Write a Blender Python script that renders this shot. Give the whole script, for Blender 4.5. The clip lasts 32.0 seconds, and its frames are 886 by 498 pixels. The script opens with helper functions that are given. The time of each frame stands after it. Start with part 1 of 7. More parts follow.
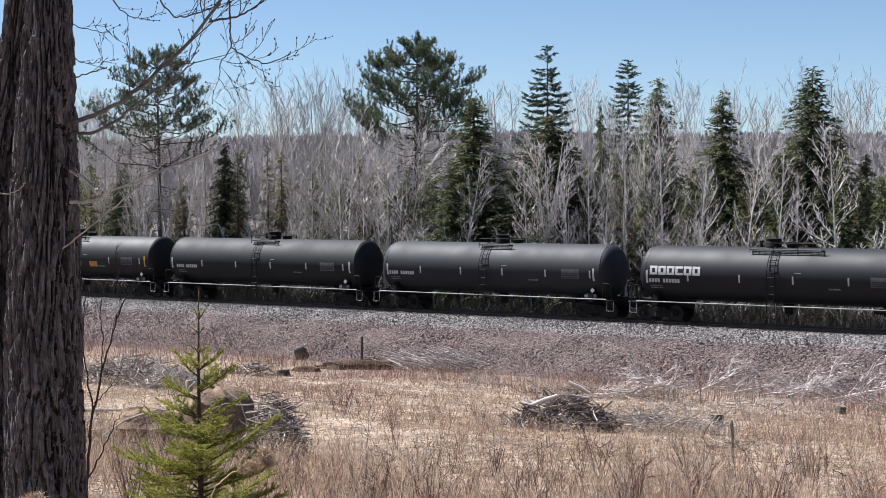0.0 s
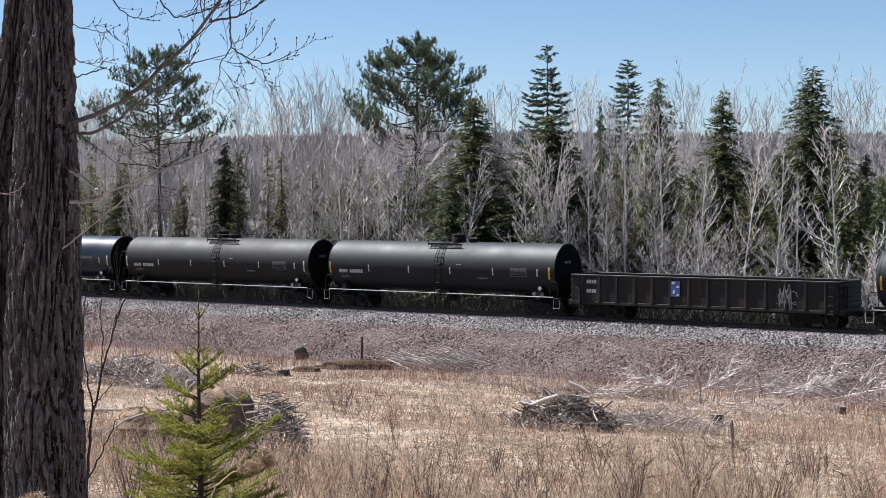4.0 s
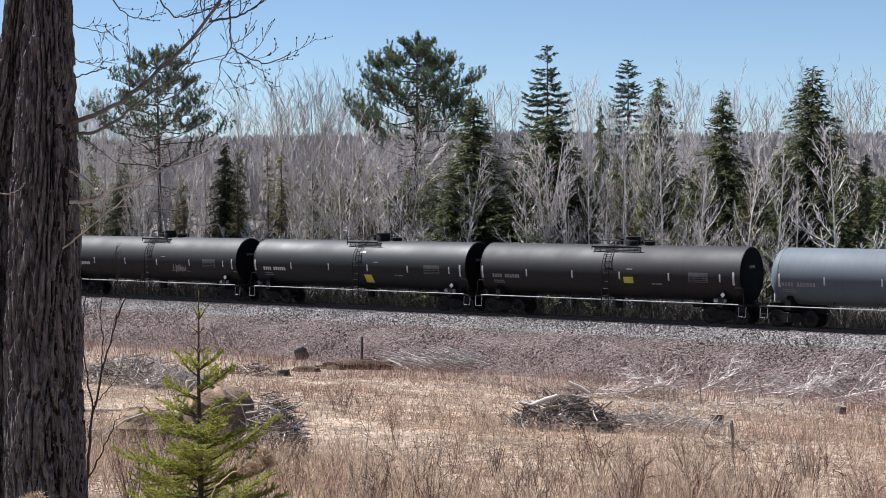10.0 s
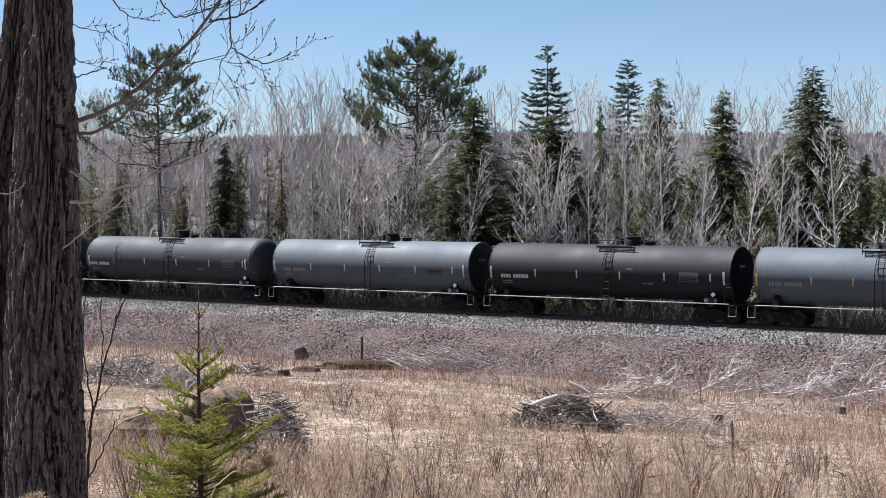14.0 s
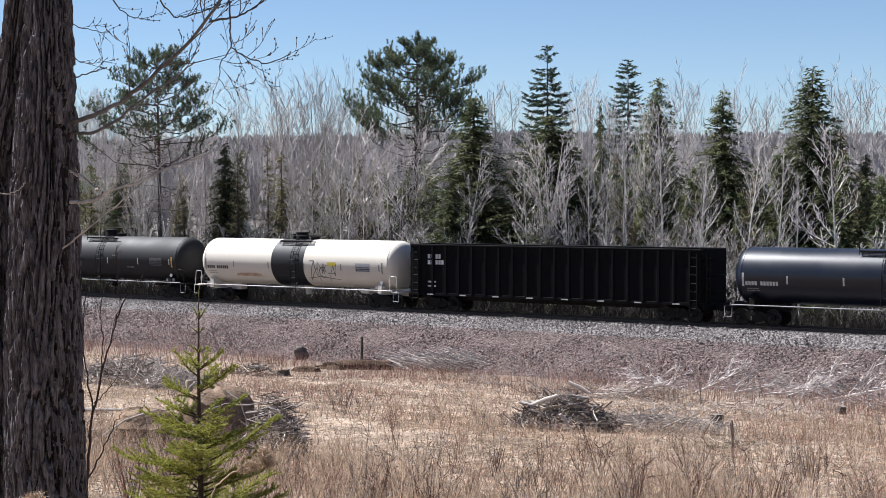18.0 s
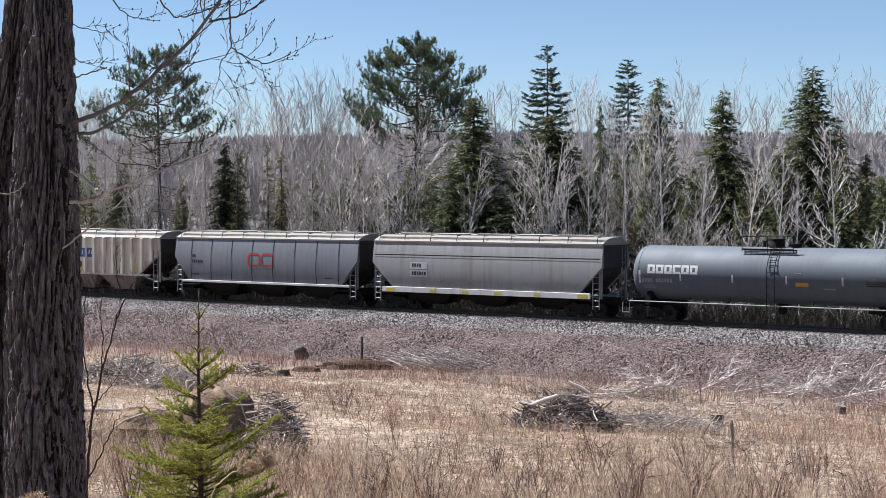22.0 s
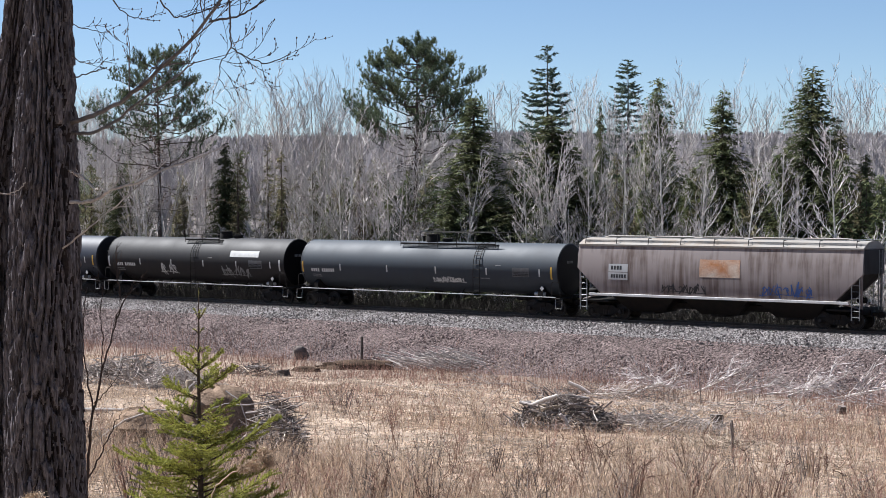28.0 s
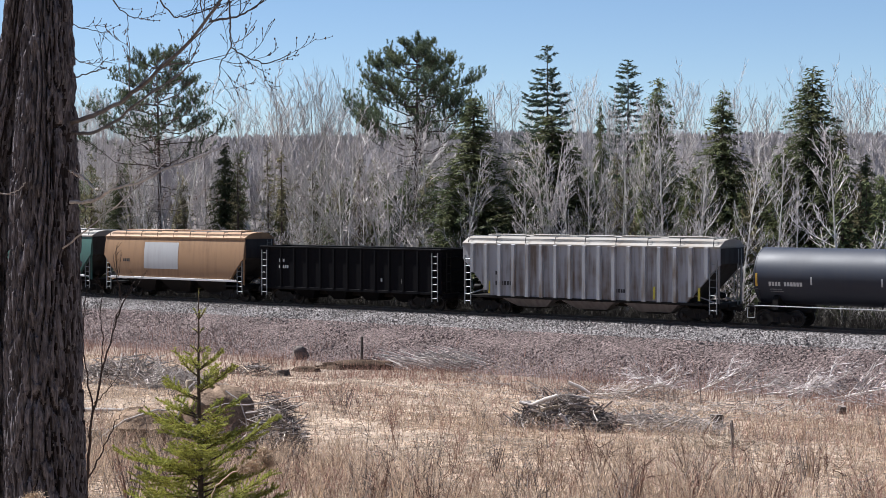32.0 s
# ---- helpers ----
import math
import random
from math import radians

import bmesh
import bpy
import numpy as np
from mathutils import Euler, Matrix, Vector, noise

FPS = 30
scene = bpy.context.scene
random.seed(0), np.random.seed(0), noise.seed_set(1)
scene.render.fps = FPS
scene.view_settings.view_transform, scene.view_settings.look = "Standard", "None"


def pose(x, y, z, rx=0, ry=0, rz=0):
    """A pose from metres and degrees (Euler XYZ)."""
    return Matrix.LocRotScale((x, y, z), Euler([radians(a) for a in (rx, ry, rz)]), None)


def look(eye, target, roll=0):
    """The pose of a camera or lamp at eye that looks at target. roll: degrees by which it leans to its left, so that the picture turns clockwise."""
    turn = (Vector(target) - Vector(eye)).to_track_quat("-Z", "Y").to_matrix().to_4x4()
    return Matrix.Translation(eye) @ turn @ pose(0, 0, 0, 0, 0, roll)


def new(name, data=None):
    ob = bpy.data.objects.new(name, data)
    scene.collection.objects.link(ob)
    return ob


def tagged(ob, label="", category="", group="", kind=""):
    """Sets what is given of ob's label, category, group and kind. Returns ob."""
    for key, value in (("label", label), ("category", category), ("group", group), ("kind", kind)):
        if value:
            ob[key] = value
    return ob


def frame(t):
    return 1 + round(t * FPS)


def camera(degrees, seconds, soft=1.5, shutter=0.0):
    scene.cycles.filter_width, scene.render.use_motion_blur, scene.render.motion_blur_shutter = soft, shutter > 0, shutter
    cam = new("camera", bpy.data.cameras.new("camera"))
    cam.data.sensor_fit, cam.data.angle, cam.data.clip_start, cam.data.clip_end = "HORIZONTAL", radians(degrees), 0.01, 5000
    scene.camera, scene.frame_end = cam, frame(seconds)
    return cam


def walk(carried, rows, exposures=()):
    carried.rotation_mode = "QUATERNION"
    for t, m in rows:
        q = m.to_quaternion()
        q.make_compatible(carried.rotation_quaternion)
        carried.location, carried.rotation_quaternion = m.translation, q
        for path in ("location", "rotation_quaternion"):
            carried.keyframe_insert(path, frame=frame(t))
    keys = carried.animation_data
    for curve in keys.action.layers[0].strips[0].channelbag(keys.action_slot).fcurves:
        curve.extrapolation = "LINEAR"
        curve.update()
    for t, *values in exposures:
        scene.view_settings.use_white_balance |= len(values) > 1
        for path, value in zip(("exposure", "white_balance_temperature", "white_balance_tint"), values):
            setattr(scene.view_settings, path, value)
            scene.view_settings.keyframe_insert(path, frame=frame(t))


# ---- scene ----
# ---- camera: it stands still on a rise, 6.55 m above the rails ----
cam = camera(30.76, 32.0, soft=0.6)
EYE = pose(0, 0, 6.55, 88.35, 0, 0)
walk(cam, [(0, EYE), (32, EYE)], [(0, 1.44, 5920, 10.5), (32, 1.44, 5920, 10.5)])

# ---- sky, sun ----
SUN_ELEV, SUN_AZ = 56.0, -62.0        # degrees; azimuth from the view direction, left is negative
world = bpy.data.worlds.new("sky")
scene.world = world
world.use_nodes = True
_wn = world.node_tree.nodes
_sky = _wn.new("ShaderNodeTexSky")
_sky.sky_type, _sky.sun_disc = "NISHITA", False
_sky.sun_elevation, _sky.sun_rotation = radians(SUN_ELEV), radians(SUN_AZ)
_sky.altitude, _sky.air_density, _sky.dust_density, _sky.ozone_density = 300, 0.8, 0.0, 1.6
world.node_tree.links.new(_sky.outputs[0], _wn["Background"].inputs[0])
_wn["Background"].inputs[1].default_value = 0.040
_sd = Vector((math.sin(radians(SUN_AZ)) * math.cos(radians(SUN_ELEV)), math.cos(radians(SUN_AZ)) * math.cos(radians(SUN_ELEV)), math.sin(radians(SUN_ELEV))))
sun = new("sun", bpy.data.lights.new("sun", "SUN"))
sun.data.energy, sun.data.angle, sun.data.color = 5.0, radians(0.53), (1.0, 0.95, 0.88)
sun.matrix_basis = look(_sd * 200, (0, 0, 0))

# ---- the railway: a straight line; d is along it (train's way), n is across it, away from the camera ----
TURN = radians(35.0)
D = Vector((math.cos(TURN), -math.sin(TURN), 0))
N = Vector((math.sin(TURN), math.cos(TURN), 0))
MID = Vector((0, 98.0, 0))
V0, ACC = 16.7475, 0.017726


def on_line(s, l=0.0, z=0.0):
    """A point s metres along the railway, l metres across it (positive towards the camera's side)."""
    return MID + D * s - N * l + Vector((0, 0, z))


def line_of(x, y):
    """Along and across distances of a point of the plan."""
    p = Vector((x, y, 0)) - MID
    return p.dot(D), -p.dot(N)


def smooth(a, b, x):
    t = min(1, max(0, (x - a) / (b - a)))
    return t * t * (3 - 2 * t)


PROFILE_L = [-3500, -1500, -1300, -700, -300, -120, -60, -14, -8, 4, 7.2, 14, 23, 40, 57, 70, 80, 110, 400, 3500]
PROFILE_Z = [46, 51, 53, 25, 7, 1.5, -0.4, -1.6, -1.9, -2.4, -2.75, -2.45, -1.65, 0.0, 1.4, 3.0, 4.9, 5.4, 6, 8]


def ground_z(x, y):
    s, l = line_of(x, y)
    z = float(np.interp(l, PROFILE_L, PROFILE_Z))
    w = smooth(7, 14, l)
    z += w * 0.16 * noise.noise((x * 0.13, y * 0.13, 0.3)) + w * 0.06 * noise.noise((x * 0.6, y * 0.6, 4.0))
    far = smooth(-250, -900, l)
    z += far * (7 * noise.noise((s * 0.0016, l * 0.0012, 7.0)) + 3.0 * noise.noise((s * 0.006, l * 0.006, 2.0)))
    z -= far * 8 * smooth(0, 900, s) - far * 11 * smooth(-200, -900, s)
    return z


def at(x, y, up=0.0):
    return Vector((x, y, ground_z(x, y) + up))


# ---- geometry helpers ----
class Geo:
    """Vertices and faces of one mesh."""

    def __init__(self):
        self.v, self.f, self.m = [], [], []

    def add(self, verts, faces, slot=0):
        n = len(self.v)
        self.v.extend(tuple(p) for p in verts)
        self.f.extend(tuple(i + n for i in f) for f in faces)
        self.m.extend([slot] * len(faces))
        return self

    def box(self, x0, x1, y0, y1, z0, z1, bevel=0.0, slot=0):
        if not bevel:
            v = [(x, y, z) for x in (x0, x1) for y in (y0, y1) for z in (z0, z1)]
            return self.add(v, [(0, 1, 3, 2), (4, 6, 7, 5), (0, 4, 5, 1), (2, 3, 7, 6), (0, 2, 6, 4), (1, 5, 7, 3)], slot)
        b = bevel
        ring = [(y0 + b, z0), (y1 - b, z0), (y1, z0 + b), (y1, z1 - b), (y1 - b, z1), (y0 + b, z1), (y0, z1 - b), (y0, z0 + b)]
        cy, cz = (y0 + y1) / 2, (z0 + z1) / 2
        def shrink(p):
            return (p[0] - b * (1 if p[0] > cy else -1), p[1] - b * (1 if p[1] > cz else -1))
        rows = [(x0, [shrink(p) for p in ring]), (x0 + b, ring), (x1 - b, ring), (x1, [shrink(p) for p in ring])]
        v = [(x, y, z) for x, r in rows for y, z in r]
        f = [(i * 8 + j, i * 8 + (j + 1) % 8, i * 8 + 8 + (j + 1) % 8, i * 8 + 8 + j) for i in range(3) for j in range(8)]
        f += [tuple(range(7, -1, -1)), tuple(range(24, 32))]
        return self.add(v, f, slot)

    def tube(self, pts, radii, n=6, cap=True, slot=0):
        pts = [Vector(p) for p in pts]
        if not hasattr(radii, "__len__"):
            radii = [radii] * len(pts)
        v, f = [], []
        side = None
        for i, p in enumerate(pts):
            way = (pts[min(i + 1, len(pts) - 1)] - pts[max(i - 1, 0)])
            way = way.normalized() if way.length > 1e-9 else Vector((0, 0, 1))
            if side is None:
                side = way.orthogonal().normalized()
            side = (side - way * side.dot(way))
            side = side.normalized() if side.length > 1e-6 else way.orthogonal().normalized()
            other = way.cross(side)
            for j in range(n):
                a = 2 * math.pi * j / n
                v.append(p + (side * math.cos(a) + other * math.sin(a)) * radii[i])
        for i in range(len(pts) - 1):
            for j in range(n):
                k = (j + 1) % n
                f.append((i * n + j, i * n + k, i * n + n + k, i * n + n + j))
        if cap:
            f.append(tuple(range(n - 1, -1, -1)))
            f.append(tuple(range((len(pts) - 1) * n, len(pts) * n)))
        return self.add(v, f, slot)

    def lathe_x(self, prof, n=32, cy=0.0, cz=0.0, slot=0):
        """Turns a list of (x, r) about a line along x."""
        v, f = [], []
        for x, r in prof:
            for j in range(n):
                a = 2 * math.pi * j / n
                v.append((x, cy + r * math.sin(a), cz + r * math.cos(a)))
        for i in range(len(prof) - 1):
            for j in range(n):
                k = (j + 1) % n
                f.append((i * n + j, i * n + n + j, i * n + n + k, i * n + k))
        f.append(tuple(range(n)))
        f.append(tuple(range((len(prof)) * n - 1, (len(prof) - 1) * n - 1, -1)))
        return self.add(v, f, slot)

    def lathe_z(self, prof, n=16, cx=0.0, cy=0.0, slot=0):
        v, f = [], []
        for z, r in prof:
            for j in range(n):
                a = 2 * math.pi * j / n
                v.append((cx + r * math.cos(a), cy + r * math.sin(a), z))
        for i in range(len(prof) - 1):
            for j in range(n):
                k = (j + 1) % n
                f.append((i * n + j, i * n + k, i * n + n + k, i * n + n + j))
        f.append(tuple(range(n - 1, -1, -1)))
        f.append(tuple(range((len(prof) - 1) * n, len(prof) * n)))
        return self.add(v, f, slot)

    def prism_y(self, poly, y0, y1, slot=0):
        """A polygon of (x, z), drawn out from y0 to y1."""
        n = len(poly)
        v = [(x, y0, z) for x, z in poly] + [(x, y1, z) for x, z in poly]
        f = [(j, (j + 1) % n, n + (j + 1) % n, n + j) for j in range(n)]
        f += [tuple(range(n - 1, -1, -1)), tuple(range(n, 2 * n))]
        return self.add(v, f, slot)

    def blob(self, c, r, rng, squash=1.0, n=6, rough=0.25, slot=0):
        """An uneven lump (stone, bud, clod)."""
        v, f = [], []
        rows = max(3, n // 2)
        for i in range(rows + 1):
            ph = math.pi * i / rows
            for j in range(n):
                a = 2 * math.pi * (j + 0.5 * (i % 2)) / n
                k = r * (1 + rng.uniform(-rough, rough))
                v.append((c[0] + k * math.sin(ph) * math.cos(a), c[1] + k * math.sin(ph) * math.sin(a), c[2] + k * squash * math.cos(ph)))
        for i in range(rows):
            for j in range(n):
                k = (j + 1) % n
                f.append((i * n + j, i * n + n + j, i * n + n + k, i * n + k))
        return self.add(v, f, slot)

    def mesh(self, name, mats, flat=False, angle=38):
        me = bpy.data.meshes.new(name)
        me.from_pydata(self.v, [], self.f)
        for m in (mats if isinstance(mats, (list, tuple)) else [mats]):
            me.materials.append(m)
        if len(me.materials) > 1:
            me.polygons.foreach_set("material_index", self.m)
        if not flat:
            me.polygons.foreach_set("use_smooth", [True] * len(me.polygons))
            me.set_sharp_from_angle(angle=radians(angle))
        me.update()
        return me


def part(name, geo, material, parent, label="", at_pose=None, flat=False):
    """One mesh object under a thing or a part."""
    ob = new(name, geo if isinstance(geo, bpy.types.Mesh) else geo.mesh(name, material, flat))
    ob.parent = parent
    if at_pose is not None:
        ob.matrix_basis = at_pose
    return tagged(ob, label) if label else ob


def thing(name, label, category, m=None, group="", kind=""):
    ob = new(name)
    ob.empty_display_size = 0.3
    if m is not None:
        ob.matrix_basis = m
    return tagged(ob, label, category, group, kind)


def solid(name, geo, material, label, category="", m=None, group="", kind="", flat=False):
    ob = new(name, geo.mesh(name, material, flat))
    if m is not None:
        ob.matrix_basis = m
    return tagged(ob, label, category, group, kind)


# ---- materials ----
def surface(name, base, rough=0.6, metal=0.0, vary=0.12, scale=2.0, fine=30.0, bump=0.15, bump_size=0.01, tint=None, spots=0.0,
            stretch=(1, 1, 1), island=0.0, random_ob=0.0, coat=0.0, spec=0.5, through_leaf=0.0):
    """A procedural surface: base colour with broad stains and fine grain, roughness that follows them, and fine relief."""
    m = bpy.data.materials.new(name)
    m.use_nodes = True
    nt = m.node_tree
    b = nt.nodes["Principled BSDF"]
    L = nt.links.new
    co = nt.nodes.new("ShaderNodeTexCoord")
    mp = nt.nodes.new("ShaderNodeMapping")
    mp.inputs["Scale"].default_value = stretch
    L(co.outputs["Object"], mp.inputs[0])
    big, small = nt.nodes.new("ShaderNodeTexNoise"), nt.nodes.new("ShaderNodeTexNoise")
    big.inputs["Scale"].default_value, big.inputs["Detail"].default_value = scale, 5
    small.inputs["Scale"].default_value, small.inputs["Detail"].default_value = fine, 4
    L(mp.outputs[0], big.inputs["Vector"])
    L(mp.outputs[0], small.inputs["Vector"])
    ramp = nt.nodes.new("ShaderNodeMapRange")
    ramp.inputs[1].default_value, ramp.inputs[2].default_value = 0.3, 0.7
    L(big.outputs["Fac"], ramp.inputs[0])
    mix = nt.nodes.new("ShaderNodeMix")
    mix.data_type = "RGBA"
    t = tint or tuple(c * (1 - 1.6 * vary) for c in base)
    mix.inputs["A"].default_value, mix.inputs["B"].default_value = (*base, 1), (*t, 1)
    L(ramp.outputs[0], mix.inputs["Factor"])
    g = nt.nodes.new("ShaderNodeMapRange")
    g.inputs[1].default_value, g.inputs[2].default_value = 0.25, 0.75
    g.inputs[3].default_value, g.inputs[4].default_value = 1 - vary, 1 + vary
    L(small.outputs["Fac"], g.inputs[0])
    val = g.outputs[0]
    for amount, kind in ((island, "geo"), (random_ob, "ob")):
        if amount:
            nd = nt.nodes.new("ShaderNodeNewGeometry" if kind == "geo" else "ShaderNodeObjectInfo")
            r = nt.nodes.new("ShaderNodeMapRange")
            r.inputs[3].default_value, r.inputs[4].default_value = 1 - amount, 1 + amount
            L(nd.outputs["Random Per Island" if kind == "geo" else "Random"], r.inputs[0])
            mu = nt.nodes.new("ShaderNodeMath")
            mu.operation = "MULTIPLY"
            L(val, mu.inputs[0])
            L(r.outputs[0], mu.inputs[1])
            val = mu.outputs[0]
    hsv = nt.nodes.new("ShaderNodeHueSaturation")
    L(mix.outputs["Result"], hsv.inputs["Color"])
    L(val, hsv.inputs["Value"])
    L(hsv.outputs[0], b.inputs["Base Color"])
    rr = nt.nodes.new("ShaderNodeMapRange")
    rr.inputs[3].default_value, rr.inputs[4].default_value = max(0.03, rough - 0.12), min(1, rough + 0.12)
    L(big.outputs["Fac"], rr.inputs[0])
    L(rr.outputs[0], b.inputs["Roughness"])
    b.inputs["Metallic"].default_value = metal
    b.inputs["Specular IOR Level"].default_value = spec
    b.inputs["Coat Weight"].default_value = coat
    if through_leaf:
        tr, ms = nt.nodes.new("ShaderNodeBsdfTranslucent"), nt.nodes.new("ShaderNodeMixShader")
        ms.inputs[0].default_value = through_leaf
        L(hsv.outputs[0], tr.inputs["Color"])
        L(b.outputs[0], ms.inputs[1])
        L(tr.outputs[0], ms.inputs[2])
        L(ms.outputs[0], nt.nodes["Material Output"].inputs["Surface"])
    if bump:
        bp = nt.nodes.new("ShaderNodeBump")
        bp.inputs["Strength"].default_value, bp.inputs["Distance"].default_value = bump, bump_size
        L(small.outputs["Fac"], bp.inputs["Height"])
        L(bp.outputs[0], b.inputs["Normal"])
    return m


def car_paint(name, base, rough=0.42, grime=(0.10, 0.085, 0.07), dirt=0.35, coat=0.0, streak=0.5):
    """Railway car paint: enamel with vertical rain streaks, dust and a few stains."""
    m = bpy.data.materials.new(name)
    m.use_nodes = True
    nt = m.node_tree
    b = nt.nodes["Principled BSDF"]
    L = nt.links.new
    co = nt.nodes.new("ShaderNodeTexCoord")
    oi = nt.nodes.new("ShaderNodeObjectInfo")
    ad = nt.nodes.new("ShaderNodeVectorMath")
    ad.operation = "MULTIPLY_ADD"
    ad.inputs[1].default_value = (1, 1, 1)
    cb = nt.nodes.new("ShaderNodeCombineXYZ")
    ml = nt.nodes.new("ShaderNodeMath")
    ml.operation, ml.inputs[1].default_value = "MULTIPLY", 40
    L(oi.outputs["Random"], ml.inputs[0])
    L(ml.outputs[0], cb.inputs[0])
    L(co.outputs["Object"], ad.inputs[0])
    L(cb.outputs[0], ad.inputs[2])
    def tex(sc, detail, stretch):
        mp = nt.nodes.new("ShaderNodeMapping")
        mp.inputs["Scale"].default_value = stretch
        L(ad.outputs[0], mp.inputs[0])
        n = nt.nodes.new("ShaderNodeTexNoise")
        n.inputs["Scale"].default_value, n.inputs["Detail"].default_value = sc, detail
        L(mp.outputs[0], n.inputs["Vector"])
        return n.outputs["Fac"]
    streaks, broad, grain = tex(2.2, 6, (2.2, 1, 0.16)), tex(0.5, 5, (1, 1, 1)), tex(45, 3, (1, 1, 1))
    sm = nt.nodes.new("ShaderNodeMath")
    sm.operation = "MULTIPLY"
    L(streaks, sm.inputs[0])
    L(broad, sm.inputs[1])
    r = nt.nodes.new("ShaderNodeMapRange")
    r.inputs[1].default_value, r.inputs[2].default_value, r.inputs[3].default_value, r.inputs[4].default_value = 0.20, 0.42, 0.05, dirt * (0.6 + streak)
    L(sm.outputs[0], r.inputs[0])
    mix = nt.nodes.new("ShaderNodeMix")
    mix.data_type = "RGBA"
    mix.inputs["A"].default_value, mix.inputs["B"].default_value = (*base, 1), (*grime, 1)
    L(r.outputs[0], mix.inputs["Factor"])
    L(mix.outputs["Result"], b.inputs["Base Color"])
    rr = nt.nodes.new("ShaderNodeMapRange")
    rr.inputs[3].default_value, rr.inputs[4].default_value = max(0.05, rough - 0.1), min(1, rough + 0.18)
    L(broad, rr.inputs[0])
    L(rr.outputs[0], b.inputs["Roughness"])
    b.inputs["Coat Weight"].default_value = coat
    b.inputs["Specular IOR Level"].default_value = 0.36 if rough < 0.7 else 0.08
    bp = nt.nodes.new("ShaderNodeBump")
    bp.inputs["Strength"].default_value, bp.inputs["Distance"].default_value = 0.12, 0.01
    L(grain, bp.inputs["Height"])
    L(bp.outputs[0], b.inputs["Normal"])
    return m


STEEL = surface("rail_steel", (0.1088, 0.0816, 0.068), 0.5, 0.6, 0.2, 3, 40)
BLACK_STEEL = surface("sooty_black_steel", (0.00612, 0.00578, 0.00578), 0.7, 0, 0.3, 3, 30, tint=(0.01496, 0.01224, 0.0102), spec=0.15)
WHEEL_STEEL = surface("wheel_steel", (0.01904, 0.01564, 0.0136), 0.55, 0.4, 0.25, 5, 40)
BRIGHT_EDGE = surface("worn_grey_steel", (0.374, 0.374, 0.3672), 0.4, 0.3, 0.15, 6, 40)
GREY_STEEL = surface("galvanised_steel", (0.238, 0.2448, 0.2448), 0.5, 0.3, 0.15, 6, 40)
WHITE_MARK = surface("white_stencil_paint", (0.4896, 0.4896, 0.476), 0.6, 0, 0.12, 4, 30)
DULL_MARK = surface("faded_stencil_paint", (0.204, 0.204, 0.204), 0.7, 0, 0.2, 4, 30)
PANEL_MARK = surface("grey_stencil_panel", (0.085, 0.085, 0.088), 0.7, 0, 0.2, 4, 30)
YELLOW_MARK = surface("yellow_reflective_tape", (0.51, 0.306, 0.034), 0.5, 0, 0.12, 4, 30)
YELLOW_CARD = surface("yellow_sticker", (0.51, 0.4216, 0.0408), 0.5, 0, 0.1, 4, 30)
ORANGE_CARD = surface("orange_sticker", (0.4216, 0.204, 0.034), 0.5, 0, 0.1, 4, 30)
RED_MARK = surface("red_enamel", (0.306, 0.0204, 0.0204), 0.5, 0, 0.1, 4, 30)
BLUE_MARK = surface("blue_enamel", (0.0272, 0.0816, 0.2584), 0.5, 0, 0.15, 4, 30)
DARK_MARK = surface("black_stencil_paint", (0.0136, 0.0136, 0.01496), 0.6, 0, 0.15, 4, 30)
RUST_MARK = surface("orange_rust", (0.2856, 0.1156, 0.0408), 0.8, 0, 0.3, 1.6, 18, tint=(0.4216, 0.34, 0.272))


# ---- railway cars: x along the car, near side at -y, z = 0 at the rail top ----
def disc_wheel(g, x, y, r=0.457):
    prof = [(-0.075, 0.10), (-0.075, 0.16), (-0.03, 0.18), (-0.02, 0.36), (-0.065, 0.40), (-0.065, r), (0.055, r), (0.068, r + 0.025), (0.085, r + 0.02), (0.085, 0.40), (0.02, 0.36), (0.03, 0.18), (0.075, 0.16), (0.075, 0.1)]
    n = 22
    v, f = [], []
    sgn = -1 if y > 0 else 1
    for d, rr in prof:
        for j in range(n):
            a = 2 * math.pi * j / n
            v.append((x + rr * math.cos(a), y + sgn * d, rr * math.sin(a)))
    for i in range(len(prof) - 1):
        for j in range(n):
            k = (j + 1) % n
            f.append((i * n + j, i * n + k, i * n + n + k, i * n + n + j))
    g.add(v, f)


_g = Geo()
disc_wheel(_g, 0, -0.72)
disc_wheel(_g, 0, 0.72)
_g.tube([(0, -1.05, 0), (0, 1.05, 0)], 0.085, 10)
for _y in (-0.815, 0.815):
    for _k in range(3):
        _a = 2 * math.pi * _k / 3
        _g.tube([(0.27 * math.cos(_a), _y - 0.012, 0.27 * math.sin(_a)), (0.27 * math.cos(_a), _y + 0.012, 0.27 * math.sin(_a))], 0.05, 8)
WHEELSET = _g.mesh("wheelset", WHEEL_STEEL)
_g = Geo()
_outer = [(-1.12, 0.34), (-1.12, 0.60), (-0.95, 0.66), (-0.62, 0.66), (-0.42, 0.80), (0.42, 0.80), (0.62, 0.66), (0.95, 0.66), (1.12, 0.60), (1.12, 0.34), (0.82, 0.34), (0.66, 0.44), (0.40, 0.26), (-0.40, 0.26), (-0.66, 0.44), (-0.82, 0.34)]
_g.prism_y(_outer, -0.06, 0.06)
SIDE_FRAME = _g.mesh("side_frame", BLACK_STEEL)
_g = Geo()
for _x in (-0.16, 0, 0.16):
    for _i in range(5):
        _g.lathe_z([(0.30 + _i * 0.06, 0.07), (0.33 + _i * 0.06, 0.085), (0.355 + _i * 0.06, 0.07)], 8, _x, 0)
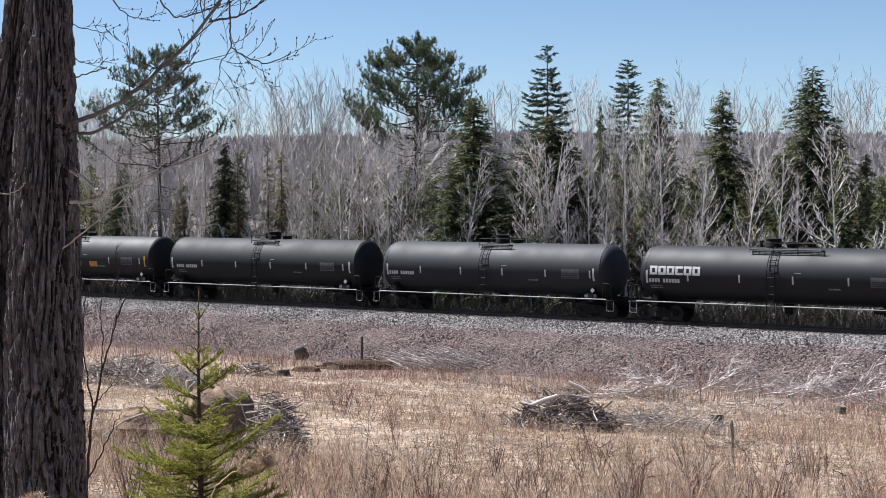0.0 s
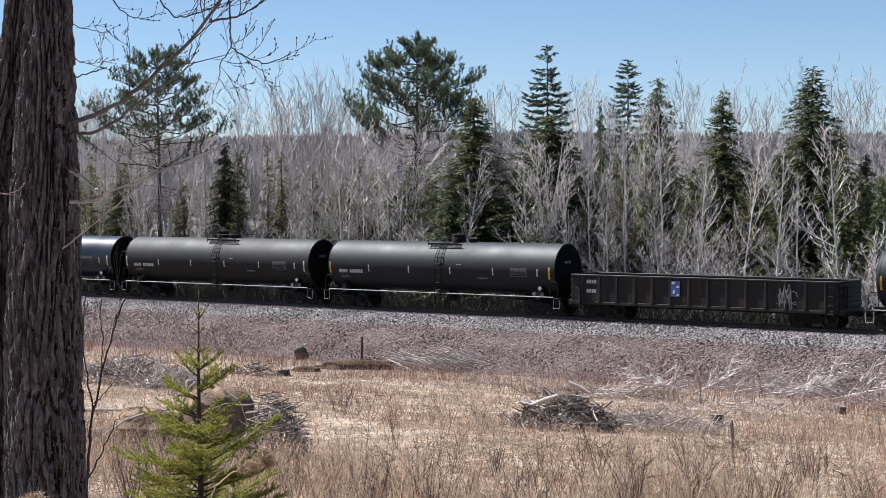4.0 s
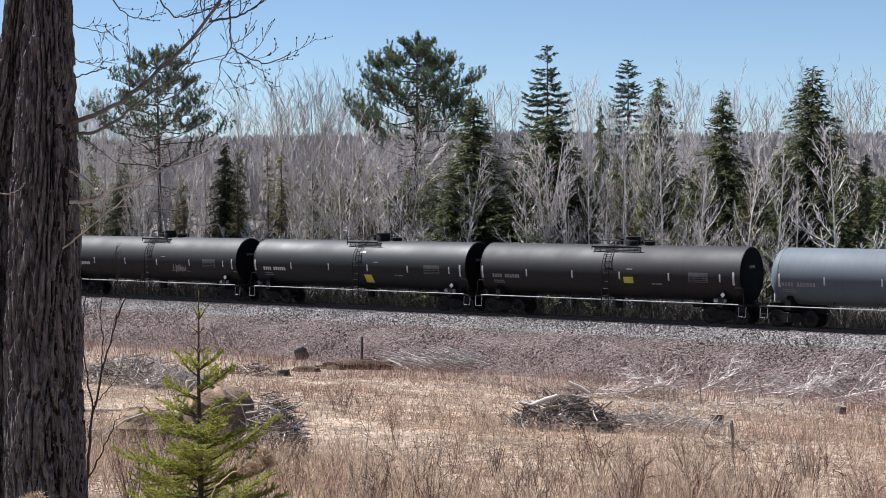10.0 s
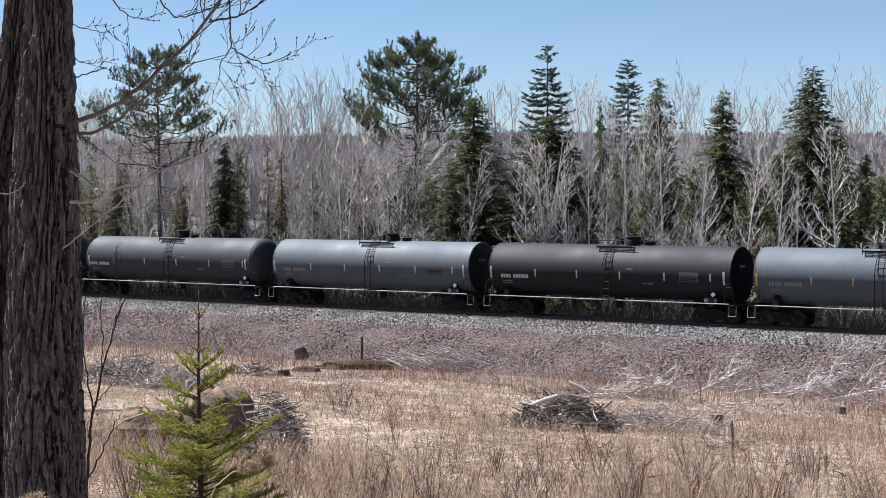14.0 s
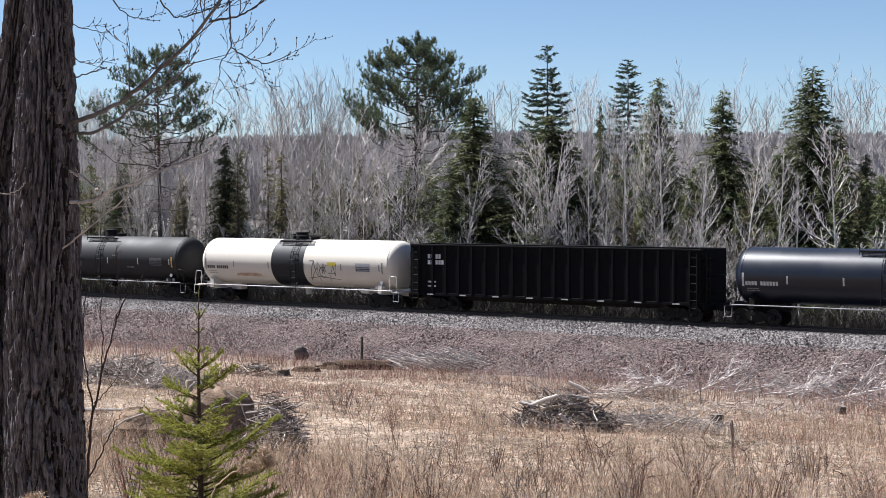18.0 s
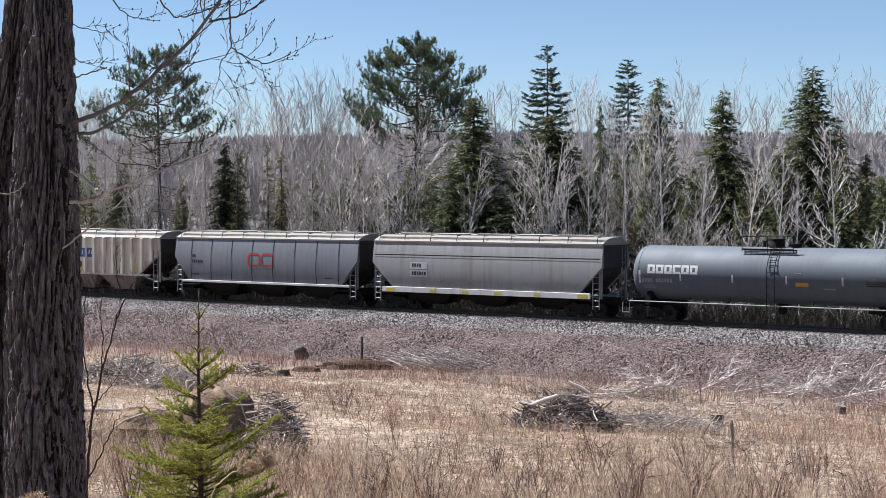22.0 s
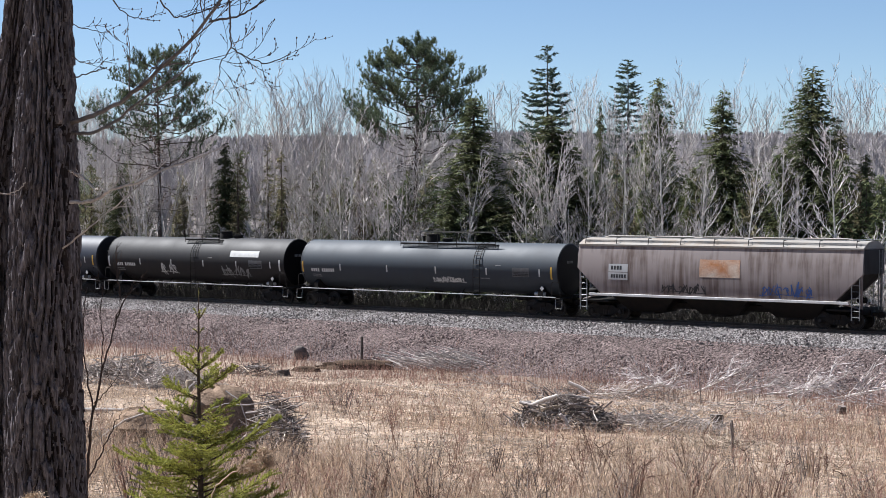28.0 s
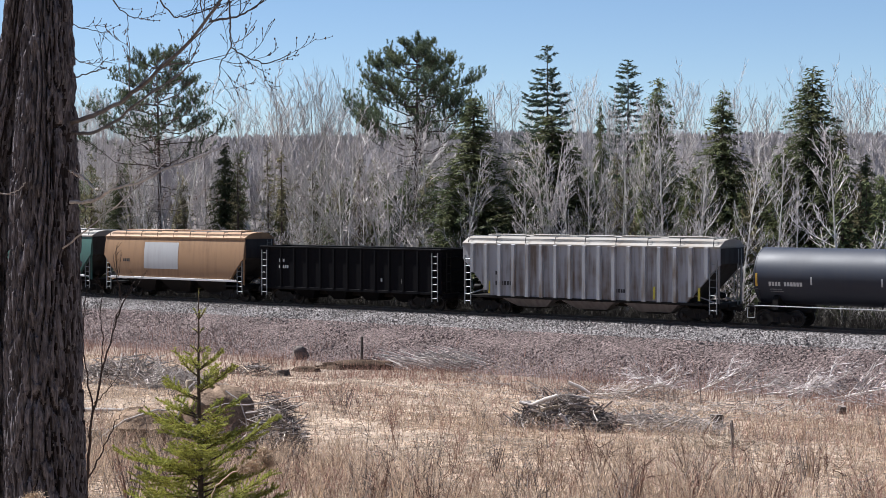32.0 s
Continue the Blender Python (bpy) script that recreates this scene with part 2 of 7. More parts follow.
SPRINGS = _g.mesh("spring_set", WHEEL_STEEL)
_g = Geo()
_g.box(-0.2, 0.2, -1.1, 1.1, 0.55, 0.83, 0.03)
TRUCK_BOLSTER = _g.mesh("bolster", BLACK_STEEL)
_g = Geo()
_g.lathe_x([(-0.10, 0.02), (-0.10, 0.09), (-0.02, 0.12), (0.05, 0.12)], 10)
BEARING_CAP = _g.mesh("bearing_cap", WHEEL_STEEL)
_g = Geo()
_g.box(0, 0.55, -0.1, 0.1, 0.72, 0.93, 0.02)
_g.prism_y([(0.50, 0.66), (0.72, 0.66), (0.80, 0.74), (0.80, 0.86), (0.70, 0.98), (0.50, 0.98)], -0.14, 0.10)
COUPLER = _g.mesh("coupler", BLACK_STEEL)
_g = Geo()
_g.tube([(0.42, -0.35, 0.80), (0.62, -0.35, 0.60), (0.85, -0.30, 0.52)], 0.022, 6)
AIR_HOSE = _g.mesh("air_hose", BLACK_STEEL)
SPIN = []


def truck(car, x):
    t = new("truck")
    t.parent = car
    t.matrix_basis = pose(x, 0, 0)
    for xx in (-0.89, 0.89):
        w = part("wheelset", WHEELSET, None, t, at_pose=pose(xx, 0, 0.457))
        SPIN.append((car, w, xx))
        for y, turn in ((-1.0, 90), (1.0, -90)):
            part("bearing_cap", BEARING_CAP, None, t, at_pose=pose(xx, y * 1.06, 0.457, 0, 0, turn))
    for y in (-1.0, 1.0):
        part("side_frame", SIDE_FRAME, None, t, at_pose=pose(0, y, 0))
        part("spring_set", SPRINGS, None, t, at_pose=pose(0, y, 0))
    part("bolster", TRUCK_BOLSTER, None, t)


def running_gear(car, half, truck_x):
    for sgn in (-1, 1):
        truck(car, sgn * truck_x)
        part("coupler", COUPLER, None, car, at_pose=pose(sgn * (half - 0.2), 0, 0, 0, 0, 0 if sgn > 0 else 180))
        part("air_hose", AIR_HOSE, None, car, at_pose=pose(sgn * (half - 0.2), 0, 0, 0, 0, 0 if sgn > 0 else 180))


def ladder(car, x, y, z0, z1, width=0.4, rungs=5, mat=None, face=(0, -1)):
    """A straight ladder; face is the outward direction in the plan."""
    mat = mat or GREY_STEEL
    lad = new("ladder")
    lad.parent = car
    turn = math.degrees(math.atan2(face[1], face[0])) + 90
    lad.matrix_basis = pose(x, y, 0, 0, 0, turn)
    for k in (-1, 1):
        part("ladder_rail", Geo().box(k * width / 2 - 0.018, k * width / 2 + 0.018, -0.06, 0.0, z0, z1), mat, lad)
    rung = Geo().tube([(-width / 2, -0.04, 0), (width / 2, -0.04, 0)], 0.016, 6).mesh("rung", mat)
    for i in range(rungs):
        part("rung", rung, None, lad, at_pose=pose(0, 0, z0 + (z1 - z0) * (i + 0.5) / rungs))
    return lad


class Skin:
    """The near side of a car body, for lettering: lat(z) is how far out it lies at height z."""

    def __init__(self, lat, lift=0.006):
        self.lat, self.lift = lat, lift

    def patch(self, g, x0, x1, z0, z1, lean=0.0, lift=None):
        n = max(1, int(abs(z1 - z0) / 0.12))
        e = self.lift if lift is None else lift
        v, f = [], []
        for i in range(n + 1):
            z = z0 + (z1 - z0) * i / n
            y = -self.lat(z) - e
            k = lean * (z - z0)
            v += [(x0 + k, y, z), (x1 + k, y, z)]
        for i in range(n):
            f.append((2 * i, 2 * i + 1, 2 * i + 3, 2 * i + 2))
        g.add(v, f)

    def stroke(self, g, pts, w):
        """A painted line through (x, z) points."""
        for (xa, za), (xb, zb) in zip(pts, pts[1:]):
            dx, dz = xb - xa, zb - za
            ln = math.hypot(dx, dz) or 1
            px, pz = -dz / ln * w / 2, dx / ln * w / 2
            n = max(1, int(ln / 0.15))
            v, f = [], []
            for i in range(n + 1):
                x, z = xa + dx * i / n, za + dz * i / n
                for k in (-1, 1):
                    v.append((x + k * px, -self.lat(z + k * pz) - self.lift - 0.002, z + k * pz))
            for i in range(n):
                f.append((2 * i, 2 * i + 2, 2 * i + 3, 2 * i + 1))
            g.add(v, f)


def bars(skin, x, z, h, counts, gap=0.12, w=None):
    """A row of plain bars standing for characters; counts gives the length of each word."""
    g = Geo()
    w = w or h * 0.62
    for n in counts:
        for _ in range(n):
            skin.patch(g, x, x + w, z, z + h)
            x += w + h * 0.2
        x += h * 0.55 + gap * 0
    return g


def scrawl(skin, x, z, w, h, seed, lw=0.05):
    """Sprayed loops that cannot be read."""
    rng = random.Random(seed)
    g = Geo()
    n = max(3, int(w / (h * 0.62)))
    for i in range(n):
        cw = w / n
        cx = x + cw * (i + 0.5)
        low, high = z + h * rng.uniform(-0.1, 0.25), z + h * rng.uniform(0.75, 1.15)
        lean, pts = rng.uniform(-0.1, 0.3) * cw, []
        for k in range(rng.randrange(4, 7)):
            up = (k + i) % 2
            pts.append((cx + cw * rng.uniform(-0.6, 0.6) + lean * up, (high if up else low) + h * rng.uniform(-0.22, 0.22)))
        skin.stroke(g, pts, lw * rng.uniform(0.7, 1.3))
        if rng.random() < 0.5:
            e = rng.uniform(0.2, 0.4) * h
            skin.stroke(g, [(cx + e * math.cos(0.9 * q) * 0.8, z + h * 0.5 + e * math.sin(0.9 * q)) for q in range(rng.randrange(4, 8))], lw)
    skin.stroke(g, [(x - 0.1, z + h * 0.1), (x + w * 0.4, z + h * 0.22), (x + w + 0.1, z + h * 0.05)], lw * 0.7)
    return g


def spray(g, mat, parent, label=""):
    """Sprayed strokes as one part."""
    return tagged(part("sprayed_scrawl", g, mat, parent, label), kind="stuff")


# Near-black paint that puts the shade on flat tank heads into colour.
P_HEAD_SHADE = car_paint("shade_black_head_paint", (0.0042, 0.0042, 0.0050), 0.8, (0.008, 0.0075, 0.008), 0.5)


def tank_car(s0, s1, paint, label, head="round", ends=None, marks=WHITE_MARK, tape=WHITE_MARK, n_tape=5, dome=0.0, platform=(-1.3, 1.3),
             tall_rail=False, dome_side=-0.5, stickers=(), sign=None, band=None, tags=(), sill=BLACK_STEEL, edge=BRIGHT_EDGE, radius=1.5, top=4.18, tape_ends=None, ladder_x=None, fit=None):
    """A tank car with its tank from s0 to s1 along the railway at the start."""
    half = (s1 - s0) / 2
    r, cz = radius, top - radius
    car = thing("tank_car", label, "railway car", group="cars of the freight train")
    car["s"] = (s0 + s1) / 2
    deep = {"round": 0.72, "mid": 0.45, "flat": 0.16}[head]
    ends = ends or (P_HEAD_SHADE if head == "flat" else paint)
    fit = fit or sill
    steps = 9
    def head_prof(flip):
        prof = []
        for i in range(steps + 1):
            a = math.pi / 2 * i / steps
            if head == "flat":
                rr = r - 0.10 + 0.10 * math.cos(a) if i < steps else 0.05
                xx = half - deep + 0.10 * math.sin(a)
                if i == steps:
                    xx = half
            else:
                rr, xx = max(0.03, r * math.cos(a)), half - deep + deep * math.sin(a)
            prof.append((xx, rr))
        if head == "flat":
            prof = prof[:-1] + [(half - 0.03, r * 0.7), (half - 0.005, r * 0.35), (half, 0.05)]
        return [(flip * x, q) for x, q in prof][::flip]
    hull = Geo()
    body = half - deep
    hull.lathe_x([(-body, r), (body, r)], 64, 0, cz)
    hull.f, hull.m = hull.f[:-2], hull.m[:-2]
    shell = part("tank_shell", hull, paint, car)
    for sgn in (-1, 1):
        g = Geo().lathe_x(head_prof(sgn), 48, 0, cz)
        part("tank_head", g, ends, car)
        part("head_seam", Geo().lathe_x([(sgn * body - 0.03, r - 0.01), (sgn * body - 0.025, r + 0.012), (sgn * body + 0.025, r + 0.012), (sgn * body + 0.03, r - 0.01)], 64, 0, cz), paint, car)
    if band:
        g = Geo().lathe_x([(band[0], r + 0.004), (band[1], r + 0.004)], 64, 0, cz)
        g.f, g.m = g.f[:-2], g.m[:-2]
        part("tank_band", g, band[2], car, band[3])
    skin = Skin(lambda z: math.sqrt(max(0.01, r * r - (z - cz) ** 2)))
    # underframe
    tx = half - 1.3
    running_gear(car, half + 0.15, tx)
    for sgn in (-1, 1):
        g = Geo().box(min(sgn * (tx - 1.6), sgn * (half + 0.2)), max(sgn * (tx - 1.6), sgn * (half + 0.2)), -0.3, 0.3, 0.78, cz - r * 0.96, 0.02)
        part("stub_sill", g, sill, car)
        g = Geo()
        poly = [(-1.42, 0.95), (1.42, 0.95), (1.40, 1.5), (1.12, cz - math.sqrt(r * r - 1.12 ** 2) + 0.02), (0.6, cz - math.sqrt(r * r - 0.36) + 0.02), (-0.6, cz - math.sqrt(r * r - 0.36) + 0.02), (-1.12, cz - math.sqrt(r * r - 1.12 ** 2) + 0.02), (-1.40, 1.5)]
        n = len(poly)
        x0, x1 = sgn * tx - 0.15, sgn * tx + 0.15
        g.add([(x0, y, z) for y, z in poly] + [(x1, y, z) for y, z in poly], [(j, (j + 1) % n, n + (j + 1) % n, n + j) for j in range(n)] + [tuple(range(n - 1, -1, -1)), tuple(range(n, 2 * n))])
        part("body_bolster", g, sill, car)
        g = Geo().box(min(sgn * (half - 0.35), sgn * (half + 0.25)), max(sgn * (half - 0.35), sgn * (half + 0.25)), -1.5, 1.5, 1.03, 1.09, 0.01)
        part("end_platform", g, sill, car)
        for y in (-1.5, 1.5):
            xx = sgn * half
            part("safety_rail", Geo().tube([(xx - sgn * 0.45, y, 1.08), (xx - sgn * 0.45, y, 1.95), (xx - sgn * 0.38, y, 2.02), (xx - sgn * 0.05, y, 2.02), (xx + sgn * 0.05, y, 1.95), (xx + sgn * 0.12, y, 1.08)], 0.02, 6), edge if sill is not BLACK_STEEL else sill, car)
            part("grab_iron", Geo().tube([(xx + sgn * 0.22, y * 0.98, 1.05), (xx + sgn * 0.22, y, 0.5), (xx - sgn * 0.2, y, 0.5), (xx - sgn * 0.2, y * 0.98, 1.05)], 0.018, 6), edge, car)
    # long side rails
    for y in (-1.52, 1.52):
        part("side_rail", Geo().tube([(-half + 0.2, y, 1.14), (half - 0.2, y, 1.14)], 0.027, 8), edge, car, "pale worn steel hand rail")
        for i in range(7 if y < 0 else 0):
            x = -tx + 2 * tx * i / 6
            part("rail_bracket", Geo().tube([(x, y, 1.14), (x, y * 0.86, 1.10), (x, y * 0.62, 1.42)], 0.022, 6), sill, car)
    # ladders over both sides
    lx = ladder_x if ladder_x is not None else 0.15
    for y in (-1, 1):
        lad = new("ladder")
        lad.parent = car
        rl = r + 0.09
        path = [(lx, y * rl * math.sin(a), cz + rl * math.cos(a)) for a in [radians(k) for k in (14, 26, 38, 50, 62, 74, 86, 96)]] + [(lx, y * (rl - 0.02), 1.7), (lx, y * (rl - 0.02), 0.75)]
        for k in (-0.22, 0.22):
            part("ladder_rail", Geo().tube([(x + k, yy, z) for x, yy, z in path], 0.022, 6), fit, lad)
        rung = Geo().tube([(-0.22, 0, 0), (0.22, 0, 0)], 0.016, 6).mesh("rung", fit)
        for i, a in enumerate((22, 32, 42, 52, 62, 72, 82, 92)):
            part("rung", rung, None, lad, at_pose=pose(lx, y * rl * math.sin(radians(a)), cz + rl * math.cos(radians(a))))
        for z in (2.15, 1.75, 1.35, 0.95):
            part("rung", rung, None, lad, at_pose=pose(lx, y * (rl - 0.02), z))
    # fittings on top
    p0, p1 = platform
    plat = new("top_platform")
    plat.parent = car
    zt = top + 0.06
    for y in (-0.85, 0.85):
        g = Geo()
        for k in range(4):
            yy = y + (k - 1.5) * 0.11
            g.box(p0, p1, yy - 0.035, yy + 0.035, zt - 0.2, zt - 0.165)
        n = int((p1 - p0) / 0.35)
        for k in range(n + 1):
            x = p0 + (p1 - p0) * k / n
            g.box(x - 0.012, x + 0.012, y - 0.2, y + 0.2, zt - 0.205, zt - 0.17)
        part("grating", g, fit, plat)
        hi = zt + (0.52 if tall_rail else 0.18)
        for k in range(max(2, int((p1 - p0) / 1.3) + 1)):
            x = p0 + (p1 - p0) * k / max(1, int((p1 - p0) / 1.3))
            part("rail_post", Geo().tube([(x, y * 1.22, zt - 0.34), (x, y * 1.22, hi)], 0.02, 6), fit, plat)
        part("guard_rail", Geo().tube([(p0, y * 1.22, hi), (p1, y * 1.22, hi)], 0.02, 6), fit, plat)
        part("toe_rail", Geo().box(p0, p1, y * 1.22 - 0.012, y * 1.22 + 0.012, zt - 0.22, zt - 0.12), edge if dome == 2 else fit, plat)
    for x in (p0, p1):
        part("cross_bar", Geo().box(x - 0.02, x + 0.02, -1.05, 1.05, zt - 0.22, zt - 0.18), fit, plat)
    cx = lx + dome_side
    house = part("valve_housing", Geo().lathe_z([(top - 0.12, 0.42), (top + 0.34, 0.42), (top + 0.40, 0.38), (top + 0.41, 0.05)], 18, cx, 0), fit, car)
    part("housing_lid", Geo().lathe_z([(top + 0.405, 0.44), (top + 0.45, 0.44), (top + 0.47, 0.40), (top + 0.475, 0.04)], 18, cx, 0), fit, house)
    part("manway", Geo().lathe_z([(top - 0.1, 0.30), (top + 0.14, 0.30), (top + 0.15, 0.36), (top + 0.20, 0.36), (top + 0.22, 0.1)], 14, cx + 1.05, 0.05), fit, car)
    part("relief_valve", Geo().lathe_z([(top - 0.1, 0.09), (top + 0.26, 0.09), (top + 0.27, 0.13), (top + 0.33, 0.13), (top + 0.34, 0.03)], 10, cx - 0.75, 0.1), fit, car)
    part("outlet_valve", Geo().lathe_z([(0.62, 0.16), (0.66, 0.22), (0.95, 0.22), (cz - r + 0.04, 0.34)], 12, 0.2, 0), sill, car)
    part("brake_cylinder", Geo().lathe_x([(half - 3.2, 0.13), (half - 3.18, 0.15), (half - 2.55, 0.15), (half - 2.53, 0.12)], 12, -0.75, 1.02), sill, car)
    part("air_reservoir", Geo().lathe_x([(half - 1.75, 0.05), (half - 1.70, 0.12), (half - 1.05, 0.12), (half - 1.0, 0.05)], 12, -1.25, 1.30), edge, car, "pale grey cylindrical air reservoir")
    # marks on the near side
    part("stencil_lettering", bars(skin, -half + 0.95, 2.2, 0.21, (4,)), marks, shell)
    part("stencil_lettering", bars(skin, -half + 1.8, 2.2, 0.21, (6,)), marks, shell)
    for z, words in ((1.99, (2, 5, 5)), (1.88, (2, 7, 4))):
        tagged(part("data_lettering", bars(skin, -half + 1.0, z, 0.055, words, w=0.04), DULL_MARK, shell), kind="stuff")
    tmesh = Geo()
    skin.patch(tmesh, -0.045, 0.045, 2.30, 2.72)
    tmesh = tmesh.mesh("reflective_tape", tape)
    for i in range(n_tape):
        x = -half + 3.3 + (2 * half - 4.6) * i / (n_tape - 1)
        part("reflective_tape", tmesh, None, shell, at_pose=pose(x, 0, 0))
    te = Geo()
    skin.patch(te, -0.06, 0.06, 2.15, 2.85)
    te = te.mesh("end_tape", tape_ends or tape)
    for x in (-half + deep + 0.1, half - deep - 0.35):
        part("reflective_tape", te, None, shell, at_pose=pose(x, 0, 0))
    box = Geo()
    skin.patch(box, half - 3.15, half - 2.0, 2.25, 2.78)
    part("stencil_panel", box, PANEL_MARK if marks is not DARK_MARK else P_PANEL, shell)
    for k in range(3):
        tagged(part("stencil_block", bars(skin, half - 3.1, 2.29 + k * 0.098, 0.06, (19,), w=0.042), ends if marks is WHITE_MARK else BLACK_STEEL, shell), kind="stuff")
    tagged(part("small_lettering", bars(skin, half - 5.4, 2.06, 0.08, (3, 5), w=0.06), DULL_MARK, shell), kind="stuff")
    tagged(part("small_lettering", bars(skin, lx + 1.3, 2.85, 0.06, (6,), w=0.05), DULL_MARK, shell), kind="stuff")
    pl = Geo().add([(0, 0, -0.14), (0.14, 0, 0), (0, 0, 0.14), (-0.14, 0, 0), (0, 0.02, -0.14), (0.14, 0.02, 0), (0, 0.02, 0.14), (-0.14, 0.02, 0)],
                   [(0, 1, 2, 3), (7, 6, 5, 4), (0, 4, 5, 1), (1, 5, 6, 2), (2, 6, 7, 3), (3, 7, 4, 0)])
    part("placard", pl, WHITE_MARK, car, "white diamond placard", at_pose=pose(half - 1.15, -1.44, 1.62))
    part("placard_post", Geo().box(half - 1.18, half - 1.12, -1.43, -1.40, 1.1, 1.75), sill, car)
    # end head lettering
    if head == "flat":
        g = Geo()
        for k in range(5):
            g.add([(half + 0.004, -0.55 + k * 0.14, 3.05), (half + 0.004, -0.45 + k * 0.14, 3.05), (half + 0.004, -0.45 + k * 0.14, 3.2), (half + 0.004, -0.55 + k * 0.14, 3.2)], [(0, 1, 2, 3)])
        part("head_lettering", g, DULL_MARK, shell)
    for x0, x1, z0, z1, m, what in stickers:
        g = Geo()
        skin.patch(g, x0, x1, z0, z1)
        part("sticker", g, m, shell, what)
    for x, z, w, h, m, seed in tags:
        spray(scrawl(skin, x, z, w, h, seed), m, shell, "sprayed looping scrawl")
    if sign:
        x, z, h, n, m = sign
        g = Geo()
        w = h * 0.95
        for k in range(n):
            xx = x + k * (w + h * 0.12)
            b = h * 0.26
            skin.patch(g, xx, xx + w, z + h - b, z + h)
            skin.patch(g, xx, xx + w, z, z + b)
            skin.patch(g, xx, xx + b * 1.15, z + b, z + h - b)
            if k != 3:
                skin.patch(g, xx + w - b * 1.15, xx + w, z + b, z + h - b)
        part("company_mark", g, m, shell, "row of heavy white block shapes")
    return car


# Darker grey for hopper ends: their shade is put into the colour.
P_END_SHADE = car_paint("shaded_grey_end_paint", (0.045, 0.043, 0.043), 0.75, (0.025, 0.021, 0.019), 0.7)


def hopper_car(s0, s1, paint, label, kind="curved", ribs=0, sill=None, roof=None, seams=0, zt=4.2, zb=1.4, ridge=4.66, drop=1.3, cut=1.9, pockets=3, pocket_mat=None, marks=DARK_MARK,
               panels=(), tags=(), blocks=(), letters=None, ladder_mat=None, hatch_mat=None, rounded_ends=False):
    """A covered hopper car with its body from s0 to s1 along the railway at the start."""
    half = (s1 - s0) / 2
    car = thing("hopper_car", label, "railway car", group="cars of the freight train")
    car["s"] = (s0 + s1) / 2
    roof, sill, pocket_mat = roof or paint, sill or BLACK_STEEL, pocket_mat or BLACK_STEEL
    lmat = ladder_mat or GREY_STEEL
    if kind == "ribbed":
        lat = lambda z: 1.50
    elif kind == "curved":
        lat = lambda z: 1.62 - 0.22 * ((z - 2.45) / 1.75) ** 2
    else:
        lat = lambda z: 1.62 * math.sqrt(max(0.05, 1 - ((z - 2.75) / 1.78) ** 2))
    ze = zt - drop
    inset = 0.55 if kind != "ribbed" else 0.0
    def x_end(z):
        if z >= ze:
            return half - inset * 0.0 - (0.35 if rounded_ends else 0)
        return half - cut * (ze - z) / (ze - zb) - (0.35 if rounded_ends else 0)
    levels = sorted(set([zb + (zt - zb) * i / 12 for i in range(13)] + [ze]))
    g = Geo()
    v = []
    for z in levels:
        xe, la = x_end(z), lat(z)
        v += [(-xe, -la, z), (xe, -la, z), (xe, la, z), (-xe, la, z)]
    f = [(i * 4 + j, i * 4 + (j + 1) % 4, i * 4 + 4 + (j + 1) % 4, i * 4 + 4 + j) for i in range(len(levels) - 1) for j in range(4)]
    f.append((3, 2, 1, 0))
    g.add(v, f)
    body = part("hopper_body", g, paint, car)
    # roof
    lt = lat(zt)
    re_ = half - (0.35 if rounded_ends else 0)
    g = Geo()
    prof = [(lt + 0.07, zt - 0.06), (lt + 0.07, zt + 0.03), (lt * 0.62, ridge - 0.16), (0.35, ridge - 0.08)]
    prof = [(-a, b) for a, b in prof] + [(a, b) for a, b in prof[::-1]]
    n = len(prof)
    g.add([(-re_, y, z) for y, z in prof] + [(re_, y, z) for y, z in prof], [(j, j + 1, n + j + 1, n + j) for j in range(n - 1)] + [tuple(range(n)), tuple(range(2 * n - 1, n - 1, -1)), (n - 1, 0, n, 2 * n - 1)])
    part("roof", g, roof, car)
    part("hatch_trough", Geo().box(-re_ + 1.0, re_ - 1.0, -0.32, 0.32, ridge - 0.12, ridge - 0.01, 0.03), hatch_mat or roof, car)
    nh = 5
    hatch = Geo().box(-1.2, 1.2, -0.36, 0.36, ridge - 0.02, ridge + 0.035, 0.02).mesh("hatch_cover", hatch_mat or roof)
    for i in range(nh):
        part("hatch_cover", hatch, None, car, at_pose=pose(-re_ + 1.0 + (2 * re_ - 2.0) * (i + 0.5) / nh, 0, 0))
    for y in (-1, 1):
        g = Geo()
        for k in range(3):
            yy = y * (lt * 0.78 + 0.10 * (k - 1))
            g.box(-re_ + 0.1, re_ - 0.1, yy - 0.035, yy + 0.035, ridge - 0.06, ridge - 0.03)
        part("running_board", g, GREY_STEEL, car)
        br = Geo().tube([(0, y * (lt + 0.02), zt), (0, y * (lt * 0.95), ridge - 0.08), (0, y * lt * 0.7, ridge - 0.07)], 0.022, 5).mesh("board_bracket", BLACK_STEEL)
        for i in range(9):
            part("board_bracket", br, None, car, at_pose=pose(-re_ + 0.4 + (2 * re_ - 0.8) * i / 8, 0, 0))
    skin = Skin(lat if kind != "ribbed" else (lambda z: 1.50), 0.012)
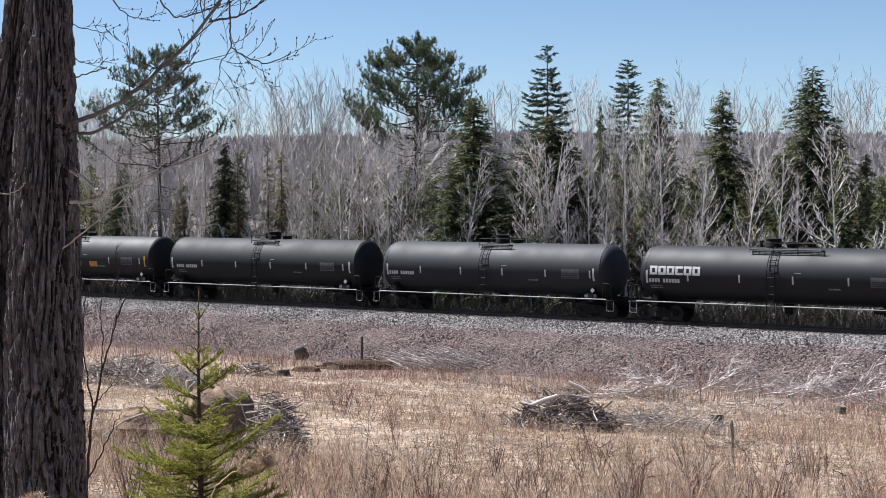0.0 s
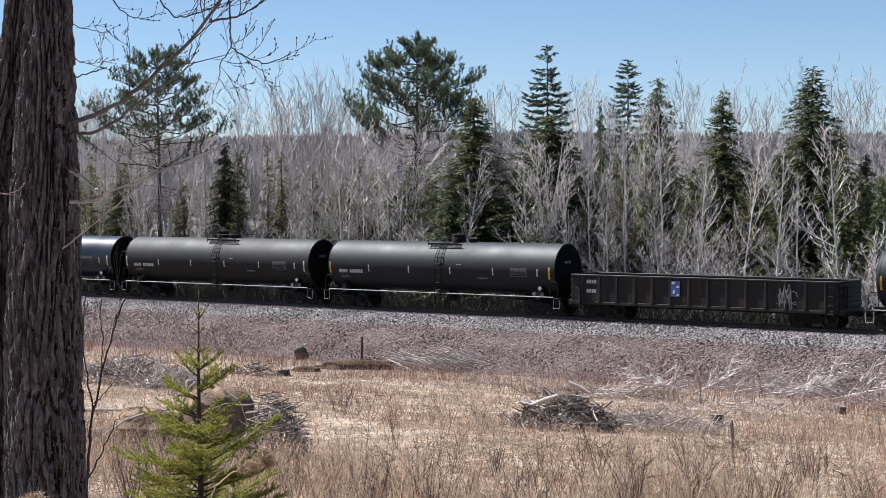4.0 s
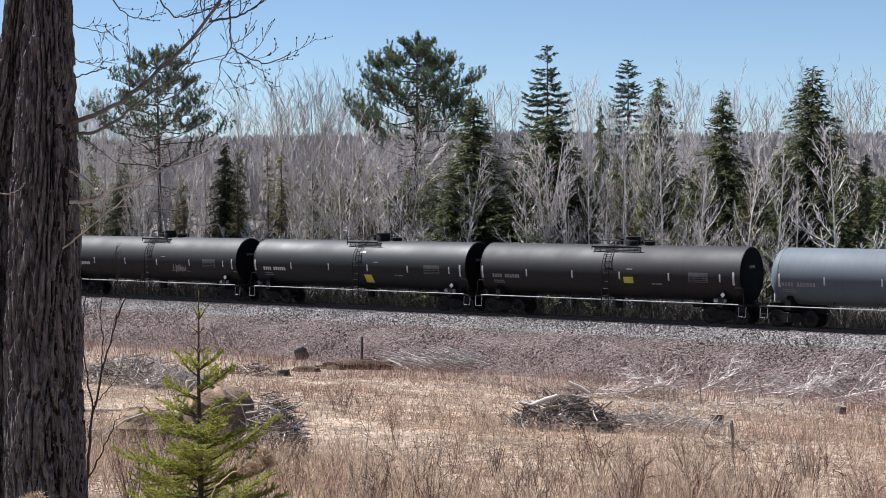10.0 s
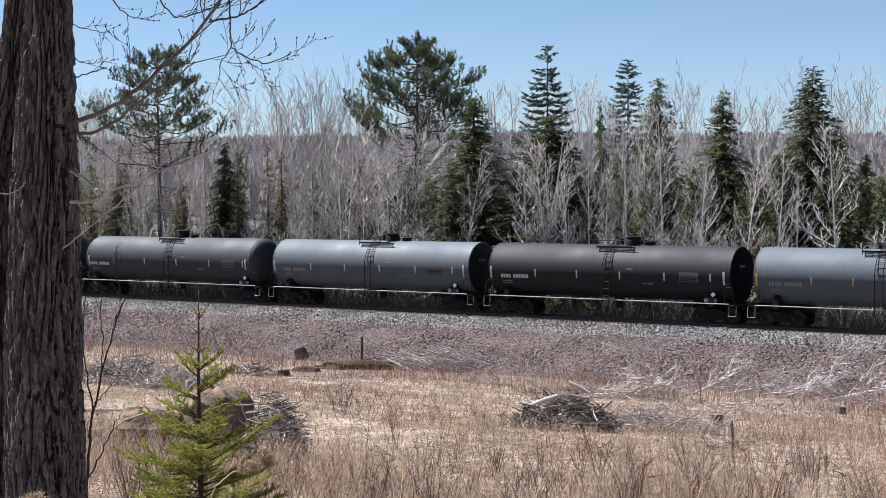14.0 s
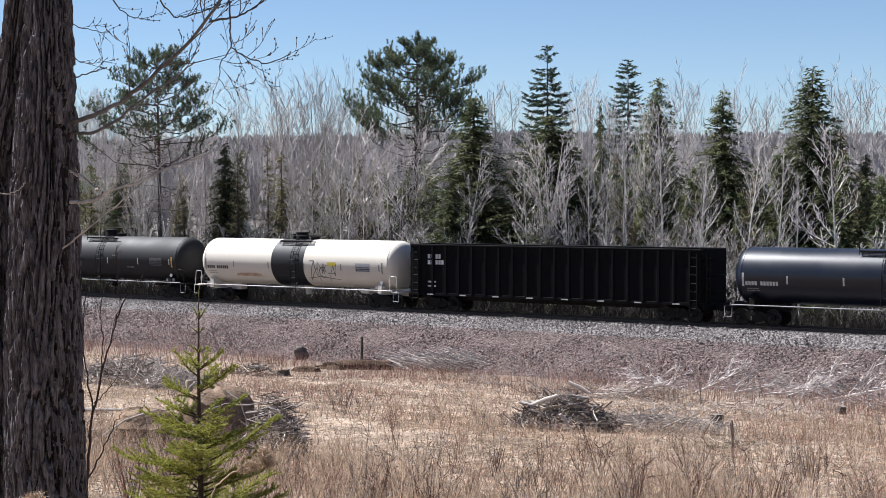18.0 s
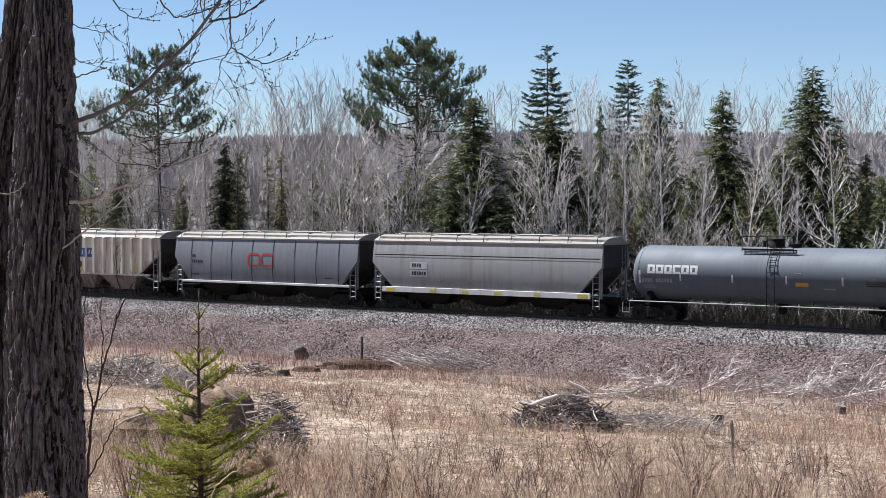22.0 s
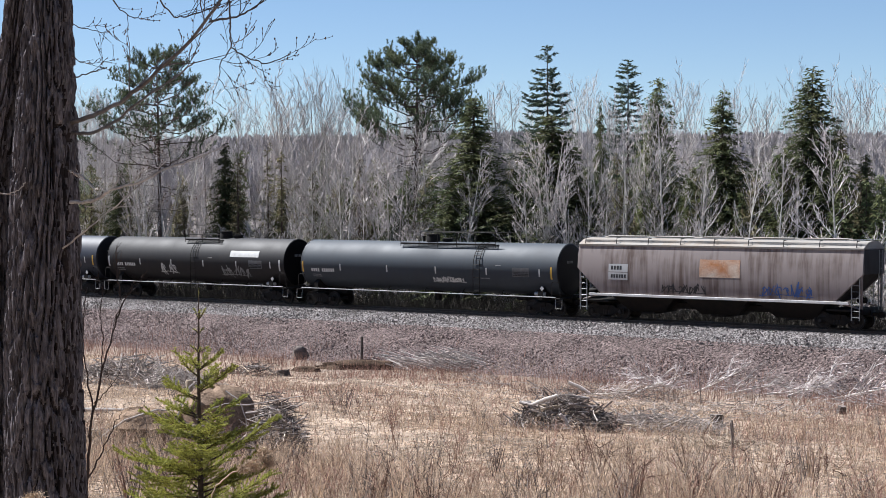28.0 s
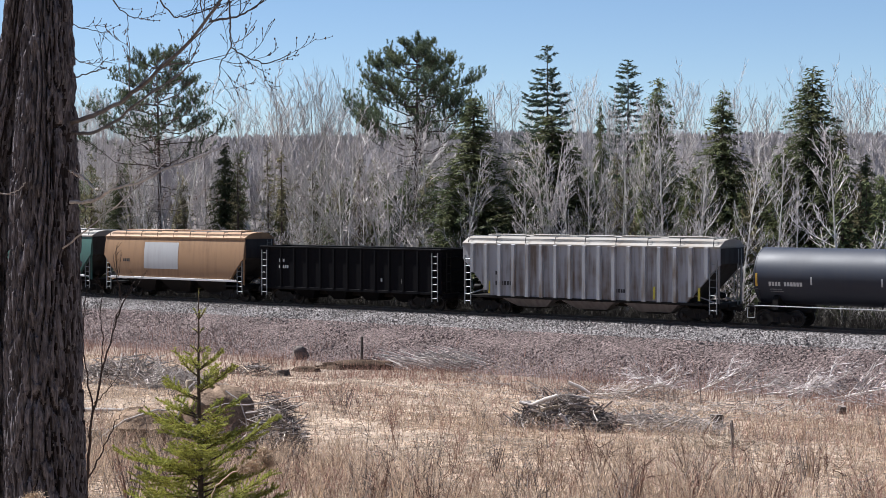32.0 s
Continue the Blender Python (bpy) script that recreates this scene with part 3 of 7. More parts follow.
    # ribs and seams
    if ribs:
        for y in (-1, 1):
            for i in range(ribs):
                x = -half + 0.75 + (2 * half - 1.5) * i / (ribs - 1)
                d = half - abs(x)
                lo = zb if d >= cut else zb + (ze - zb) * (1 - d / cut)
                rb = Geo().add([(x - 0.15, y * 1.50, lo), (x - 0.10, y * 1.68, lo), (x + 0.10, y * 1.68, lo), (x + 0.15, y * 1.50, lo),
                                (x - 0.15, y * 1.50, zt), (x - 0.10, y * 1.68, zt - 0.04), (x + 0.10, y * 1.68, zt - 0.04), (x + 0.15, y * 1.50, zt)],
                               [(0, 1, 5, 4), (1, 2, 6, 5), (2, 3, 7, 6), (0, 3, 2, 1), (4, 5, 6, 7)] if y < 0 else [(4, 5, 1, 0), (5, 6, 2, 1), (6, 7, 3, 2), (1, 2, 3, 0), (7, 6, 5, 4)])
                part("side_rib", rb, paint, body)
    if seams:
        sg = Geo()
        skin.patch(sg, -0.025, 0.025, zb + 0.02, zt - 0.08, lift=0.016)
        sm = sg.mesh("side_seam", BLACK_STEEL if kind != "cylinder" else DULL_MARK)
        for i in range(seams):
            x = -half + cut + 0.2 + (2 * half - 2 * cut - 0.4) * i / (seams - 1)
            part("side_seam", sm, None, body, at_pose=pose(x, 0, 0))
    # sills, end cages
    for y in (-1, 1):
        la = lat(zb)
        part("side_sill", Geo().box(-half + (cut * 0.5), half - (cut * 0.5), min(y * (la - 0.08), y * (la + 0.07)), max(y * (la - 0.08), y * (la + 0.07)), zb - (0.30 if blocks else 0.12), zb + 0.02, 0.01), sill, car)
    part("center_sill", Geo().box(-half, half, -0.35, 0.35, 0.72, 1.05, 0.02), BLACK_STEEL, car)
    for sgn in (-1, 1):
        xe = sgn * (half - 0.06)
        part("end_platform", Geo().box(min(xe, xe - sgn * 1.9), max(xe, xe - sgn * 1.9), -1.5, 1.5, 1.0, 1.10, 0.01), BLACK_STEEL, car)
        part("end_sill", Geo().box(min(xe, xe - sgn * 0.15), max(xe, xe - sgn * 0.15), -1.5, 1.5, 0.85, 1.15, 0.01), BLACK_STEEL, car)
        # End and slope sheets carry the end's shade as a darker paint.
        part("end_sheet", Geo().box(min(sgn * (x_end(zt) - 0.02), sgn * (x_end(zt) + 0.012)), max(sgn * (x_end(zt) - 0.02), sgn * (x_end(zt) + 0.012)), -lat(zt - 0.1) + 0.04, lat(zt - 0.1) - 0.04, ze, zt - 0.05), P_END_SHADE, body, "end sheet in shade grey paint")
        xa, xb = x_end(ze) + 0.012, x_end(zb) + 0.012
        part("slope_sheet", Geo().add([(sgn * xa, -1.34, ze), (sgn * xa, 1.34, ze), (sgn * xb, 1.34, zb), (sgn * xb, -1.34, zb), (sgn * (xa - 0.03), -1.34, ze), (sgn * (xa - 0.03), 1.34, ze), (sgn * (xb - 0.03), 1.34, zb), (sgn * (xb - 0.03), -1.34, zb)], [(0, 1, 2, 3), (7, 6, 5, 4), (0, 4, 5, 1), (1, 5, 6, 2), (2, 6, 7, 3), (3, 7, 4, 0)]), P_END_SHADE, body, "sloping end sheet in shade grey paint")
        for y in (-1.42, 1.42):
            part("corner_post", Geo().box(min(xe, xe - sgn * 0.10), max(xe, xe - sgn * 0.10), y - 0.05, y + 0.05, 1.08, ze + 0.15), paint, car)
            part("brace", Geo().tube([(xe - sgn * 0.05, y * 0.9, 1.1), (xe - sgn * cut * 0.75, y * 0.9, 1.1 + (ze - zb) * 0.2), (xe - sgn * cut, y * 0.9, zb + 0.2)], 0.04, 6), paint, car)
        for y in (-1, 1):
            ladder(car, xe - sgn * 0.32, y * 1.52, 0.55, ze + 0.2 if kind == "ribbed" else zt + 0.02 if rounded_ends else ze - 0.05, 0.42, 7, lmat, (0, y))
        ladder(car, xe + sgn * 0.02, 0.95, 1.0, zt - 0.1, 0.42, 8, lmat, (sgn, 0))
        part("brake_wheel" if sgn < 0 else "air_tank", Geo().lathe_x([(xe - sgn * 0.6, 0.12), (xe - sgn * 0.55, 0.16), (xe - sgn * 0.15, 0.16), (xe - sgn * 0.1, 0.1)], 12, -0.5, 1.55), BLACK_STEEL, car)
    # discharge pockets
    span = 2 * half - 2 * cut - 0.6
    pw = span / pockets
    for i in range(pockets):
        xc = -span / 2 + pw * (i + 0.5)
        g = Geo()
        a, b = pw * 0.48, max(0.35, pw * 0.24)
        top_, bot = [(xc - a, -1.35, zb), (xc + a, -1.35, zb), (xc + a, 1.35, zb), (xc - a, 1.35, zb)], [(xc - b, -0.7, 0.5), (xc + b, -0.7, 0.5), (xc + b, 0.7, 0.5), (xc - b, 0.7, 0.5)]
        g.add(top_ + bot, [(0, 4, 5, 1), (1, 5, 6, 2), (2, 6, 7, 3), (3, 7, 4, 0), (4, 7, 6, 5), (0, 1, 2, 3)])
        pk = part("discharge_pocket", g, pocket_mat, car)
        part("outlet_gate", Geo().box(xc - 0.5, xc + 0.5, -0.75, 0.75, 0.40, 0.50, 0.01), BLACK_STEEL, pk)
    running_gear(car, half + 0.05, half - 1.55)
    # marks
    if letters is None:
        letters = ((-half + cut - 0.1, 2.75, 0.24, (4,)), (-half + cut - 0.1, 2.42, 0.22, (6,)))
    for x, z, h, counts in letters:
        g = bars(skin, x, z, h, counts)
        part("stencil_lettering", g, marks, body)
    for x0, x1, z0, z1, m, what in panels:
        g = Geo()
        skin.patch(g, x0, x1, z0, z1, lift=0.009)
        part("painted_panel", g, m, body, what)
    for x, z, w, h, m, seed in tags:
        spray(scrawl(skin, x, z, w, h, seed), m, body, "sprayed looping scrawl")
    for x0, x1 in blocks:
        part("reflective_block", Geo().box(x0, x1, -lat(zb) - 0.082, -lat(zb) - 0.07, zb - 0.26, zb - 0.06), YELLOW_CARD, car, "yellow reflective block")
    return car, body, skin


def gondola_car(s0, s1, paint, label, top, bottom=1.0, posts=14, chord=None, dashes=False, panel=None, letters=(), ladders=True, liner=None, slope=False):
    """An open gondola car, hollow, with side posts."""
    half = (s1 - s0) / 2
    car = thing("gondola_car", label, "railway car", group="cars of the freight train")
    car["s"] = (s0 + s1) / 2
    liner = liner or paint
    walls = []
    for y in (-1, 1):
        walls.append(part("side_wall", Geo().box(-half, half, min(y * 1.48, y * 1.52), max(y * 1.48, y * 1.52), bottom, top - 0.1), paint, car))
        part("top_chord", Geo().box(-half, half, min(y * 1.44, y * 1.60), max(y * 1.44, y * 1.60), top - 0.1, top, 0.02), chord or paint, car)
        part("side_sill", Geo().box(-half, half, min(y * 1.46, y * 1.58), max(y * 1.46, y * 1.58), bottom - 0.14, bottom + 0.02, 0.01), paint, car)
        post = Geo().add([(-0.11, y * 1.52, bottom + 0.02), (-0.06, y * 1.60, bottom + 0.02), (0.06, y * 1.60, bottom + 0.02), (0.11, y * 1.52, bottom + 0.02), (-0.11, y * 1.52, top - 0.1), (-0.06, y * 1.60, top - 0.1), (0.06, y * 1.60, top - 0.1), (0.11, y * 1.52, top - 0.1)],
                         [(0, 1, 5, 4), (1, 2, 6, 5), (2, 3, 7, 6), (0, 3, 2, 1), (4, 5, 6, 7)]).mesh("side_post", paint)
        for i in range(posts):
            part("side_post", post, None, car, at_pose=pose(-half + 0.7 + (2 * half - 1.4) * i / (posts - 1), 0, 0))
    for sgn in (-1, 1):
        part("end_wall", Geo().box(min(sgn * half, sgn * (half - 0.06)), max(sgn * half, sgn * (half - 0.06)), -1.52, 1.52, bottom, top - 0.1), paint, car)
        part("end_chord", Geo().box(min(sgn * (half - 0.09), sgn * (half + 0.05)), max(sgn * (half - 0.09), sgn * (half + 0.05)), -1.44, 1.44, top - 0.1, top, 0.02), chord or paint, car)
        for k in range(3):
            z = bottom + (top - bottom) * (k + 0.7) / 3.4
            part("end_rib", Geo().box(min(sgn * half, sgn * (half + 0.1)), max(sgn * half, sgn * (half + 0.1)), -1.45, 1.45, z - 0.07, z + 0.07, 0.02), paint, car)
        part("end_sill", Geo().box(min(sgn * half, sgn * (half + 0.18)), max(sgn * half, sgn * (half + 0.18)), -1.5, 1.5, 0.78, 1.08, 0.01), paint, car)
        if ladders:
            for y in (-1, 1):
                ladder(car, sgn * (half - 0.45), y * 1.62, 0.6, top - 0.25 if top > 3 else top - 0.1, 0.42, 7 if top > 3 else 4, BLACK_STEEL if dashes or top < 3 else GREY_STEEL, (0, y))
            ladder(car, sgn * (half + 0.1), -1.0, 0.6, top - 0.25, 0.42, 6, BLACK_STEEL, (sgn, 0))
    part("floor_deck", Geo().box(-half + 0.06, half - 0.06, -1.48, 1.48, bottom, bottom + 0.08), liner, car)
    part("center_sill", Geo().box(-half, half, -0.35, 0.35, 0.68, bottom - 0.002, 0.02), BLACK_STEEL, car)
    if slope:
        for k in range(4):
            xc = (k - 1.5) * (half * 0.36)
            g = Geo().add([(xc - 1.0, -1.2, bottom), (xc + 1.0, -1.2, bottom), (xc + 1.0, 1.2, bottom), (xc - 1.0, 1.2, bottom), (xc - 0.45, -0.7, 0.45), (xc + 0.45, -0.7, 0.45), (xc + 0.45, 0.7, 0.45), (xc - 0.45, 0.7, 0.45)],
                          [(0, 4, 5, 1), (1, 5, 6, 2), (2, 6, 7, 3), (3, 7, 4, 0), (4, 7, 6, 5), (0, 1, 2, 3)])
            part("discharge_pocket", g, paint, car)
    running_gear(car, half + 0.12, half - 1.7)
    skin = Skin(lambda z: 1.52, 0.006)
    for x, z, h, counts in letters:
        part("stencil_lettering", bars(skin, x, z, h, counts), WHITE_MARK, walls[0])
    if dashes:
        dash = Geo().box(-0.22, 0.22, -1.592, -1.582, bottom - 0.10, bottom - 0.03).mesh("reflective_dash", WHITE_MARK)
        for i in range(8):
            part("reflective_dash", dash, None, car, at_pose=pose(-half + 1.5 + (2 * half - 3.0) * i / 7, 0, 0))
    if panel:
        x0, x1, z0, z1, m, what = panel
        g = Geo()
        Skin(lambda z: 1.61, 0.004).patch(g, x0, x1, z0, z1)
        part("painted_panel", g, m, walls[0], what)
    return car, walls[0], skin


# ---- the train, front to rear ----
P_BLACK = car_paint("black_tank_enamel", (0.0038, 0.0043, 0.0066), 0.58, (0.0095, 0.0090, 0.0105))
P_MATTE = car_paint("matte_black_tank_enamel", (0.0042, 0.0046, 0.0068), 0.66, (0.0115, 0.0108, 0.0120), 0.5)
P_CHARCOAL = car_paint("charcoal_tank_enamel", (0.0105, 0.0120, 0.0165), 0.63, (0.0170, 0.0165, 0.0185))
P_BROWN = car_paint("dusty_brown_black_enamel", (0.0058, 0.0050, 0.0060), 0.62, (0.0150, 0.0126, 0.0126), 0.55)
P_GLOSS = car_paint("glossy_black_enamel", (0.0050, 0.0072, 0.0150), 0.33, (0.0120, 0.0140, 0.0200), 0.2, 0.10)
P_GREY = car_paint("dull_grey_enamel", (0.0290, 0.0320, 0.0410), 0.66, (0.0220, 0.0215, 0.0245))
# Black enamel with the sky's reflection put into its bluish base colour.
P_SKY_BLACK = car_paint("sky_tinted_black_enamel", (0.0165, 0.0200, 0.0310), 0.49, (0.0260, 0.0265, 0.0330), 0.4)
P_SLATE = car_paint("slate_green_grey_enamel", (0.0270, 0.0345, 0.0440), 0.62, (0.0250, 0.0265, 0.0310))
P_BLUEGREY = car_paint("pale_blue_grey_enamel", (0.0740, 0.0890, 0.1080), 0.64, (0.0420, 0.0440, 0.0470), 0.3)
P_WHITE = car_paint("white_tank_enamel", (0.58, 0.535, 0.465), 0.5, (0.48, 0.42, 0.33), 0.22)
P_OLIVE = car_paint("dark_olive_grey_enamel", (0.0110, 0.0108, 0.0120), 0.62, (0.0160, 0.0142, 0.0142))
P_HGREY = car_paint("light_grey_hopper_enamel", (0.2448, 0.2448, 0.2448), 0.55, (0.1088, 0.0952, 0.0884), 0.5)
P_CN = car_paint("blue_grey_hopper_enamel", (0.150, 0.162, 0.182), 0.5, (0.085, 0.082, 0.082), 0.45)
P_BEIGE = car_paint("weathered_beige_enamel", (0.5525, 0.5083, 0.431), 0.6, (0.17, 0.115, 0.07), 0.6, streak=0.8)
P_SILVER = car_paint("weathered_silver_grey_enamel", (0.200, 0.184, 0.178), 0.58, (0.085, 0.070, 0.066), 0.6)
P_RED = car_paint("faded_red_brown_enamel", (0.1197, 0.0371, 0.02872), 0.55, (0.068, 0.0408, 0.034), 0.5)
P_PINK = car_paint("dusty_mauve_grey_enamel", (0.2244, 0.1904, 0.1802), 0.6, (0.0884, 0.0612, 0.051), 0.8, streak=0.9)
P_RIBGREY = car_paint("scuffed_pale_grey_enamel", (0.285, 0.290, 0.305), 0.58, (0.1156, 0.0884, 0.068), 0.8, streak=0.9)
P_TAN = car_paint("tan_orange_enamel", (0.2856, 0.17, 0.0884), 0.55, (0.136, 0.0748, 0.0408), 0.55)
P_GREEN = car_paint("sea_green_enamel", (0.0476, 0.1156, 0.0952), 0.5, (0.0544, 0.0544, 0.0476), 0.45)
P_ROOF = car_paint("pale_dusty_roof_enamel", (0.2037, 0.1919, 0.1762), 0.6, (0.1768, 0.1292, 0.0884), 0.6)
P_SILL = car_paint("white_sill_enamel", (0.576, 0.568, 0.552), 0.5, (0.28, 0.24, 0.2), 0.4)
P_GON = car_paint("black_gondola_enamel", (0.003808, 0.003801, 0.004774), 0.75, (0.01028, 0.008841, 0.009254), 0.5)
P_GONDIRT = car_paint("dirty_black_gondola_enamel", (0.00816, 0.0068, 0.00612), 0.65, (0.03468, 0.02448, 0.01836), 0.7)
P_PANEL = car_paint("pale_grey_panel_paint", (0.374, 0.374, 0.374), 0.55, (0.204, 0.1836, 0.1632), 0.3)
Y_CARD = lambda x, z, w, h: (x, x + w, z, z + h, YELLOW_CARD, "yellow paper sticker")

CARS = []
add_car = CARS.append
add_car(tank_car(13.88, 30.5, P_BLACK, "black tank car with heavy white block lettering", "round", sign=(-7.3, 2.62, 0.48, 6, WHITE_MARK), platform=(-1.6, 2.4), dome=2, ladder_x=-0.2))
add_car(tank_car(-3.93, 12.4, P_CHARCOAL, "charcoal tank car with rounded ends and bright platform rails", "round", dome=2, edge=BRIGHT_EDGE, platform=(-0.9, 1.2), ladder_x=-0.35, dome_side=0.45))
add_car(tank_car(-21.9, -5.3, P_MATTE, "matte black tank car with rounded ends and pale stencils", "mid", dome=2, platform=(-1.0, 1.1), ladder_x=-0.3, dome_side=0.4))
add_car(tank_car(-39.8, -23.2, P_BLACK, "black tank car with yellow end tape and orange card", "mid", tape_ends=YELLOW_MARK, stickers=((2.0, 2.8, 2.05, 2.42, ORANGE_CARD, "orange rectangular card"),), tags=((-4.2, 1.75, 1.1, 0.5, DULL_MARK, 3),), platform=(-1.2, 1.2)))
G1, G1W, G1S = gondola_car(-57.2, -41.4, P_GONDIRT, "low rusty black gondola car, empty and open", 2.52, 0.98, 14, letters=((-6.9, 2.02, 0.2, (4,)), (-6.9, 1.5, 0.2, (4,)),), panel=(-1.6, -1.05, 1.45, 2.3, BLUE_MARK, "flaking blue and white panel"), ladders=True)
_g = Geo()
for _x, _z, _w, _h in ((-1.55, 2.12, 0.2, 0.14), (-1.28, 1.92, 0.18, 0.12), (-1.5, 1.62, 0.14, 0.2), (-1.25, 1.5, 0.12, 0.1)):
    Skin(lambda z: 1.61, 0.009).patch(_g, _x, _x + _w, _z, _z + _h, 0.2)
part("flaked_paint", _g, WHITE_MARK, G1W, "white flakes on a blue panel")
spray(scrawl(Skin(lambda z: 1.61, 0.006), 4.6, 1.2, 1.0, 0.9, 5, 0.04), DULL_MARK, G1W, "pale sprayed scrawl")
add_car(G1)
add_car(tank_car(-75.0, -58.2, P_BLACK, "black tank car with orange yellow end tape", "flat", tape_ends=YELLOW_MARK, tape=WHITE_MARK, platform=(-0.9, 1.3), dome_side=0.5))
add_car(tank_car(-93.1, -76.4, P_BROWN, "brown black dusty tank car with pale side rail", "flat", platform=(-0.9, 1.6), dome_side=-0.6))
add_car(tank_car(-111.05, -94.3, P_GLOSS, "glossy blue black tank car with yellow green card", "flat", stickers=(Y_CARD(0.45, 1.75, 0.36, 0.3),), platform=(-0.9, 1.3), dome_side=0.6))
add_car(tank_car(-128.85, -112.2, P_GREY, "dull grey tank car with rounded ends", "round", marks=WHITE_MARK, platform=(-1.2, 1.2), dome_side=0.5))
add_car(tank_car(-146.75, -130.0, P_BLUEGREY, "pale blue grey tank car with rounded ends", "round", marks=DULL_MARK, stickers=((2.2, 3.0, 1.85, 2.1, ORANGE_CARD, "faded orange card"),), platform=(-0.8, 0.8), dome_side=-0.1))
add_car(tank_car(-164.75, -148.0, P_BROWN, "brown black tank car with yellow card", "flat", marks=DULL_MARK, stickers=((1.25, 1.85, 2.1, 2.45, YELLOW_CARD, "yellow rectangular card"),), platform=(-1.0, 1.9), dome_side=0.9))
add_car(tank_car(-182.5, -165.6, P_BLACK, "black tank car with tilted yellow and white card", "flat", stickers=((0.7, 1.3, 1.6, 2.1, YELLOW_CARD, "yellow and white card"), (0.3, 0.75, 3.45, 3.55, WHITE_MARK, "small white plate")), platform=(-0.9, 1.5), dome_side=1.0))
add_car(tank_car(-200.6, -183.8, P_BROWN, "dusty brown black tank car with pale stencils", "flat", tags=((2.4, 1.9, 1.5, 0.45, DULL_MARK, 12),), platform=(-0.8, 1.6), dome_side=0.7))
add_car(tank_car(-215.3, -201.8, P_BLUEGREY, "short pale blue grey tank car with yellow tape", "flat", ends=P_BLACK, tape=YELLOW_MARK, marks=DULL_MARK, platform=(-0.9, 1.2), dome_side=0.2))
add_car(tank_car(-232.0, -216.4, P_MATTE, "matte black tank car with flat ends", "flat", platform=(-0.7, 1.5), dome_side=0.9))
add_car(tank_car(-248.7, -233.2, P_BLUEGREY, "pale blue grey tank car with dull lettering", "flat", ends=P_BLACK, marks=DULL_MARK, platform=(-0.9, 1.5), dome_side=0.8))
add_car(tank_car(-266.5, -249.9, P_GREY, "dark grey dusty tank car with rounded ends", "round", platform=(-1.0, 1.0), dome_side=0.1))
add_car(tank_car(-284.75, -267.9, P_GLOSS, "glossy black tank car with yellow card", "round", stickers=((1.1, 1.75, 2.35, 2.68, YELLOW_CARD, "yellow rectangular card"),), platform=(-1.4, 2.1), tall_rail=True, dome_side=0.6))
G2, G2W, G2S = gondola_car(-305.65, -286.3, P_GON, "tall black wood chip gondola car with ribbed sides", 4.05, 1.12, 20, dashes=True, letters=((-8.4, 3.2, 0.26, (2, 2)), (-8.4, 2.85, 0.26, (2, 4)), (-8.4, 1.75, 0.1, (4, 3)), (-8.4, 1.5, 0.1, (4, 3))), chord=P_GON)
add_car(G2)
add_car(tank_car(-323.4, -306.8, P_WHITE, "white tank car with a black middle band", "round", marks=DARK_MARK, tape=GREY_STEEL, band=(-1.75, 0.95, P_BLACK, "black painted middle band"), tags=((1.3, 1.65, 2.4, 1.0, DARK_MARK, 21), (-4.9, 1.75, 2.2, 0.22, RUST_MARK, 22)), stickers=((2.9, 3.6, 2.55, 2.8, YELLOW_CARD, "yellow sprayed patch"),), sill=P_WHITE, fit=BLACK_STEEL, edge=P_SILL, platform=(-1.3, 1.3)))
add_car(tank_car(-341.2, -324.7, P_OLIVE, "dark olive grey tank car with yellow end tape", "round", tape_ends=YELLOW_MARK, platform=(-1.5, 1.2), dome_side=-0.3, tall_rail=True))
add_car(tank_car(-359.3, -342.5, P_BLUEGREY, "pale blue grey tank car with white block lettering", "round", sign=(-7.1, 2.68, 0.48, 6, WHITE_MARK), marks=DULL_MARK, stickers=((1.5, 2.2, 2.2, 2.4, ORANGE_CARD, "faded orange card"),), platform=(-1.7, 1.2), dome_side=-0.3, tall_rail=True))
H, B, S = hopper_car(-376.9, -360.8, P_HGREY, "light grey covered hopper car with yellow blocks on its sill", "curved", sill=P_SILL, roof=P_ROOF, zb=1.42, pockets=3, cut=1.5,
                     panels=((-5.2, -3.9, 2.55, 2.98, P_PANEL, "pale grey number panel"), (-5.2, -3.9, 2.08, 2.48, P_PANEL, "pale grey number panel")), tags=((-3.0, 1.5, 2.6, 0.6, GREY_STEEL, 31), (4.0, 1.5, 2.6, 0.6, GREY_STEEL, 32)),
                     blocks=((-7.0, -6.4), (-3.7, -3.3), (-1.4, -1.0), (0.9, 1.3), (3.6, 4.0), (6.5, 7.1)), letters=((-5.05, 2.66, 0.22, (4,)), (-5.05, 2.18, 0.22, (6,))))
for _z in (3.35, 3.5):
    _g = Geo()
    S.patch(_g, -7.9, 7.9, _z, _z + 0.05, lift=0.03)
    part("side_moulding", _g, BLACK_STEEL if _z < 3.4 else P_HGREY, B)
add_car(H)
H, B, S = hopper_car(-393.7, -378.1, P_CN, "blue grey covered hopper car with a red company mark", "curved", sill=P_SILL, roof=P_ROOF, zb=1.38, seams=8, pockets=3, cut=1.3, letters=((-6.2, 2.9, 0.2, (2,)), (-6.2, 2.55, 0.2, (6,)), (-6.2, 1.75, 0.08, (5, 4)), (5.2, 1.75, 0.08, (5, 4))))
_g = Geo()
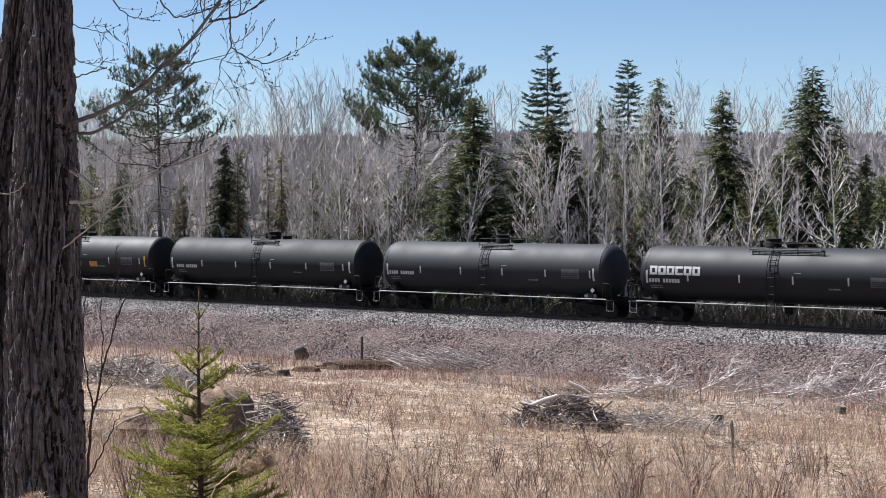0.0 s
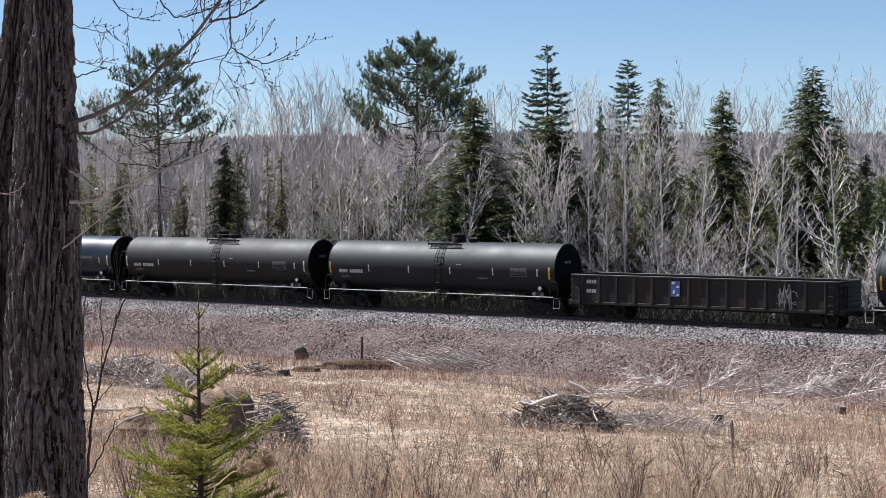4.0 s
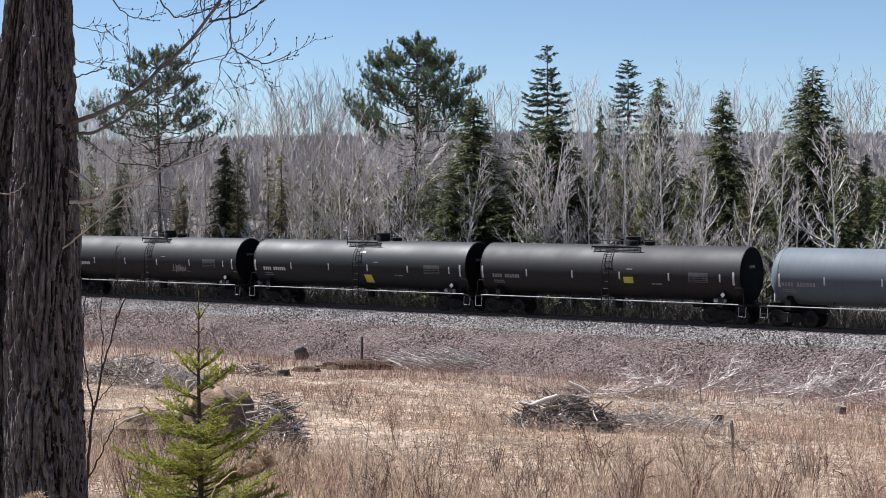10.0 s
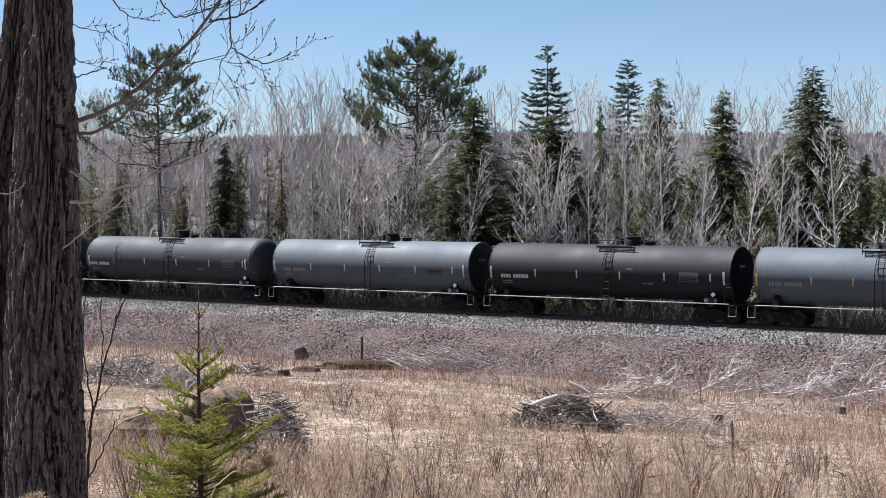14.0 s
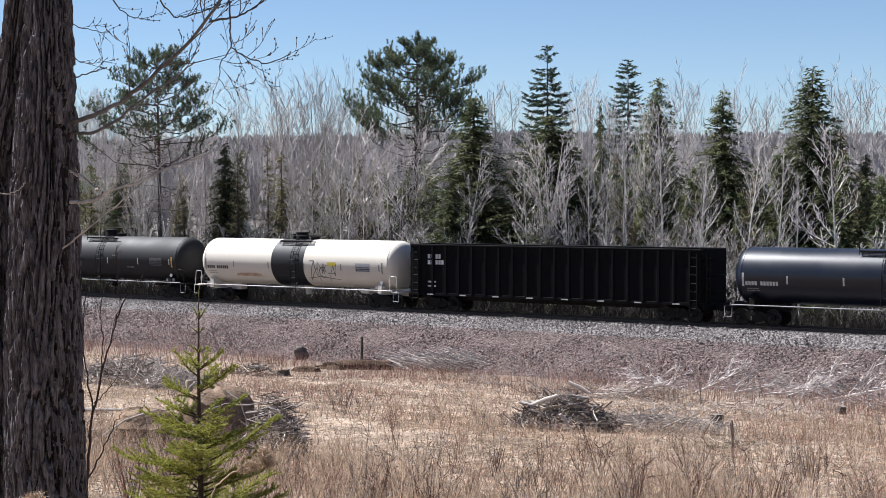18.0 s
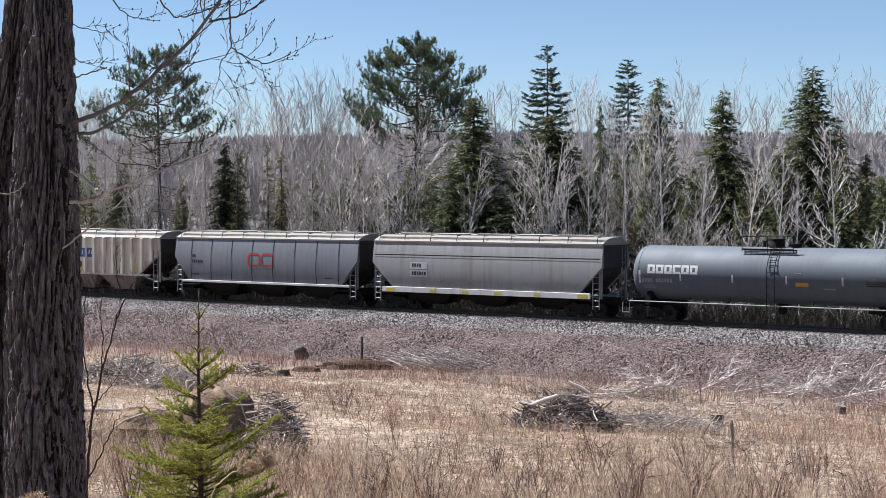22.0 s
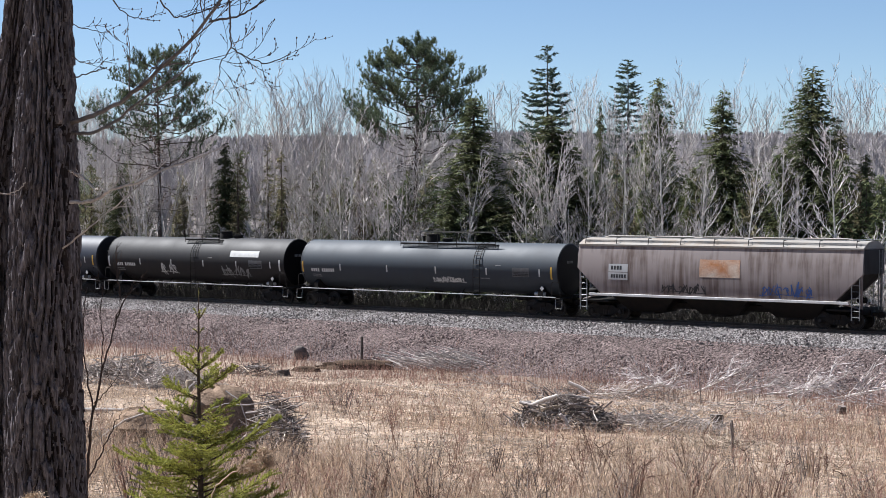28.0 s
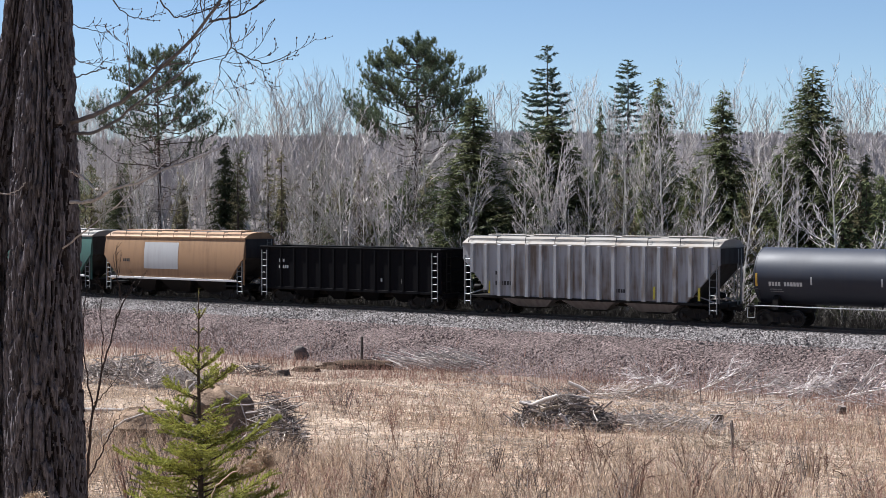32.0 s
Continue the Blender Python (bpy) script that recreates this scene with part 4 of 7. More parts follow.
for _x in (-1.2, -0.05):
    S.stroke(_g, [(_x + 0.12, 2.45), (_x + 0.83, 2.45), (_x + 0.95, 2.57), (_x + 0.95, 3.08), (_x + 0.83, 3.20), (_x + 0.12, 3.20), (_x, 3.08), (_x, 2.57), (_x + 0.12, 2.45)], 0.13)
part("company_mark", _g, RED_MARK, B, "pair of rounded red outlines")
add_car(H)
H, B, S = hopper_car(-411.75, -395.2, P_BEIGE, "weathered beige ribbed hopper car with a blue panel", "ribbed", ribs=17, roof=P_ROOF, sill=P_BEIGE, zb=1.62, zt=4.12, cut=2.0, drop=1.0, pockets=3, pocket_mat=P_PINK, marks=DULL_MARK)
for _i in range(3):
    _g = Geo()
    Skin(lambda z: 1.51, 0.004).patch(_g, -0.78 + _i * 0.942, -0.14 + _i * 0.942, 2.72, 3.36)
    part("painted_panel", _g, BLUE_MARK, B, "faded blue company panel")
    _g = Geo()
    for _k in range(2):
        Skin(lambda z: 1.51, 0.008).patch(_g, -0.70 + _i * 0.94 + _k * 0.30, -0.55 + _i * 0.94 + _k * 0.30, 2.93, 3.24, 0.3)
    part("company_mark", _g, WHITE_MARK, B)
    if _i:
        _g = Geo()
        Skin(lambda z: 1.68, 0.004).patch(_g, -0.99 + _i * 0.942 - 0.10 + 0.06, -0.99 + _i * 0.942 + 0.10 + 0.06, 2.72, 3.36)
        part("painted_panel", _g, BLUE_MARK, B, "faded blue company panel")
for _x in (-5.9, 0.4, 6.0):
    _g = Geo()
    Skin(lambda z: 1.51, 0.004).patch(_g, _x, _x + 0.16, 1.7, 2.35)
    part("reflective_tape", _g, YELLOW_CARD, B)
add_car(H)
H, B, S = hopper_car(-429.4, -413.3, P_SILVER, "silver grey cylindrical hopper car with stained lower sides", "cylinder", seams=9, roof=P_SILVER, zb=1.35, zt=4.1, ridge=4.5, cut=0.7, drop=0.4, rounded_ends=True, pockets=4, marks=WHITE_MARK,
                     panels=((-7.1, -6.1, 2.35, 2.75, DARK_MARK, "black number panel"), (-6.9, -5.4, 2.10, 2.34, DARK_MARK, "black number panel"), (2.0, 2.5, 1.65, 2.25, DARK_MARK, "small black data plate")), letters=((-6.95, 2.45, 0.2, (3,)), (-6.8, 2.15, 0.14, (6,))), tags=((3.0, 1.75, 3.6, 0.7, DULL_MARK, 43),))
add_car(H)
H, B, S = hopper_car(-447.05, -431.2, P_RED, "red brown cylindrical hopper car with white word and small flag", "cylinder", roof=P_ROOF, zb=1.35, zt=4.1, ridge=4.5, cut=0.7, drop=0.4, rounded_ends=True, pockets=4, marks=DULL_MARK, ladder_mat=P_RED, letters=((-6.4, 2.3, 0.16, (2, 6)),), tags=((-5.4, 1.7, 1.0, 0.5, DULL_MARK, 51), (-3.0, 1.6, 2.6, 0.25, DULL_MARK, 52)))
_tc = bpy.data.curves.new("word", "FONT")
_tc.body, _tc.size = "Canada", 1.42
_to = bpy.data.objects.new("word", _tc)
scene.collection.objects.link(_to)
_tm = bpy.data.meshes.new_from_object(_to.evaluated_get(bpy.context.evaluated_depsgraph_get()))
bpy.data.objects.remove(_to)
for _v in _tm.vertices:
    _x, _zz = _v.co.x * 1.02 - 2.75, 2.72 + _v.co.y
    _v.co = (_x, -S.lat(_zz) - 0.02, _zz)
_tm.materials.clear()
_tm.materials.append(WHITE_MARK)
part("white_word", _tm, None, B, "large white word Canada")
_g = Geo()
for _a, _b in ((1.42, 1.58), (2.0, 2.16)):
    S.patch(_g, _a, _b, 3.62, 3.98, lift=0.02)
S.stroke(_g, [(1.68, 3.8), (1.9, 3.8)], 0.16)
part("small_flag", _g, WHITE_MARK, B, "small white flag shape")
add_car(H)
H, B, S = hopper_car(-465.5, -448.9, P_PINK, "dusty mauve grey hopper car with rusted panel and blue scrawl", "curved", sill=P_SILL, roof=P_ROOF, zb=1.48, cut=1.5, pockets=3, panels=((-0.75, 1.6, 2.55, 3.5, RUST_MARK, "rusted orange panel"), (-6.3, -5.1, 2.72, 3.15, P_PANEL, "white letter panel"), (-6.3, -5.1, 2.28, 2.68, P_PANEL, "white number panel")),
                     letters=((-6.15, 2.83, 0.22, (4,)), (-6.15, 2.38, 0.2, (6,))), tags=((-3.0, 1.62, 2.6, 0.5, DARK_MARK, 61), (2.8, 1.62, 2.8, 0.62, BLUE_MARK, 62)))
add_car(H)
add_car(tank_car(-486.0, -466.8, P_SLATE, "long slate grey tank car with a long railed platform", "flat", ends=P_BLACK, tape_ends=YELLOW_MARK, platform=(-1.9, 5.0), tall_rail=True, dome_side=-4.2, ladder_x=4.0, tags=((0.8, 1.8, 2.2, 0.28, WHITE_MARK, 71),)))
add_car(tank_car(-503.6, -487.2, P_BROWN, "brown black tank car with white name board and scrawls", "flat", stickers=((3.4, 5.9, 2.98, 3.38, WHITE_MARK, "white torn name board"),), tags=((-3.0, 1.75, 1.5, 0.7, WHITE_MARK, 81), (2.6, 1.7, 2.4, 0.6, DULL_MARK, 82)), platform=(-1.0, 2.1), dome_side=1.6))
add_car(tank_car(-524.1, -504.5, P_SKY_BLACK, "long black tank car, sky tint in its paint, long railed platform", "flat", ends=P_BLACK, tape_ends=YELLOW_MARK, platform=(-1.6, 4.6), tall_rail=True, dome_side=-4.4, ladder_x=4.2, stickers=((5.0, 5.6, 2.3, 2.6, ORANGE_CARD, "orange card"),)))
H, B, S = hopper_car(-542.5, -525.9, P_RIBGREY, "scuffed pale grey ribbed hopper car with rusty roof edge", "ribbed", ribs=17, roof=P_ROOF, zb=1.12, zt=4.15, cut=2.0, drop=0.9, pockets=3, pocket_mat=P_SILVER, marks=DARK_MARK, letters=((-6.0, 2.35, 0.22, (2,)), (-6.0, 1.75, 0.24, (6,)), (1.8, 1.55, 0.2, (5,))))
for _x in (-6.5, 4.3, 7.0):
    _g = Geo()
    Skin(lambda z: 1.51, 0.004).patch(_g, _x, _x + 0.14, 1.25, 1.95)
    part("reflective_tape", _g, YELLOW_CARD, B)
add_car(H)
G3, G3W, G3S = gondola_car(-558.4, -544.0, P_GON, "dirty black ribbed open hopper car with steel ladder", 3.76, 1.15, 13, letters=((-5.6, 2.75, 0.2, (3,)), (-5.6, 2.35, 0.2, (5,)), (2.6, 1.7, 0.2, (1,)), (4.2, 1.6, 0.3, (1,))), slope=True)
add_car(G3)
H, B, S = hopper_car(-572.8, -559.8, P_TAN, "tan orange covered hopper car with a pale square panel", "curved", sill=P_SILL, roof=P_TAN, zb=1.45, cut=1.3, pockets=3, panels=((-2.6, 0.6, 2.05, 3.85, P_PANEL, "pale grey square panel"),), letters=((-4.6, 2.5, 0.2, (4,)),))
add_car(H)
H, B, S = hopper_car(-588.2, -574.2, P_GREEN, "sea green covered hopper car with pale sill", "curved", sill=P_SILL, roof=P_ROOF, zb=1.45, cut=1.3, pockets=3)
add_car(H)


def motions():
    """The train rolls by: each car keyed along the railway, its wheels turning while it passes the meadow."""
    def way(t):
        return V0 * t + 0.5 * ACC * t * t
    start = {car: car["s"] for car in CARS}
    for car in CARS:
        rows = []
        for i in range(33):
            t = float(i)
            p = on_line(start[car] + way(t))
            rows.append((t, pose(p.x, p.y, p.z, 0, 0, -35.0)))
        walk(car, rows)
        del car["s"]
    for car, wheels, x in SPIN:
        inside = [i for i in range(961) if -52 < start[car] + way(i / 30) < 46]
        if not inside:
            continue
        rows = [] if inside[0] == 0 else [(0.0, 0.0)]
        for i in inside:
            rows.append((i / 30, math.degrees((way(i / 30) - way(inside[0] / 30)) / 0.457)))
        if inside[-1] < 960:
            rows.append((32.0, rows[-1][1]))
        walk(wheels, [(t, pose(x, 0, 0.457, 0, a, 0)) for t, a in rows])


# ---- ground, embankment, track ----
def ground_material():
    m = surface("dry_meadow_ground", (0.292, 0.228, 0.174), 0.95, 0, 0.30, 0.35, 9.0, 0.6, 0.05, tint=(0.17, 0.1258, 0.0918), spec=0.1)
    nt = m.node_tree
    L = nt.links.new
    hsv = [n for n in nt.nodes if n.type == "HUE_SAT"][0]
    b = nt.nodes["Principled BSDF"]
    geo = nt.nodes.new("ShaderNodeNewGeometry")
    dot = nt.nodes.new("ShaderNodeVectorMath")
    dot.operation = "DOT_PRODUCT"
    dot.inputs[1].default_value = (-N.x, -N.y, 0)
    L(geo.outputs["Position"], dot.inputs[0])
    wob = nt.nodes.new("ShaderNodeTexNoise")
    wob.inputs["Scale"].default_value, wob.inputs["Detail"].default_value = 0.12, 5
    L(geo.outputs["Position"], wob.inputs["Vector"])
    ma = nt.nodes.new("ShaderNodeMath")
    ma.operation, ma.inputs[1].default_value = "MULTIPLY_ADD", 14.0
    L(wob.outputs["Fac"], ma.inputs[0])
    L(dot.outputs["Value"], ma.inputs[2])
    base = -MID.dot(N)
    def band(a, bb, colour, prev, fac_max=1.0):
        r = nt.nodes.new("ShaderNodeMapRange")
        r.inputs[1].default_value, r.inputs[2].default_value, r.inputs[4].default_value = base + 7 + a, base + 7 + bb, fac_max
        L(ma.outputs[0], r.inputs[0])
        mx = nt.nodes.new("ShaderNodeMix")
        mx.data_type = "RGBA"
        L(r.outputs[0], mx.inputs["Factor"])
        L(prev, mx.inputs["A"])
        mx.inputs["B"].default_value = (*colour, 1)
        return mx.outputs["Result"]
    mott, litter = nt.nodes.new("ShaderNodeTexNoise"), nt.nodes.new("ShaderNodeTexNoise")
    mott.inputs["Scale"].default_value, mott.inputs["Detail"].default_value = 0.9, 7
    litter.inputs["Scale"].default_value, litter.inputs["Detail"].default_value = 5.5, 6
    prod = nt.nodes.new("ShaderNodeMath")
    prod.operation = "MULTIPLY"
    for k, (nd, lo, hi) in enumerate(((mott, 0.62, 1.28), (litter, 0.5, 1.42))):
        L(geo.outputs["Position"], nd.inputs["Vector"])
        r = nt.nodes.new("ShaderNodeMapRange")
        r.inputs[1].default_value, r.inputs[2].default_value, r.inputs[3].default_value, r.inputs[4].default_value = 0.34, 0.66, lo, hi
        L(nd.outputs["Fac"], r.inputs[0])
        L(r.outputs[0], prod.inputs[k])
    worn = nt.nodes.new("ShaderNodeHueSaturation")
    L(hsv.outputs[0], worn.inputs["Color"])
    L(prod.outputs[0], worn.inputs["Value"])
    hsv = worn
    near_bank = band(19, 4, (0.125, 0.098, 0.084), hsv.outputs[0], 0.85)
    # woods behind the railway are grey brown leaf litter and far crowns
    out = band(-4, -12, (0.11, 0.095, 0.088), near_bank, 0.9)
    L(out, b.inputs["Base Color"])
    return m


GROUND = ground_material()


def gravel(name, base, cells):
    """Crushed stone: cells of uneven brightness with relief, and broad stains."""
    m = bpy.data.materials.new(name)
    m.use_nodes = True
    nt = m.node_tree
    b = nt.nodes["Principled BSDF"]
    L = nt.links.new
    co = nt.nodes.new("ShaderNodeTexCoord")
    vo = nt.nodes.new("ShaderNodeTexVoronoi")
    vo.inputs["Scale"].default_value = cells
    no = nt.nodes.new("ShaderNodeTexNoise")
    no.inputs["Scale"].default_value, no.inputs["Detail"].default_value = 0.6, 6
    L(co.outputs["Object"], vo.inputs["Vector"])
    L(co.outputs["Object"], no.inputs["Vector"])
    sx = nt.nodes.new("ShaderNodeSeparateColor")
    L(vo.outputs["Color"], sx.inputs[0])
    r1, r2 = nt.nodes.new("ShaderNodeMapRange"), nt.nodes.new("ShaderNodeMapRange")
    r1.inputs[3].default_value, r1.inputs[4].default_value = 0.40, 1.6
    r2.inputs[1].default_value, r2.inputs[2].default_value, r2.inputs[3].default_value, r2.inputs[4].default_value = 0.3, 0.7, 0.8, 1.15
    L(sx.outputs[0], r1.inputs[0])
    L(no.outputs["Fac"], r2.inputs[0])
    mu = nt.nodes.new("ShaderNodeMath")
    mu.operation = "MULTIPLY"
    L(r1.outputs[0], mu.inputs[0])
    L(r2.outputs[0], mu.inputs[1])
    hs = nt.nodes.new("ShaderNodeHueSaturation")
    hs.inputs["Color"].default_value = (*base, 1)
    L(mu.outputs[0], hs.inputs["Value"])
    L(hs.outputs[0], b.inputs["Base Color"])
    b.inputs["Roughness"].default_value, b.inputs["Specular IOR Level"].default_value = 0.95, 0.1
    bp = nt.nodes.new("ShaderNodeBump")
    bp.inputs["Strength"].default_value, bp.inputs["Distance"].default_value = 1.0, 0.09
    bp.invert = True
    L(vo.outputs["Distance"], bp.inputs["Height"])
    L(bp.outputs[0], b.inputs["Normal"])
    return m


def axis(lo, hi, fine_lo, fine_hi, step, grow=1.22):
    a = list(np.arange(fine_lo, fine_hi + step / 2, step))
    s = step
    while a[-1] < hi:
        s *= grow
        a.append(min(hi, a[-1] + s))
    s = step
    while a[0] > lo:
        s *= grow
        a.insert(0, max(lo, a[0] - s))
    return a


_ss = axis(-3600, 3600, -70, 75, 1.1, 1.16)
_ll = axis(-3600, 3600, -30, 88, 1.0, 1.13)
_g = Geo()
_v = []
for _s in _ss:
    for _l in _ll:
        _p = on_line(_s, _l)
        _v.append((_p.x, _p.y, ground_z(_p.x, _p.y)))
_n = len(_ll)
_g.add(_v, [(i * _n + j, i * _n + j + 1, (i + 1) * _n + j + 1, (i + 1) * _n + j) for i in range(len(_ss) - 1) for j in range(_n - 1)])
solid("ground", _g, GROUND, "dry tan meadow, rising woods behind the railway", kind="structure")

BALLAST = gravel("crushed_stone_ballast", (0.145, 0.133, 0.131), 11.0)
BANK = gravel("old_reddish_ballast", (0.108, 0.083, 0.078), 9.5)
STONE = surface("ballast_stones", (0.1423, 0.1304, 0.1265), 0.85, 0, 0.2, 3, 40, 0.4, 0.01, tint=(0.1028, 0.08702, 0.08307), island=0.5, spec=0.2)
_g = Geo()
_prof = [(-6.5, -1.9), (-2.4, -0.36), (-1.3, -0.30), (-1.25, -0.2), (1.25, -0.16), (1.72, -0.15), (2.25, -0.34), (3.3, -0.80)]
_prof2 = [(3.3, -0.70), (5.2, -1.78), (7.9, -2.85)]
def strip(g, prof, smin, smax, step, rough):
    n = len(prof)
    ks = np.arange(smin, smax + step, step)
    v = []
    for s in ks:
        for l, z in prof:
            k = rough * noise.noise((s * 0.35, l * 0.8, 2.0)) if -240 < s < 120 else 0
            p = on_line(s, l + k * 1.5 * (abs(l) > 2), z + k * 0.5)
            v.append(p)
    g.add(v, [(i * n + j, i * n + j + 1, (i + 1) * n + j + 1, (i + 1) * n + j) for i in range(len(ks) - 1) for j in range(n - 1)])
strip(_g, [(a, b) for i in range(len(_prof) - 1) for a, b in [_prof[i], ((_prof[i][0] + _prof[i + 1][0]) / 2, (_prof[i][1] + _prof[i + 1][1]) / 2)]] + [_prof[-1]], -700, 660, 1.0, 0.05)
track = solid("railway_track", _g, BALLAST, "grey crushed stone railway bed with steel rails", kind="structure")
_g = Geo()
strip(_g, [(3.15, -0.72), (4.2, -1.26), (5.2, -1.78), (6.5, -2.30), (8.6, -3.05)], -700, 660, 1.0, 0.06)
solid("embankment", _g, BANK, "reddish brown gravel slope below the railway bed", kind="structure")
# loose stones on the near slope
rng = random.Random(11)
_g = Geo()
_b = Geo()
OCTA = [(0, 2, 4), (2, 1, 4), (1, 3, 4), (3, 0, 4), (2, 0, 5), (1, 2, 5), (3, 1, 5), (0, 3, 5)]
for _i in range(52000):
    s = rng.uniform(-62, 48)
    k = rng.random() ** 1.1
    l = 1.5 + k * 6.0
    z = np.interp(l, [1.3, 1.72, 2.25, 3.3, 5.2, 7.9], [-0.16, -0.15, -0.34, -0.80, -1.78, -2.85])
    r = rng.uniform(0.028, 0.065) * (1 if rng.random() < 0.96 else 1.7)
    p = on_line(s, l, float(z) + r * 0.35)
    m = Euler((rng.uniform(0, 3), rng.uniform(0, 3), rng.uniform(0, 3))).to_matrix()
    q = [m @ Vector(d) * r * rng.uniform(0.7, 1.3) + p for d in ((1, 0, 0), (-1, 0, 0), (0, 0.8, 0), (0, -0.8, 0), (0, 0, 0.7), (0, 0, -0.7))]
    (_g if l + rng.gauss(0, 0.45) < 3.4 else _b).add(q, OCTA)
BANK_STONE = surface("old_bank_stones", (0.205, 0.156, 0.152), 0.9, 0, 0.2, 3, 40, 0.3, 0.01, tint=(0.125, 0.096, 0.088), island=0.55, spec=0.15)
solid("bank_stones", _b, BANK_STONE, "reddish brown loose stones on the slope", "stones", kind="stuff", flat=True)
solid("ballast_stones", _g, STONE, "loose grey crushed stones on the railway bed", "stones", kind="stuff", flat=True)
# rails and sleepers
_rail = [(-0.075, 0), (0.075, 0), (0.075, 0.02), (0.012, 0.04), (0.012, 0.13), (0.036, 0.14), (0.036, 0.172), (-0.036, 0.172), (-0.036, 0.14), (-0.012, 0.13), (-0.012, 0.04), (-0.075, 0.02)]
for y in (-0.755, 0.755):
    g = Geo()
    n = len(_rail)
    a = [on_line(-700, y + u, w - 0.172) for u, w in _rail] + [on_line(660, y + u, w - 0.172) for u, w in _rail]
    g.add(a, [(j, (j + 1) % n, n + (j + 1) % n, n + j) for j in range(n)])
    part("rail", g, STEEL, track, "worn steel rail")
WOOD_TIE = surface("creosoted_wood", (0.0476, 0.034, 0.02584), 0.85, 0, 0.3, 2, 30, 0.4, 0.01, stretch=(1, 6, 6), random_ob=0.3)
_tie = Geo().box(-0.115, 0.115, -1.3, 1.3, -0.34, -0.176, 0.01).mesh("sleeper", WOOD_TIE)
for i in range(230):
    p = on_line(-72 + i * 0.52, 0, 0.0)
    part("sleeper", _tie, None, track, at_pose=pose(p.x, p.y, 0.045, 0, 0, -35))


# ---- trees ----
BARE = surface("grey_bare_bark", (0.330, 0.300, 0.280), 0.9, 0, 0.2, 1.2, 12, 0.3, 0.01, tint=(0.2564, 0.2218, 0.1972), random_ob=0.35, spec=0.1)
PALE_BARK = surface("pale_aspen_bark", (0.48, 0.455, 0.42), 0.8, 0, 0.25, 1.5, 9, 0.3, 0.01, tint=(0.3856, 0.358, 0.3213), random_ob=0.2, spec=0.2)
TWIGS = surface("grey_brown_twigs", (0.54, 0.495, 0.475), 0.9, 0, 0.2, 0.8, 9, 0, tint=(0.36, 0.325, 0.31), random_ob=0.4, spec=0.1)
PINE_BARK = surface("red_brown_pine_bark", (0.085, 0.062, 0.052), 0.95, 0, 0.25, 2, 15, 0.4, 0.02, tint=(0.068, 0.051, 0.0408), spec=0.1)
CATKIN = surface("pale_catkins", (0.62, 0.56, 0.50), 0.9, 0, 0.2, 0.8, 9, 0, island=0.4, through_leaf=0.4, spec=0.1)
BLUE_SPRUCE = surface("blue_green_spruce_needles", (0.050, 0.075, 0.058), 0.7, 0, 0.3, 0.9, 8, 0, tint=(0.085, 0.105, 0.070), island=0.35, through_leaf=0.3, spec=0.3)
SPRUCE = surface("dark_spruce_needles", (0.052, 0.070, 0.034), 0.75, 0, 0.3, 0.9, 8, 0, tint=(0.112, 0.115, 0.050), random_ob=0.4, island=0.3, through_leaf=0.35, spec=0.25)
OLIVE_NEEDLES = surface("olive_brown_needles", (0.0986, 0.09663, 0.0493), 0.8, 0, 0.3, 0.9, 8, 0, tint=(0.1479, 0.1232, 0.07395), random_ob=0.3, island=0.4, through_leaf=0.35, spec=0.2)
PINE = surface("pine_needles", (0.052, 0.074, 0.046), 0.7, 0, 0.3, 0.6, 8, 0, tint=(0.090, 0.102, 0.050), random_ob=0.1, island=0.35, through_leaf=0.35, spec=0.3)
SAPLING = surface("bright_spruce_needles", (0.205, 0.222, 0.045), 0.65, 0, 0.25, 3.0, 40, 0, tint=(0.300, 0.285, 0.058), island=0.35, through_leaf=0.35, spec=0.3)


def sliver(g, a, b, w, rng, slot=0):
    """One thin twig or needle, a long triangle with a turn of its own."""
    d = b - a
    o = d.cross(Vector((rng.uniform(-1, 1), rng.uniform(-1, 1), rng.uniform(-1, 1))))
    o = o.normalized() * w / 2 if o.length > 1e-6 else Vector((w / 2, 0, 0))
    n = len(g.v)
    g.v += [tuple(a - o), tuple(a + o), tuple(b)]
    g.f.append((n, n + 1, n + 2))
    g.m.append(slot)


def bent(a, way, length, n, rng, wob, lift=0.0):
    pts, p, w = [a.copy()], a.copy(), way.normalized()
    for _ in range(n):
        w = (w + Vector((rng.uniform(-wob, wob), rng.uniform(-wob, wob), rng.uniform(-wob, wob) + lift))).normalized()
        p = p + w * (length / n)
        pts.append(p.copy())
    return pts


def ribbon(g, pts, w0, w1, rng, slot=0):
    """A thin bent twig: a flat tapering strip with a turn of its own."""
    d = pts[-1] - pts[0]
    o = d.cross(Vector((rng.uniform(-1, 1), rng.uniform(-1, 1), rng.uniform(-1, 1))))
    o = o.normalized() if o.length > 1e-6 else Vector((1, 0, 0))
    n, m = len(g.v), len(pts)
    for i, p in enumerate(pts[:-1]):
        q = o * (w0 + (w1 - w0) * i / (m - 1)) / 2
        g.v += [tuple(p - q), tuple(p + q)]
    g.v.append(tuple(pts[-1]))
    for i in range(m - 2):
        g.f.append((n + 2 * i, n + 2 * i + 1, n + 2 * i + 3, n + 2 * i + 2))
        g.m.append(slot)
    g.f.append((n + 2 * m - 4, n + 2 * m - 3, n + 2 * m - 2))
    g.m.append(slot)


